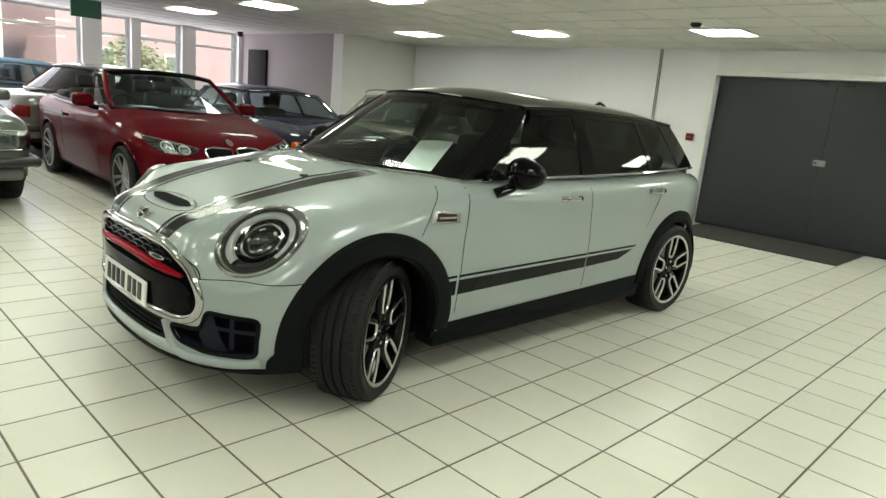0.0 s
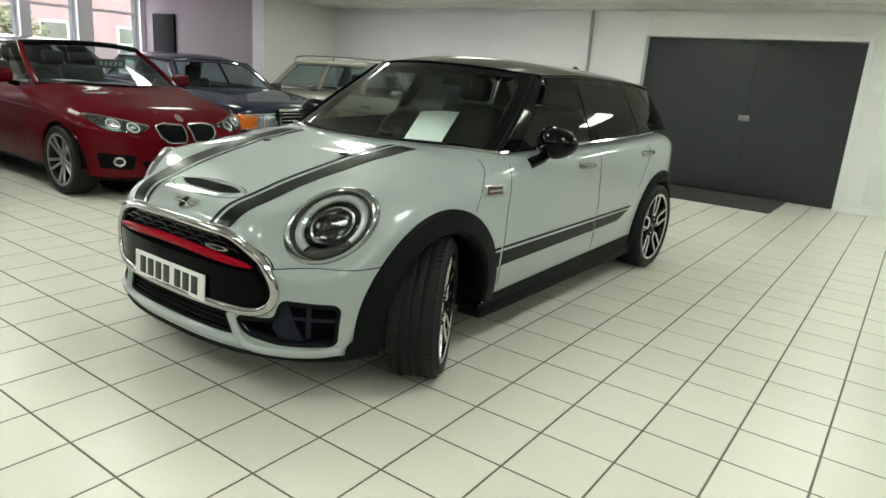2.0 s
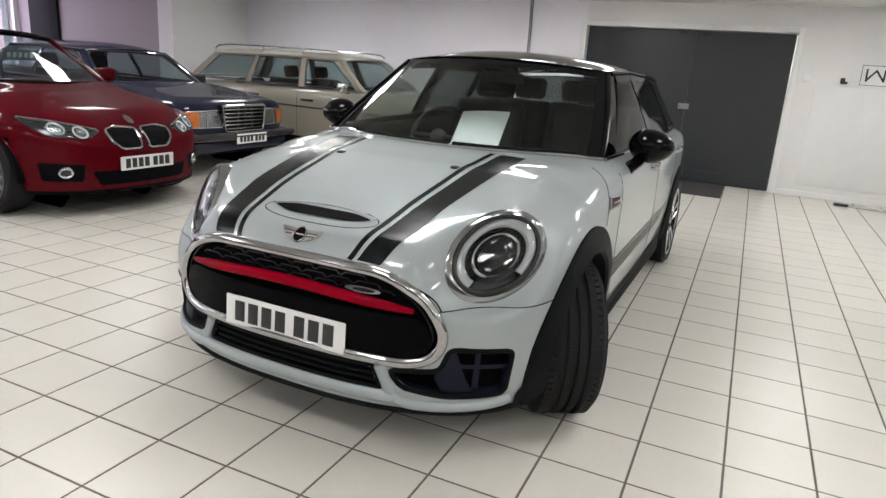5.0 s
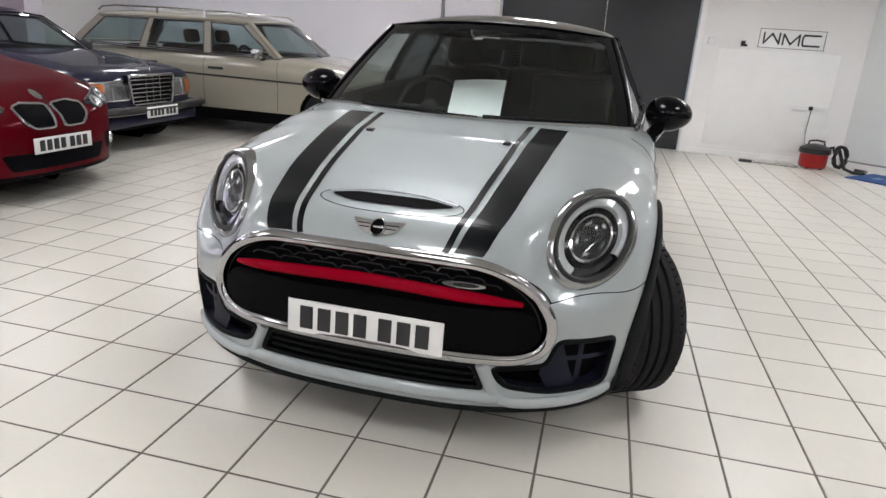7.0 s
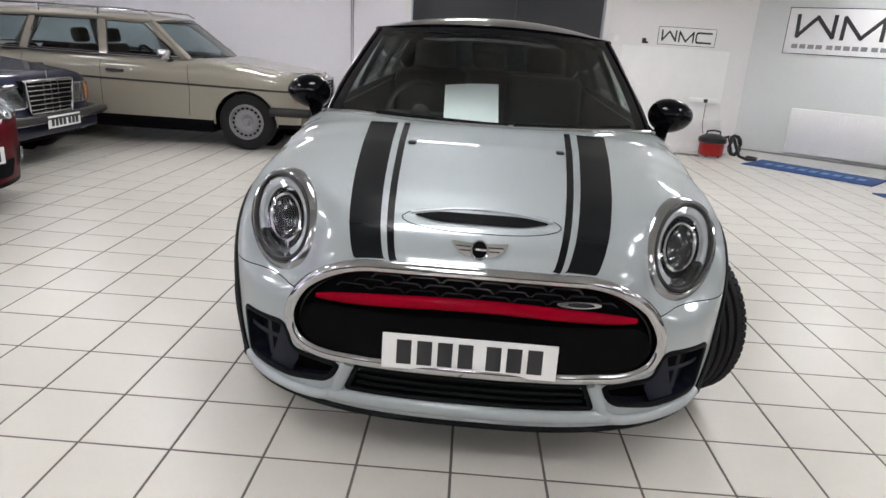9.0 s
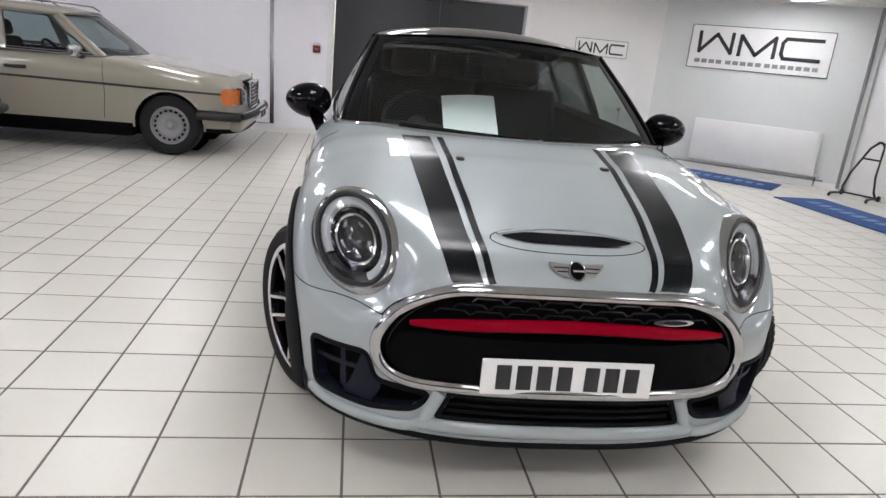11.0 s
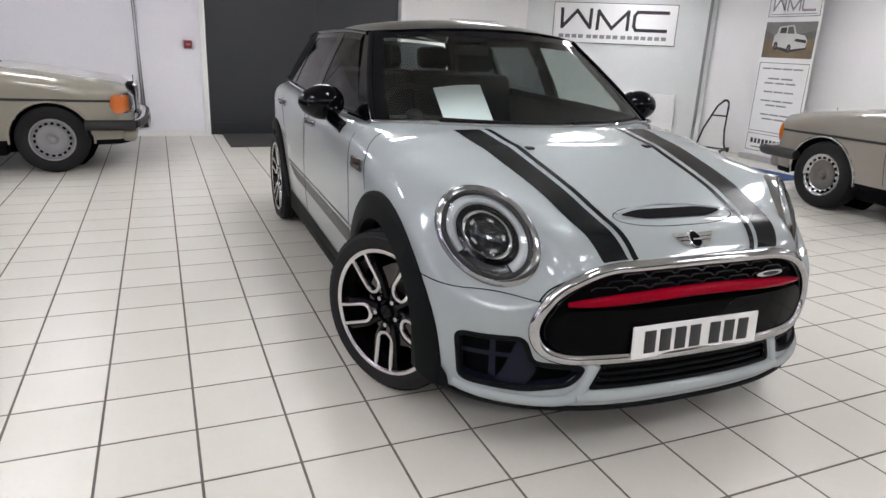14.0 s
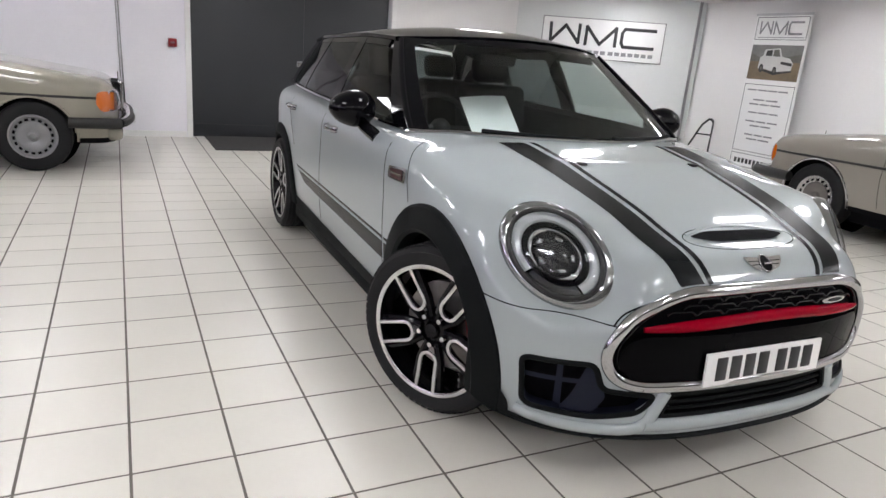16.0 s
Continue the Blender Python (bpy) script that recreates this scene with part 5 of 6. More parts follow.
    part("badge_bar", box((0, 0, 0), (0.034, 0.003, 0.006), 0.001, Matrix.Translation(sk.at("front", 0, bz, 0.010)[0])), M["alloy"], bd)
    for sgn in (1, -1):
        wing = resample(rounded([(sgn * 0.019, bz + 0.016), (sgn * 0.086, bz + 0.019), (sgn * 0.074, bz + 0.005), (sgn * 0.056, bz - 0.008), (sgn * 0.036, bz - 0.015), (sgn * 0.019, bz - 0.015)], 0.005), 0.008)
        part("badge_wing", sk.patch("front", wing, 0.005, 3), M["chrome_dull"], bd)
        for z, e in ((0.008, 0.070), (-0.001, 0.060)):
            part("wing_groove", sk.ring("front", [(sgn * lerp(0.026, e, j / 4), bz + z) for j in range(5)], 0.0016, 0.0055, 0.6, 6, closed=False), M["lamp_dark"], bd)

    # glass house
    glasshouse(car, ob, "silver", "glass_dark", [(1.55, 2.35, 2.03, 2.40), (2.48, 3.13, 2.52, 3.10), (3.18, 3.60, 3.15, 3.46)], ["piano", "piano", "piano", "piano"], "piano", side_h=(0.03, 0.86), glass_front="glass", glasses=["glass_side", "glass_dark", "glass_dark"], post=0.016, rail_r=0.015)
    part("cowl_trim", tube([car.front(q, 0.030 * (1 - smooth(0.75, 0.97, abs(q))), 0.008) for q in (lerp(-0.995, 0.995, i / 32) for i in range(33))], 0.009, 8), M["chrome"], ob)
    wiper(ob, car, -0.65, 0.12, 0.06, 0.045)
    wiper(ob, car, 0.15, 0.85, 0.05, 0.06)
    part("aerial", tube([(0, 3.55, 1.42), (0, 3.62, 1.455), (0, 3.70, 1.435)], lambda k: 0.016 - 0.008 * k, 8), M["piano"], ob)
    # cabin
    for sgn in (1, -1):
        part("door_card", sheet(lambda u, v: Vector((sgn * (car.side(lerp(1.5, 3.85, u), 0).x - 0.035 + 0.02 * v), lerp(1.5, 3.85, u), car.belt(lerp(1.5, 3.85, u)) + lerp(-0.36, 0.018, v))), 20, 4, 0.012), M["cabin"], ob)
    part("dashboard", box((0, 1.60, 0.83), (1.36, 0.5, 0.16), 0.06, segs=3), M["cabin"], ob)
    steering_wheel(ob, -0.36, 1.93, 0.93)
    for x in (-0.36, 0.36):
        seat(ob, x, 2.42, 0.52, "seat_black")
    for x in (-0.4, 0, 0.4):
        seat(ob, x, 3.25, 0.52, "seat_black", 0.42, 18)
    m = pose(0, 2.03, 1.30, 8)
    part("rear_view_mirror", box((0, 0, 0), (0.22, 0.03, 0.06), 0.015, m), M["cabin"], ob)
    # paper sheet behind the windscreen
    sheet_p = sheet(lambda u, v: Vector((lerp(-0.225, 0.065, u) - 0.012 * v, lerp(1.80, 1.985, v) + 0.02 * u, lerp(0.905, 1.09, v) + 0.02 * u + 0.006 * math.sin(3 * u))), 8, 8, 0.001)
    paper = part("paper_sheet", sheet_p, M["paper"], None)
    paper.matrix_world = MINI
    tagged(paper, "white paper price sheet propped behind the car windscreen", "paper")
    # rear lamps and bumper
    for sgn in (1, -1):
        o = [(sgn * (0.52 + 0.14 * math.cos(a)), 0.70 + 0.06 * math.sin(a)) for a in (2 * math.pi * i / 24 for i in range(24))]
        part("tail_lamp", sk.patch("back", o, 0.006, 4), M["tail_red"], ob)
    w = wheel_of(ob, hub, 0.243, 0.225, sport_face, Matrix())
    four_wheels(ob, w, axles, 0.775, hub, 29.5)


build_mini()

# ---- the other cars ----
def classic(label, at, paint, style, glass="glass_old", seat_mat="seat_brown", trim="chrome", cap=("hub_silver", None), rub="rubber_trim", name="car", plate=True, stance=0.0, modern=False):
    """A big three-box saloon of the eighties, or its coupe and estate sisters. style: saloon, coupe, estate."""
    L = {"saloon": 4.72, "coupe": 4.64, "estate": 4.72}[style]
    wb = {"saloon": 2.795, "coupe": 2.71, "estate": 2.795}[style]
    roof_z = {"saloon": 1.35, "coupe": 1.30, "estate": 1.35}[style]
    A, Fc = (1.52, 2.00), (1.36, 1.88)
    if style == "estate":
        D, Rc = (4.45, 4.12), (4.58, 4.22)
        wins = [(1.62, 2.42, 2.08, 2.50), (2.52, 3.32, 2.60, 3.30), (3.42, 4.30, 3.38, 4.02)]
    elif style == "coupe":
        D, Rc = (3.72, 3.28), (3.95, 3.38)
        wins = [(1.62, 2.62, 2.08, 2.66), (2.66, 3.40, 2.70, 3.10)]
    else:
        D, Rc = (3.85, 3.45), (4.05, 3.55)
        wins = [(1.62, 2.42, 2.08, 2.50), (2.52, 3.45, 2.60, 3.25)]
    deck = [(3.6, 0.95), (4.72, 0.92)]
    car = Car(dict(
        L=L, s0=0.16, Df=0.34, pf=3.4, Dr=0.34, pr=3.4, zc=0.52, zcr=0.55, tuck=0.05,
        W=[(0, 0.87), (0.6, 0.890), (2.3, 0.893), (4.0, 0.885), (4.72, 0.86)], zb=0.26, zm=[(0, 0.60), (4.72, 0.62)],
        zt=[(0, 0.81), (0.3, 0.852), (1.35, 0.968), (1.6, 0.960), (3.4, 0.96)] + deck, n=[(0, 5.5), (1.4, 6.5), (4.72, 6.0)],
        belt=[(1.4, 0.94), (4.6, 0.965)], eaves=[(1.8, roof_z - 0.02), (2.6, roof_z), (4.3, roof_z - 0.02)],
        A=A, D=D, Fc=Fc, Rc=Rc, w0=0.79, w1=0.60, bow=0.05, crown=0.06, screen_rise=0.03, window_trim=trim, belt_mat=trim))
    ob = thing(name, label, "car", at @ pose(0, 0, -stance))
    bm = car.shell(26, 110, 18, 14, 26)
    sk = car.skin
    hub, axles = 0.312 + stance, (0.865, 0.865 + wb)
    cabin = sink_cabin(bm, car, 1.45, min(D[0], L - 0.3), 0.30)
    cut(bm, [lambda p: abs(p.x) > 0.6 and (p.y - axles[0]) ** 2 + (p.z - hub) ** 2 < 0.352 ** 2, lambda p: abs(p.x) > 0.6 and (p.y - axles[1]) ** 2 + (p.z - hub) ** 2 < 0.345 ** 2])
    split_shell(bm, lambda p: ("cabin_tub", "cabin") if cabin(p) else (("body_lower|" + ("left" if p.x > 0 else "right"), "dark") if p.z < 0.30 else ("body", paint)), ob)
    part("underbody", span(-0.66, 0.66, 0.6, L - 0.6, 0.17, 0.40, 0.02), M["dark"], ob)
    part("floor_pan", span(-0.83, 0.83, axles[0] + 0.38, axles[1] - 0.38, 0.165, 0.34, 0.02), M["dark"], ob)
    for s in axles:
        arch_liner(ob, s, 0.365, hub, 0.45, 0.872)
    glasshouse(car, ob, paint, glass, wins, [paint] * 4, paint, side_h=(0.05, 0.90))
    for sgn, side in ((1, "left"), (-1, "right")):
        for s in axles:
            pts = [(s - 0.355 * math.cos(radians(a)), hub + 0.355 * math.sin(radians(a))) for a in range(-6, 187, 8)]
            part("arch_lip", sk.ring(side, pts, 0.011, 0.001, 0.8, 8, closed=False), M[trim if cap[1] else paint], ob)
        z_t = lambda s: 0.672 + 0.012 * s
        part("rub_strip", sk.ring(side, [(lerp(0.34, L - 0.2, i / 40), z_t(lerp(0, L, i / 40))) for i in range(41)], 0.011, 0.002, 0.7, 8, closed=False), M[rub], ob)
        gap_line(car, ob, side, [(1.50, 0.90), (1.48, 0.6), (1.50, 0.34)])
        gap_line(car, ob, side, [(wins[0][1] + 0.05, 0.90), (wins[0][1] + 0.05, 0.34)])
        if style != "coupe":
            gap_line(car, ob, side, [(wins[1][1] + 0.04, 0.90), (wins[1][1] + 0.03, 0.66), (axles[1] - 0.34, 0.40)])
            handle_at(car, ob, side, wins[1][1] - 0.12, 0.80, "rubber_trim")
        handle_at(car, ob, side, wins[0][1] - 0.12, 0.79, "rubber_trim")
        # lamps: clear pair and amber corner
        o = resample(rounded([(sgn * 0.33, 0.735), (sgn * 0.775, 0.726), (sgn * 0.775, 0.555), (sgn * 0.33, 0.555)], 0.02), 0.03)
        lamp = new("headlamp")
        lamp.parent = ob
        part("bowl", sk.patch("front", o, 0.006, 4), M["lamp_bowl"], lamp)
        part("cover", sk.patch("front", o, 0.012, 4, 0.012), M["lens_glass"], lamp)
        part("bezel", sk.ring("front", o, 0.009, 0.006), M["chrome_dull"], lamp)
        part("lamp_divider", sk.ring("front", [(sgn * 0.55, 0.73), (sgn * 0.55, 0.56)], 0.008, 0.014, 1.0, 6, closed=False), M["chrome_dull"], lamp)
        amber = resample(rounded([(0.20, 0.715), (0.30, 0.735), (0.345, 0.715), (0.355, 0.62), (0.31, 0.550), (0.20, 0.555)], 0.02), 0.02)
        part("indicator", sk.patch(side, amber, 0.010, 5, 0.012), M["lamp_bowl" if modern else "amber"], ob, "corner indicator lens")
        fr = resample(rounded([(sgn * 0.795, 0.720), (sgn * 0.84, 0.712), (sgn * 0.84, 0.56), (sgn * 0.795, 0.555)], 0.012), 0.02)
        part("indicator", sk.patch("front", fr, 0.008, 4, 0.006), M["lamp_bowl" if modern else "amber"], ob)
        # tail lamps
        o = resample(rounded([(sgn * 0.46, 0.76), (sgn * 0.80, 0.76), (sgn * 0.80, 0.60), (sgn * 0.46, 0.60)], 0.02), 0.03)
        tl = part("tail_lamp", sk.patch("back", o, 0.008, 4, 0.008), M["tail_red"], ob, "ribbed red tail lamp")
        for i in range(4):
            part("rib", sk.ring("back", [(sgn * 0.47, 0.615 + 0.037 * i), (sgn * 0.79, 0.615 + 0.037 * i)], 0.006, 0.014, 1, 6, closed=False), M["dark"], tl)
        mi = new("door_mirror")
        mi.parent = ob
        mi.matrix_basis = pose(sgn * 0.93, 1.72, 0.985)
        part("mirror_cap", box((0, 0, 0), (0.17, 0.09, 0.12), 0.035, segs=3), M[paint if modern else "black_metal" if paint == "navy" else "chrome_dull"], mi)
        part("mirror_glass", box((0, 0.047, 0), (0.14, 0.004, 0.09), 0.002), M["chrome"], mi)
        part("mirror_foot", tube([(-sgn * 0.05, 0.0, -0.04), (-sgn * 0.13, -0.02, -0.06)], 0.025, 8), M["rubber_trim"], mi)
        if style == "estate":
            pts = [Vector((sgn * 0.56, s, z)) for s, z in ((1.98, 1.385), (2.06, 1.428), (2.3, 1.440), (3.2, 1.445), (3.9, 1.436), (4.1, 1.415), (4.16, 1.37))]
            rail = part("roof_rack", tube(pts, 0.010, 8), M["chrome_dull"], ob, "chrome roof rail")
            for s in (2.62, 3.3):
                part("rail_foot", tube([(sgn * 0.56, s, 1.440), (sgn * 0.56, s, 1.365)], 0.013, 8), M["chrome"], rail)
    # upright grille with its chrome frame and bars
    gr = new("grille")
    gr.parent = ob
    yb = sk.at("front", 0, 0.68)[0].y
    gw = 0.35 if style == "coupe" else 0.30
    shape = rounded([(-gw, 0.79), (gw, 0.79), (gw - 0.038, 0.50), (0.038 - gw, 0.50)], 0.03)
    part("backing", prism(shape, 0.09, pose(0, yb - 0.030, 0)), M["dark"], gr)
    part("frame", tube([(a, yb - 0.034, b) for a, b in resample(shape, 0.05)], 0.012, 8, closed=True, flat=1.0, ups=[(0, -1, 0)] * len(resample(shape, 0.05))), M["chrome"], gr, "chrome grille frame")
    for i in range(6):
        z = 0.535 + 0.042 * i
        hw = lerp(gw - 0.038, gw, (z - 0.5) / 0.325)
        part("bar", box((0, yb - 0.036, z), (2 * hw - 0.03, 0.010, 0.010), 0.004), M["chrome_dull"], gr)
    for x in (-0.11, 0, 0.11):
        part("bar", box((x, yb - 0.039, 0.645), (0.007, 0.008, 0.28), 0.002), M["chrome_dull"], gr)
    part("top_band", box((0, yb - 0.030, 0.783), (2 * gw - 0.015, 0.05, 0.024), 0.008), M["chrome"], gr)
    part("star_mast", tube([(0, yb - 0.01, 0.79), (0, yb - 0.01, 0.875)], 0.005, 6), M["chrome"], gr)
    # bumpers
    for tag, y0, turn in (("front_bumper", 0.16, 1), ("rear_bumper", L, -1)):
        b = new(tag)
        b.parent = ob
        pts = [(x, y0 + turn * (-0.07 + 0.08 * abs(x / 0.88) ** 4), 0.455) for x in (-0.87, -0.84, -0.74, -0.5, -0.25, 0, 0.25, 0.5, 0.74, 0.84, 0.87)]
        part("chrome_blade", tube(pts, 0.052, 10, flat=0.9), M["chrome_dull" if not modern else paint], b)
        part("rubber_insert", tube([(x * 1.004, y - turn * 0.030, z + 0.004) for x, y, z in pts], 0.038, 8), M["rubber_trim"], b)
        part("apron", box((0, y0 + turn * 0.06, 0.345), (1.56, 0.16, 0.14), 0.055, segs=3), M[paint], b)
        for sgn in (-1, 1):
            part("bumper_end", tube([(sgn * 0.862, y0 - turn * 0.005, 0.45), (sgn * 0.884, y0 + turn * 0.08, 0.45), (sgn * 0.890, y0 + turn * 0.25, 0.45), (sgn * 0.888, y0 + turn * 0.42, 0.45)], 0.050, 10), M["rubber_trim"], b)
    if plate:
        number_plate(ob, pose(0, 0.03, 0.43), 0.50)
        number_plate(ob, pose(0, L - 0.02, 0.64, 0, 0, 180), 0.48)
    part("dashboard", box((0, 1.92, 0.85), (1.34, 0.4, 0.16), 0.05, segs=3), M["cabin"], ob)
    steering_wheel(ob, -0.36, 2.15, 0.88)
    for x in (-0.36, 0.36):
        seat(ob, x, 2.62, 0.41, seat_mat)
    for x in (-0.36, 0.36):
        seat(ob, x, 3.35 if style != "coupe" else 3.15, 0.38, seat_mat, 0.55, 16, False)
    wiper(ob, car, -0.7, 0.0, 0.05, 0.05)
    wiper(ob, car, -0.05, 0.7, 0.05, 0.05)
    w = wheel_of(ob, hub, 0.188, 0.19, hubcap_face(*cap), Matrix(), tread=False)
    four_wheels(ob, w, axles, 0.765, hub, 0)
    return ob


def sheet_in_screen(at, label, x=0.2, s=1.72, z=0.96):
    p = part("paper_sheet", box((x, s, z), (0.28, 0.21, 0.002), 0, pose(0, 0, 0, 0, 0, 0)), M["paper"])
    p.matrix_world = at
    tagged(p, label, "paper")


ESTATE = pose(-4.70, 7.48, 0, 0, 0, 90)
classic("pale gold estate car with roof rails and amber indicators", ESTATE, "gold", "estate")
sheet_in_screen(ESTATE, "white paper sheet on the estate car's dashboard", -0.45, 1.80, 0.95)
COUPE = pose(-6.82, 5.34, 0, 0, 0, 90)
classic("dark navy coupe with an upright chrome grille", COUPE, "navy", "coupe", seat_mat="seat_black", stance=0.035)
SALOON = pose(1.95, 4.57, 0, 0, 0, 176)
classic("champagne saloon with chrome arch trims and chrome wheel rings", SALOON, "gold_warm", "saloon", cap=("stone_paint", "chrome"))
classic("silver grey saloon with rectangular lamps and grey bumpers", pose(-6.88, 0.80, 0, 0, 0, 90), "grey_paint", "saloon", trim="rubber_trim", modern=True, seat_mat="seat_black")
classic("grey saloon parked outside beyond the window", pose(-15.9, 6.2, -0.02, 0, 0, 180), "grey_paint", "saloon", seat_mat="seat_black")
classic("stone grey saloon seen from its ribbed red tail lamps", pose(-12.72, 6.75, 0, 0, 0, 195), "stone_paint", "saloon", glass="glass_dark", seat_mat="seat_black")


def convertible(at):
    """A red open two-door with a folded black hood."""
    car = Car(dict(
        L=4.43, Df=0.62, pf=2.5, Dr=0.5, pr=2.8, zc=0.50, zcr=0.6, tuck=0.05,
        W=[(0, 0.85), (0.8, 0.882), (2.2, 0.880), (3.5, 0.887), (4.43, 0.83)], zb=0.19, zm=[(0, 0.58), (1.0, 0.64), (4.43, 0.68)],
        zt=[(0, 0.74), (0.4, 0.84), (0.9, 0.93), (1.35, 0.985), (1.7, 0.97), (3.4, 0.985), (4.43, 1.02)], n=[(0, 2.8), (1.0, 3.6), (1.5, 5.5), (4.43, 4.5)],
        belt=[(1.2, 0.955), (4.2, 0.985)], eaves=[(1.6, 1.335), (4.2, 1.335)],
        A=(1.42, 2.06), D=(3.7, 3.5), Fc=(1.16, 1.86), Rc=(3.8, 3.6), w0=0.80, w1=0.62, bow=0.08, crown=0.05, screen_rise=0.04))
    ob = thing("car", "deep red open-top convertible with double-kidney grille", "car", at)
    bm = car.shell(46, 110, 24, 14, 34)
    sk = car.skin
    hub, axles = 0.318, (0.72, 3.41)
    cabin = sink_cabin(bm, car, 1.62, 3.55, 0.34, 0.09)
    kid = [resample(rounded([(s * 0.022, 0.675), (s * 0.20, 0.690), (s * 0.305, 0.668), (s * 0.290, 0.59), (s * 0.215, 0.530), (s * 0.040, 0.528)], 0.03), 0.02) for s in (1, -1)]
    cut(bm, [lambda p: abs(p.x) > 0.55 and (p.y - axles[0]) ** 2 + (p.z - hub) ** 2 < 0.36 ** 2, lambda p: abs(p.x) > 0.55 and (p.y - axles[1]) ** 2 + (p.z - hub) ** 2 < 0.36 ** 2])
    split_shell(bm, lambda p: ("cabin_tub", "cabin") if cabin(p) else (("body_lower|" + ("left" if p.x > 0 else "right"), "dark") if p.z < 0.22 else ("body", "red")), ob)
    part("underbody", span(-0.66, 0.66, 0.6, 3.9, 0.17, 0.4, 0.02), M["dark"], ob)
    for s in axles:
        arch_liner(ob, s, 0.372, hub, 0.42, 0.868)
        for side in ("left", "right"):
            pts = [(s - 0.363 * math.cos(radians(a)), hub + 0.363 * math.sin(radians(a))) for a in range(-12, 193, 8)]
            part("arch_lip", sk.ring(side, pts, 0.012, 0.001, 0.8, 8, closed=False), M["red"], ob)
    part("windscreen", grid(lambda u, v: car.front(lerp(-0.96, 0.96, u), lerp(0.02, 0.95, v)), 20, 10), M["glass_old"], ob)
    part("header_rail", tube([car.front(lerp(-1, 1, i / 16), 0.985) for i in range(17)], 0.038, 8, flat=0.7), M["dark"], ob)
    part("cowl_trim", tube([car.front(lerp(-1, 1, i / 16), 0.0, 0.006) for i in range(17)], 0.02, 8), M["dark"], ob)
    for sgn, side in ((1, "left"), (-1, "right")):
        f = lambda p: Vector((p.x * sgn, p.y, p.z))
        part("pillar", tube([f(car.front(0.99, i / 10)) for i in range(11)], 0.032, 8, flat=0.8, ups=[(sgn * 0.7, -0.7, 0.2)] * 11), M["red"], ob)
        part("belt_trim", tube([f(car.side(lerp(1.55, 3.6, i / 16), 0.0, 0.012)) for i in range(17)], 0.012, 6), M["rubber_trim"], ob)
        part("corner_window", grid(lambda u, v: f(car.side(lerp(lerp(1.56, 2.16, v), lerp(1.86, 2.2, v), u), lerp(0.02, 0.8, v))), 4, 6), M["glass"], ob)
        gap_line(car, ob, side, [(1.46, 0.94), (1.44, 0.6), (1.48, 0.26)])
        gap_line(car, ob, side, [(2.78, 0.95), (2.80, 0.6), (2.76, 0.26)])
        gap_line(car, ob, side, [(1.0, 0.84), (1.30, 0.925), (1.5, 0.945)], 0.004)
        part("crease", sk.ring(side, [(lerp(1.2, 3.9, i / 20), lerp(0.745, 0.80, i / 20)) for i in range(21)], 0.012, -0.006, 0.8, 8, closed=False), M["red"], ob)
        handle_at(car, ob, side, 2.62, 0.80, "red")
        o = resample(rounded([(sgn * 0.33, 0.665), (sgn * 0.46, 0.70), (sgn * 0.66, 0.745), (sgn * 0.79, 0.765), (sgn * 0.77, 0.70), (sgn * 0.68, 0.63), (sgn * 0.45, 0.615)], 0.03), 0.02)
        lamp = new("headlamp")
        lamp.parent = ob
        part("bowl", sk.patch("front", o, 0.004, 5), M["lamp_dark"], lamp)
        for x, z in ((0.49, 0.658), (0.63, 0.685)):
            part("light_ring", sk.ring("front", [(sgn * (x + 0.045 * math.cos(a)), z + 0.036 * math.sin(a)) for a in (2 * math.pi * i / 20 for i in range(20))], 0.008, 0.010), M["lamp_white"], lamp)
            part("projector_lens", sk.patch("front", [(sgn * (x + 0.03 * math.cos(a)), z + 0.026 * math.sin(a)) for a in (2 * math.pi * i / 16 for i in range(16))], 0.010, 4, 0.014), M["lamp_bowl"], lamp)
        part("brow", sk.ring("front", [(sgn * 0.36, 0.672), (sgn * 0.5, 0.708), (sgn * 0.66, 0.742), (sgn * 0.77, 0.758)], 0.007, 0.010, 1, 6, closed=False), M["lamp_bowl"], lamp)
        part("cover", sk.patch("front", o, 0.014, 5, 0.012), M["lens_glass"], lamp)
        k = kid[0 if sgn > 0 else 1]
        g = new("kidney_grille")
        g.parent = ob
        part("backing", sk.patch("front", k, 0.004, 5), M["dark"], g)
        part("surround", sk.ring("front", k, 0.010, 0.008), M["chrome"], g, "chrome kidney surround")
        for i in range(9):
            x = sgn * (0.046 + 0.028 * i)
            part("slat", sk.ring("front", [(x, 0.672), (x, 0.545)], 0.004, 0.010, 1, 6, closed=False), M["clad"], g)
        o = resample(rounded([(sgn * 0.50, 0.42), (sgn * 0.76, 0.44), (sgn * 0.74, 0.30), (sgn * 0.52, 0.29)], 0.02), 0.03)
        it = part("side_intake", sk.patch("front", o, 0.004, 4), M["dark"], ob)
        part("fog_lamp", sk.ring("front", [(sgn * (0.62 + 0.035 * math.cos(a)), 0.365 + 0.035 * math.sin(a)) for a in (2 * math.pi * i / 16 for i in range(16))], 0.012, 0.01), M["chrome_dull"], it)
        part("fog_lens", sk.patch("front", [(sgn * (0.62 + 0.035 * math.cos(a)), 0.365 + 0.035 * math.sin(a)) for a in (2 * math.pi * i / 16 for i in range(16))], 0.008, 3), M["lamp_dark"], it)
        mi = new("door_mirror")
        mi.parent = ob
        mi.matrix_basis = pose(sgn * 0.95, 1.68, 1.02)
        part("mirror_cap", box((0, 0, 0), (0.21, 0.11, 0.14), 0.045, segs=3), M["red"], mi)
        part("mirror_glass", box((0, 0.057, 0), (0.17, 0.004, 0.10), 0.002), M["chrome"], mi)
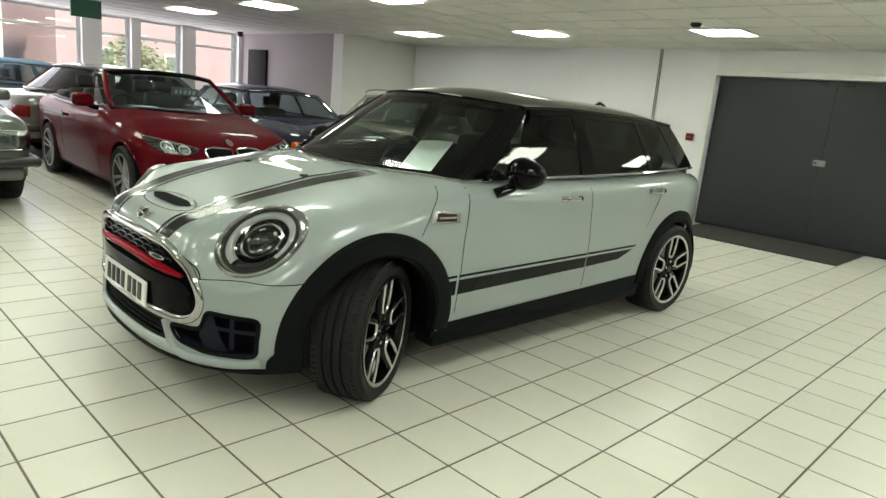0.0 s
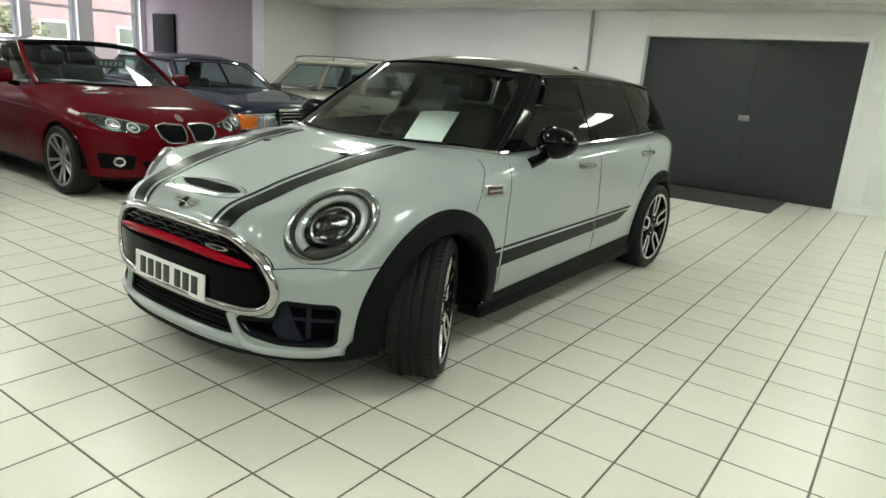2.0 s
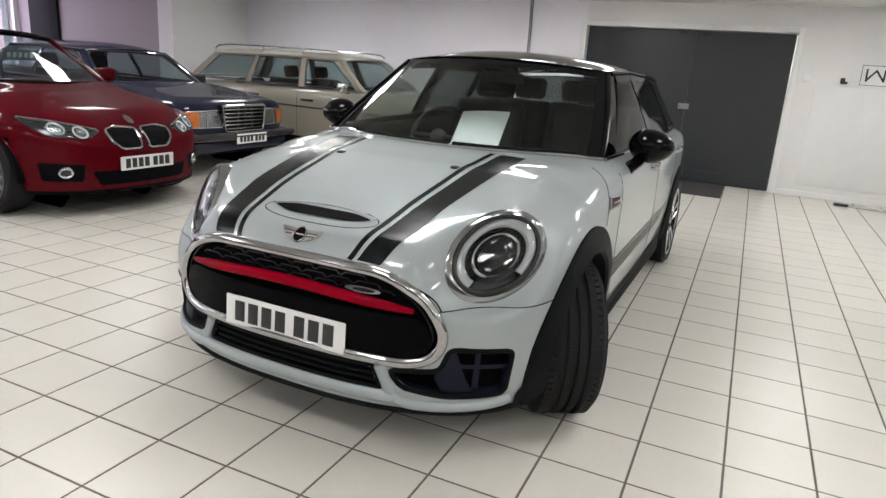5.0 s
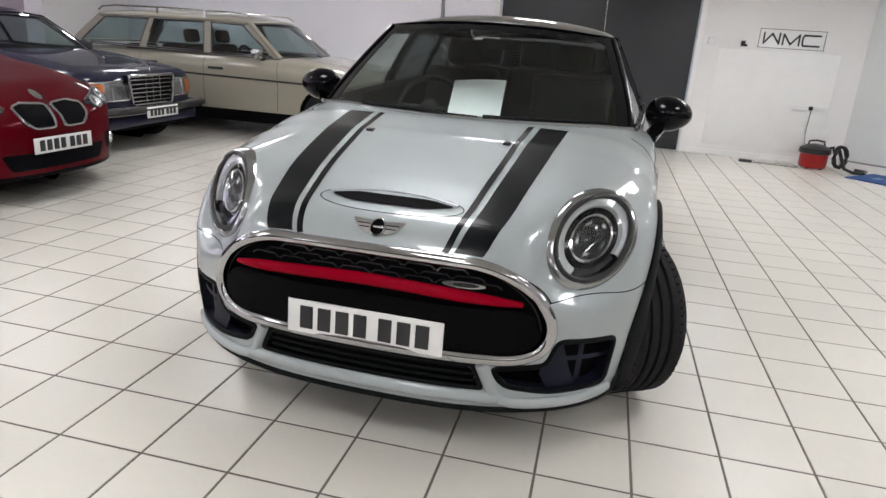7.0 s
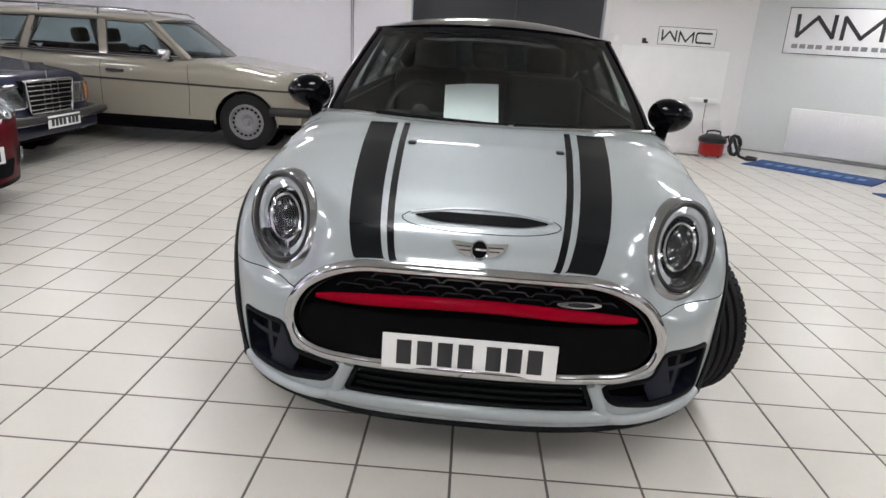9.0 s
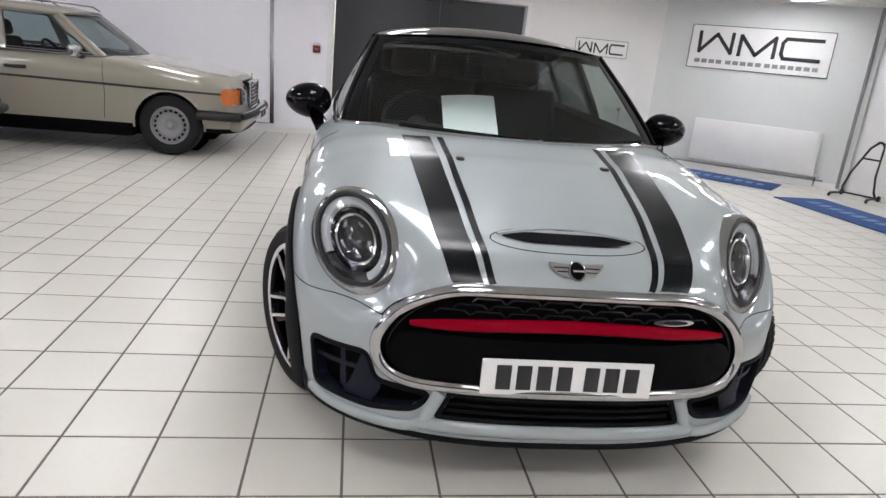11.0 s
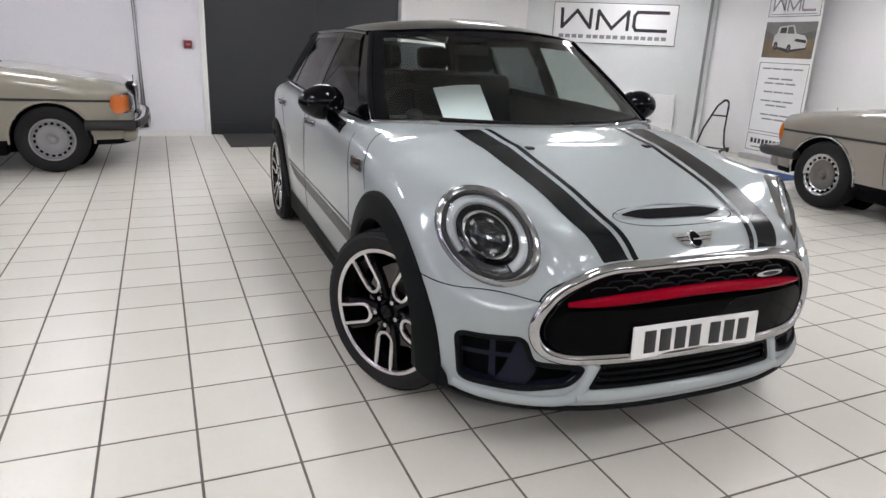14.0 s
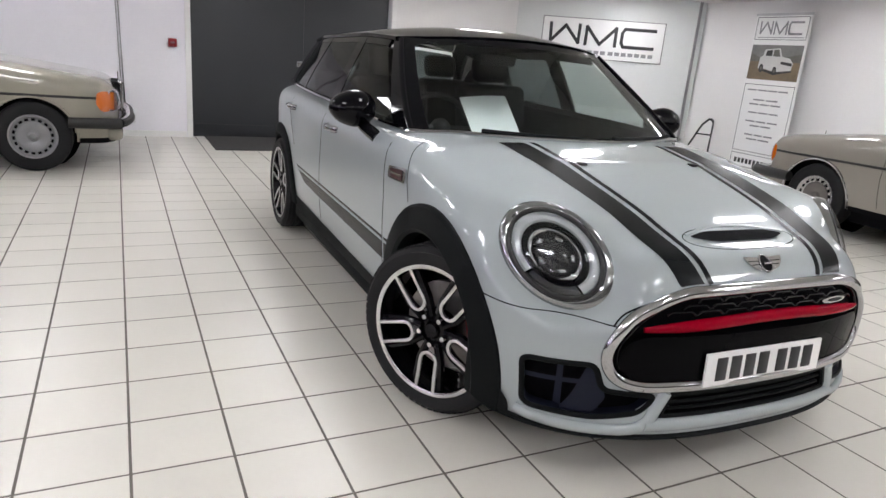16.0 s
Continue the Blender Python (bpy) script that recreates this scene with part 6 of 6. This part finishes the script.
        part("mirror_foot", tube([(-sgn * 0.06, 0.0, -0.06), (-sgn * 0.15, -0.02, -0.08)], 0.025, 8), M["dark"], mi)
        o = resample(rounded([(sgn * 0.5, 0.82), (sgn * 0.8, 0.84), (sgn * 0.8, 0.72), (sgn * 0.52, 0.72)], 0.03), 0.03)
        part("tail_lamp", sk.patch("back", o, 0.006, 4), M["tail_red"], ob)
    o = resample(rounded([(-0.46, 0.365), (0.46, 0.365), (0.40, 0.25), (-0.40, 0.25)], 0.03), 0.03)
    part("lower_intake", sk.patch("front", o, 0.003, 4), M["dark"], ob)
    part("round_badge", sk.patch("front", [(0.035 * math.cos(a), 0.735 + 0.03 * math.sin(a)) for a in (2 * math.pi * i / 20 for i in range(20))], 0.006, 3), M["chrome_dull"], ob)
    number_plate(ob, pose(0, sk.at("front", 0, 0.42)[0].y - 0.02, 0.415))
    part("dashboard", box((0, 1.85, 0.89), (1.38, 0.5, 0.15), 0.05, segs=3), M["cabin"], ob)
    steering_wheel(ob, -0.36, 2.15, 0.92)
    for x in (-0.36, 0.36):
        seat(ob, x, 2.55, 0.50, "seat_black")
        seat(ob, x, 3.2, 0.48, "seat_black", 0.5, 18)
    part("folded_hood", box((0, 3.72, 0.985), (1.3, 0.42, 0.12), 0.05, segs=3), M["cabin"], ob)
    m = pose(0, 2.16, 1.30, 8)
    part("rear_view_mirror", box((0, 0, 0), (0.22, 0.03, 0.06), 0.015, m), M["cabin"], ob)
    wiper(ob, car, -0.7, 0.0, 0.05, 0.05)
    w = wheel_of(ob, hub, 0.232, 0.225, twin_spoke_face, Matrix(), tread=False)
    four_wheels(ob, w, axles, 0.775, hub, 0)
    card = part("price_card", box((0, 0, 0), (0.34, 0.006, 0.10), 0.002, pose(0.30, 2.02, 1.17, 20, 0, 0)), M["ink_grey"])
    card.matrix_world = at
    tagged(card, "grey price card with pale digits hung behind the windscreen", "price card")
    for i in range(5):
        part("bar", box((0.19 + 0.055 * i, 0, 0), (0.034, 0.002, 0.05), 0, pose(0, 2.015, 1.17, 20, 0, 0)), M["paper"], card)
    sheet_in_screen(at, "white paper sheet lying on the red car's dashboard", -0.30, 1.72, 0.985)


convertible(pose(-6.17, 3.24, 0, 0, 0, 88.8))

# ---- wall fittings and loose things ----
def conduit(name, label, pts, r=0.012):
    t = thing(name, label, "conduit")
    part("pipe", tube(pts, r, 8), M["conduit"], t)
    part("pipe", tube([(x + 0.028, y, z) for x, y, z in pts], r, 8), M["conduit"], t)
    return t


conduit("conduit_pipe", "pair of grey surface conduits running up the wall", [(-4.86, NORTH - 0.015, CEIL - 0.001), (-4.82, NORTH - 0.015, 0.12), (-5.30, NORTH - 0.015, 0.11)])
tagged(part("socket_box", span(-4.98, -4.90, NORTH - 0.05, NORTH - 0.001, 0.38, 0.46, 0.006), M["frame_white"]), "white surface-mounted socket box", "socket")
t = thing("fire_alarm_call_point", "small red fire alarm call point on the wall", "alarm")
part("case", span(-4.27, -4.17, NORTH - 0.05, NORTH - 0.001, 1.135, 1.235, 0.008), M["alarm_red"], t)
part("window", span(-4.245, -4.195, NORTH - 0.054, NORTH - 0.049, 1.175, 1.195, 0.003), M["ink_grey"], t)


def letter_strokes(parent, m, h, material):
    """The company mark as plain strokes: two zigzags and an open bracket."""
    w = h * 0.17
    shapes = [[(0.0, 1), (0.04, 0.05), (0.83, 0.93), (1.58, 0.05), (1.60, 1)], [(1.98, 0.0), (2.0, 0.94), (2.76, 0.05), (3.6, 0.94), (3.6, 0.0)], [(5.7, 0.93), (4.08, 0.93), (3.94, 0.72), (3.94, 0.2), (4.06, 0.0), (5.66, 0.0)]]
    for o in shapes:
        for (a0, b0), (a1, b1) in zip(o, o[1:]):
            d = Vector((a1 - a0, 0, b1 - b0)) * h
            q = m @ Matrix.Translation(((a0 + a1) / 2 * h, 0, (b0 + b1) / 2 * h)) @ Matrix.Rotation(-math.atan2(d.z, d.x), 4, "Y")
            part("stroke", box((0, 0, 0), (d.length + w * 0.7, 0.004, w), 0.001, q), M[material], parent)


def wall_sign(label, m, w, h, bars=True):
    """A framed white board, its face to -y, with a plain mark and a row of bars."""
    t = thing("wall_sign", label, "sign", m)
    part("board", span(0, w, -0.012, -0.002, 0, h, 0.002), M["sign"], t)
    e = 0.008 if w > 1 else 0.006
    for q in ((0, w, 0, e), (0, w, h - e, h), (0, e, e, h - e), (w - e, w, e, h - e)):
        part("border", span(q[0], q[1], -0.0155, -0.0125, q[2], q[3]), M["ink"], t)
    lh = h * (0.47 if bars else 0.58)
    wide = 0.855 * w / (5.7 * lh)
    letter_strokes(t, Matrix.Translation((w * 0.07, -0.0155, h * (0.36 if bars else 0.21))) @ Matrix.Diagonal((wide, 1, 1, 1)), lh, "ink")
    if bars:
        for a, n in ((0.055, 4), (0.285, 5), (0.565, 7)):
            for i in range(n):
                part("bar", span(w * (a + i * 0.054), w * (a + i * 0.054 + 0.040), -0.0155, -0.0125, h * 0.125, h * 0.215), M["ink_grey"], t)
    return t


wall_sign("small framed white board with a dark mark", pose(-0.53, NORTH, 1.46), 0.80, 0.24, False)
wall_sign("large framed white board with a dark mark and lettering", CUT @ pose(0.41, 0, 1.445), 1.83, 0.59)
# radiator on the slanting wall
t = thing("radiator", "long white panel radiator under the large sign", "radiator", CUT @ pose(0.70, 0, 0))
part("panel", span(0, 1.66, -0.10, -0.055, 0.15, 0.745, 0.012), M["frame_white"], t)
for i in range(46):
    part("flute", span(0.03 + i * 0.035, 0.047 + i * 0.035, -0.105, -0.0995, 0.19, 0.705, 0.002), M["frame_white"], t)
part("back_panel", span(0.02, 1.64, -0.053, -0.012, 0.17, 0.725, 0.01), M["frame_white"], t)
part("valve", tube([(1.69, -0.06, 0.16), (1.69, -0.06, 0.02)], 0.012, 8), M["chrome_dull"], t)
part("valve_head", tube([(1.64, -0.06, 0.16), (1.73, -0.06, 0.16)], 0.02, 10), M["frame_white"], t)
skirting("baseboard_slanting", box((CUT_LEN / 2, -0.009, 0.04), (CUT_LEN - 0.06, 0.015, 0.08), 0.003, m=CUT))
tagged(part("floor_pipe", tube([CUT @ Vector((0.1, -0.03, 0.10)), CUT @ Vector((2.5, -0.03, 0.10))], 0.011, 8), M["conduit"]), "grey pipe running along the skirting", "pipe")
conduit("conduit_pipe", "pair of dark conduits in the wall corner", [(CUT_B[0] - 0.06, CUT_B[1] - 0.0, CEIL - 0.001), (CUT_B[0] - 0.06, CUT_B[1] - 0.0, 0.03)], 0.011)
# socket trunking with the cleaner's lead
t = thing("socket_trunking", "white socket strip with a black plug in it", "socket")
part("case", span(0.05, 0.45, NORTH - 0.045, NORTH - 0.001, 0.70, 0.765, 0.006), M["frame_white"], t)
part("plug", span(0.24, 0.29, NORTH - 0.085, NORTH - 0.046, 0.71, 0.76, 0.008), M["vac_black"], t)
tagged(part("wall_pad", span(0.28, 0.56, NORTH - 0.012, NORTH - 0.001, 0.34, 0.48, 0.003), M["frame_white"]), "white blank plate on the wall", "wall plate")
t = thing("wall_board", "large plain white board fixed below the small sign", "board")
part("board", span(-1.0, 0.50, NORTH - 0.010, NORTH - 0.001, 0.15, 1.42, 0.003), M["sign"], t)
t = thing("door_switch", "white switch box beside the doors", "switch")
part("case", span(-1.16, -1.07, NORTH - 0.04, NORTH - 0.001, 1.46, 1.55, 0.006), M["frame_white"], t)
t = thing("key_box", "small black and white box beside the small sign", "box")
part("case", span(-0.74, -0.66, NORTH - 0.035, NORTH - 0.001, 1.46, 1.53, 0.006), M["vac_black"], t)
part("cover", span(-0.69, -0.645, NORTH - 0.036, NORTH - 0.0345, 1.49, 1.56, 0.003), M["frame_white"], t)


def vacuum(x, y):
    t = thing("vacuum_cleaner", "red and black tub vacuum cleaner with its hose on the floor", "vacuum cleaner", pose(x, y, 0))
    part("tub", lathe([(0.0, 0.02), (0.15, 0.02), (0.165, 0.04), (0.168, 0.19), (0.155, 0.205)], 32, pose(0, 0, 0, 0, -90, 0)), M["vac_red"], t)
    part("lid", lathe([(0.172, 0.195), (0.190, 0.208), (0.185, 0.265), (0.12, 0.30), (0.07, 0.315), (0.0, 0.318)], 32, pose(0, 0, 0, 0, -90, 0)), M["vac_black"], t)
    part("handle", tube([(-0.10, 0, 0.29), (-0.09, 0, 0.35), (0.0, 0, 0.365), (0.09, 0, 0.35), (0.10, 0, 0.29)], 0.012, 8), M["vac_black"], t)
    for a in (45, 135, 225, 315):
        part("castor", lathe([(0, -0.012), (0.018, -0.012), (0.018, 0.012), (0, 0.012)], 12, pose(0.12 * math.cos(radians(a)), 0.12 * math.sin(radians(a)), 0.018)), M["vac_black"], t)
    hose = [(0.15, -0.02, 0.27), (0.19, -0.06, 0.30)]
    for i in range(26):
        k = 2 * math.pi * i / 12
        hose.append((0.27 + 0.075 * math.sin(k - 1.2), -0.07 - 0.004 * i, 0.19 + 0.13 * math.cos(k - 1.2)))
    hose += [(0.32, -0.20, 0.06), (0.42, -0.24, 0.025), (0.55, -0.20, 0.024), (0.62, -0.08, 0.024), (0.52, 0.02, 0.024)]
    part("hose", tube(hose, 0.022, 8), M["vac_black"], t)
    part("wand", tube([(-0.75, -0.05, 0.02), (-0.2, -0.15, 0.02)], 0.016, 8), M["chrome_dull"], t)
    part("floor_tool", box((-0.82, -0.04, 0.022), (0.16, 0.07, 0.035), 0.012), M["vac_black"], t)
    part("cord", tube([(-0.12, 0.08, 0.3), (-0.11, 0.2, 0.42), (-0.07, NORTH - y - 0.08, 0.72)], 0.005, 6), M["vac_black"], t)


vacuum(0.34, 8.68)


def floor_mat(label, m, w, h):
    t = thing("floor_mat", label, "mat", m)
    part("carpet", span(0, w, 0, h, 0.001, 0.012, 0.003), M["blue_mat"], t)
    for i in range(9):
        part("bar", span(w * (0.12 + 0.09 * i), w * (0.12 + 0.09 * i + 0.055), h * 0.38, h * 0.62, 0.0122, 0.0135), M["blue_pale"], t)


floor_mat("long blue carpet mat with pale lettering under the radiator", pose(0.58, 8.15, 0, 0, 0, -44), 1.55, 0.70)
floor_mat("long blue carpet mat with pale lettering on the tiles", pose(1.43, 6.62, 0, 0, 0, -84), 1.8, 0.72)

# paddock stand
t = thing("paddock_stand", "black tubular motorcycle paddock stand", "stand", pose(2.78, 6.93, 0, 0, 0, -62))
for sgn in (-1, 1):
    part("side_tube", tube([(sgn * 0.20, 0.10, 0.03), (sgn * 0.19, 0.02, 0.12), (sgn * 0.15 + 0.02, 0.0, 0.32), (sgn * 0.075 + 0.10, 0.01, 0.66), (sgn * 0.045 + 0.125, 0.01, 0.71)], 0.014, 8), M["black_metal"], t)
    part("foot_tube", tube([(sgn * 0.20, 0.12, 0.04), (sgn * 0.22, -0.22, 0.045)], 0.014, 8), M["black_metal"], t)
    part("wheel", lathe([(0, -0.015), (0.035, -0.015), (0.04, 0), (0.035, 0.015), (0, 0.015)], 16, pose(sgn * 0.225, 0.12, 0.04)), M["vac_black"], t)
    part("wheel", lathe([(0, -0.012), (0.022, -0.012), (0.022, 0.012), (0, 0.012)], 14, pose(sgn * 0.225, -0.22, 0.024)), M["vac_black"], t)
part("grip", tube([(0.08, 0.01, 0.71), (0.105, 0.01, 0.74), (0.145, 0.01, 0.74), (0.17, 0.01, 0.71)], 0.017, 8), M["black_metal"], t)
part("cross_tube", tube([(-0.05, 0.007, 0.52), (0.165, 0.007, 0.52)], 0.011, 8), M["black_metal"], t)
part("axle_tube", tube([(-0.22, 0.12, 0.04), (0.22, 0.12, 0.04)], 0.012, 8), M["black_metal"], t)

# pull-up banner by the east wall
t = thing("pull_up_banner", "tall white pull-up banner with a photograph and lines of lettering", "banner", pose(2.88, 6.40, 0, 0, 0, -92) @ Matrix.Diagonal((1, 1, 1.054, 1)))
part("base", span(-0.01, 0.86, -0.07, 0.07, 0.0, 0.075, 0.012), M["steel"], t)
W_, = (0.85,)
part("sheet", span(0, W_, -0.003, 0.001, 0.075, 2.05, 0.0), M["sign"], t)
part("top_rail", span(-0.005, W_ + 0.005, -0.012, 0.012, 2.045, 2.075, 0.004), M["steel"], t)
part("pole", tube([(W_ / 2, 0.03, 0.03), (W_ / 2, 0.02, 2.05)], 0.010, 8), M["steel"], t)


def border(x0, x1, z0, z1, e=0.006):
    for q in ((x0, x1, z0, z0 + e), (x0, x1, z1 - e, z1), (x0, x0 + e, z0 + e, z1 - e), (x1 - e, x1, z0 + e, z1 - e)):
        part("border", span(q[0], q[1], -0.0055, -0.0035, q[2], q[3]), M["ink"], t)


border(0.03, 0.82, 1.76, 2.03)
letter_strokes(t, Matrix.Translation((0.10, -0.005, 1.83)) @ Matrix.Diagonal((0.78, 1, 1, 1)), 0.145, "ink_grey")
part("bar", span(0.08, 0.78, -0.0055, -0.0035, 1.785, 1.793), M["ink_grey"], t)
part("photo_ground", span(0.03, 0.82, -0.0055, -0.0035, 1.28, 1.50), M["photo_sand"], t)
part("photo_sky", span(0.03, 0.82, -0.0055, -0.0035, 1.501, 1.70), M["photo_sky"], t)
def print_shape(outline, material, lift, r=0.008):
    part("photo_shape", prism(rounded(outline, r), 0.0006, pose(0, -0.0062 - 0.0007 * lift, 0)), M[material], t)


# the photograph: a pale pick-up on sand before a grey slope
print_shape([(0.03, 1.50), (0.03, 1.60), (0.20, 1.545), (0.40, 1.53), (0.82, 1.60), (0.82, 1.50)], "photo_slope", 0)
print_shape([(0.18, 1.415), (0.19, 1.55), (0.23, 1.565), (0.25, 1.645), (0.48, 1.665), (0.53, 1.565), (0.66, 1.545), (0.71, 1.49), (0.70, 1.405), (0.46, 1.38), (0.30, 1.41)], "photo_white", 1, 0.014)
print_shape([(0.27, 1.57), (0.28, 1.632), (0.37, 1.64), (0.375, 1.568)], "photo_dark", 2)
print_shape([(0.39, 1.566), (0.39, 1.642), (0.465, 1.65), (0.505, 1.564)], "photo_slope", 2)
print_shape([(0.52, 1.478), (0.53, 1.508), (0.695, 1.492), (0.70, 1.455)], "photo_dark", 2)
print_shape([(0.20, 1.40), (0.44, 1.345), (0.72, 1.39), (0.70, 1.405), (0.46, 1.38), (0.28, 1.405)], "photo_dark", 2, 0.004)
for x, z in ((0.235, 1.42), (0.45, 1.392)):
    print_shape([(x + 0.034 * math.cos(a), z + 0.052 * math.sin(a)) for a in (2 * math.pi * i / 12 for i in range(12))], "photo_dark", 3, 0.004)
    print_shape([(x + 0.016 * math.cos(a), z + 0.026 * math.sin(a)) for a in (2 * math.pi * i / 10 for i in range(10))], "photo_slope", 4, 0.003)
border(0.03, 0.82, 0.37, 1.22)
for z, n in ((1.14, 0.66), (1.02, 0.42), (0.965, 0.52), (0.86, 0.50), (0.75, 0.54), (0.695, 0.36), (0.58, 0.48), (0.525, 0.40)):
    words = max(2, round(n / 0.17))
    for i in range(words):
        part("bar", span(0.425 - n / 2 + n * i / words, 0.425 - n / 2 + n * (i + 0.86) / words, -0.0055, -0.0035, z, z + 0.018), M["ink_grey"], t)
border(0.03, 0.82, 0.12, 0.34)
for i in range(10):
    part("bar", span(0.10 + 0.064 * i, 0.10 + 0.064 * i + 0.042, -0.0055, -0.0035, 0.215, 0.275), M["ink"], t)
part("bar", span(0.12, 0.72, -0.0055, -0.0035, 0.16, 0.175), M["ink_grey"], t)

# ceiling and far-wall fittings
t = thing("exit_sign", "dark green hanging exit sign", "sign")
part("box", span(-9.52, -9.48, 2.70, 3.06, 1.97, 2.19, 0.006), M["exit_green"], t)
for y in (2.78, 2.98):
    part("hanger", tube([(-9.5, y, 2.19), (-9.5, y, CEIL)], 0.005, 6), M["steel"], t)
tagged(part("smoke_detector", lathe([(0.055, 0.0), (0.055, -0.02), (0.04, -0.04), (0.0, -0.042)], 24, pose(-3.26, 6.70, CEIL - 0.007, 0, -90, 0)), M["vac_black"]), "small dark smoke detector on the ceiling", "smoke detector")
t = thing("notice_panel", "dark grey panel fixed on the end wall", "panel")
part("board", span(-13.45, -12.72, PIER_Y - 0.05, PIER_Y - 0.001, 1.25, 2.05, 0.006), M["clad"], t)
t = thing("security_camera", "small black dome security camera", "camera")
part("dome", lathe([(0.0, -0.10), (0.035, -0.095), (0.055, -0.07), (0.06, -0.04), (0.06, 0.0)], 20, pose(-13.3, 7.0, CEIL, 0, 90, 0) @ pose(0, 0, 0, 0, 180, 0)), M["vac_black"], t)
tagged(part("wall_switch", span(PIER_X + 0.001, PIER_X + 0.03, 7.3, 7.38, 1.45, 1.53, 0.004), M["frame_white"]), "small white switch on the pier", "switch")

# ---- the tiled floor ----
STEP, TX, TY = 0.305, -0.003, 0.77
floor = tagged(part("floor", span(WEST - 0.3, EAST + 0.3, SOUTH - 0.3, NORTH + 0.3, -0.12, -0.0016), M["grout"], smooth_shade=False), "cream glazed square floor tiles with dark joints", "floor", kind="structure")


def tile_mesh(w):
    bm = bmesh.new()
    h, e = w / 2, 0.0010
    lo = [bm.verts.new((x * h, y * h, -0.004)) for x, y in ((-1, -1), (1, -1), (1, 1), (-1, 1))]
    md = [bm.verts.new((x * h, y * h, -e)) for x, y in ((-1, -1), (1, -1), (1, 1), (-1, 1))]
    hi = [bm.verts.new((x * (h - e), y * (h - e), 0)) for x, y in ((-1, -1), (1, -1), (1, 1), (-1, 1))]
    bm.faces.new(hi)
    for a, b in ((lo, md), (md, hi)):
        for i in range(4):
            bm.faces.new((a[i], a[(i + 1) % 4], b[(i + 1) % 4], b[i]))
    return bm


proto = part("tile", tile_mesh(STEP - 0.009), M["tile"], floor, smooth_shade=False)
verts, faces = [], []
src = [v.co.copy() for v in proto.data.vertices]
polys = [tuple(p.vertices) for p in proto.data.polygons]
near, used = 0, False
for i in range(-45, 12):
    for j in range(-23, 28):
        x, y = TX + STEP * (i + 0.5), TY + STEP * (j + 0.5)
        if not (WEST < x - 0.1 and x < EAST and SOUTH < y and y < NORTH + 0.1):
            continue
        lift = random.uniform(-0.0005, 0.0)
        if -5.9 < x < 0.6 and -0.1 < y < 4.5 and near < 300:
            tile = proto if not used else proto.copy()
            if used:
                scene.collection.objects.link(tile)
            used = True
            tile.location = (x, y, lift)
            near += 1
        else:
            k = len(verts)
            verts += [(p.x + x, p.y + y, p.z + lift) for p in src]
            faces += [[q + k for q in p] for p in polys]
me = bpy.data.meshes.new("tiles")
me.from_pydata(verts, [], faces)
me.materials.append(M["tile"])
rest = new("tiles", me)
rest.parent = floor
rest["kind"] = "stuff"
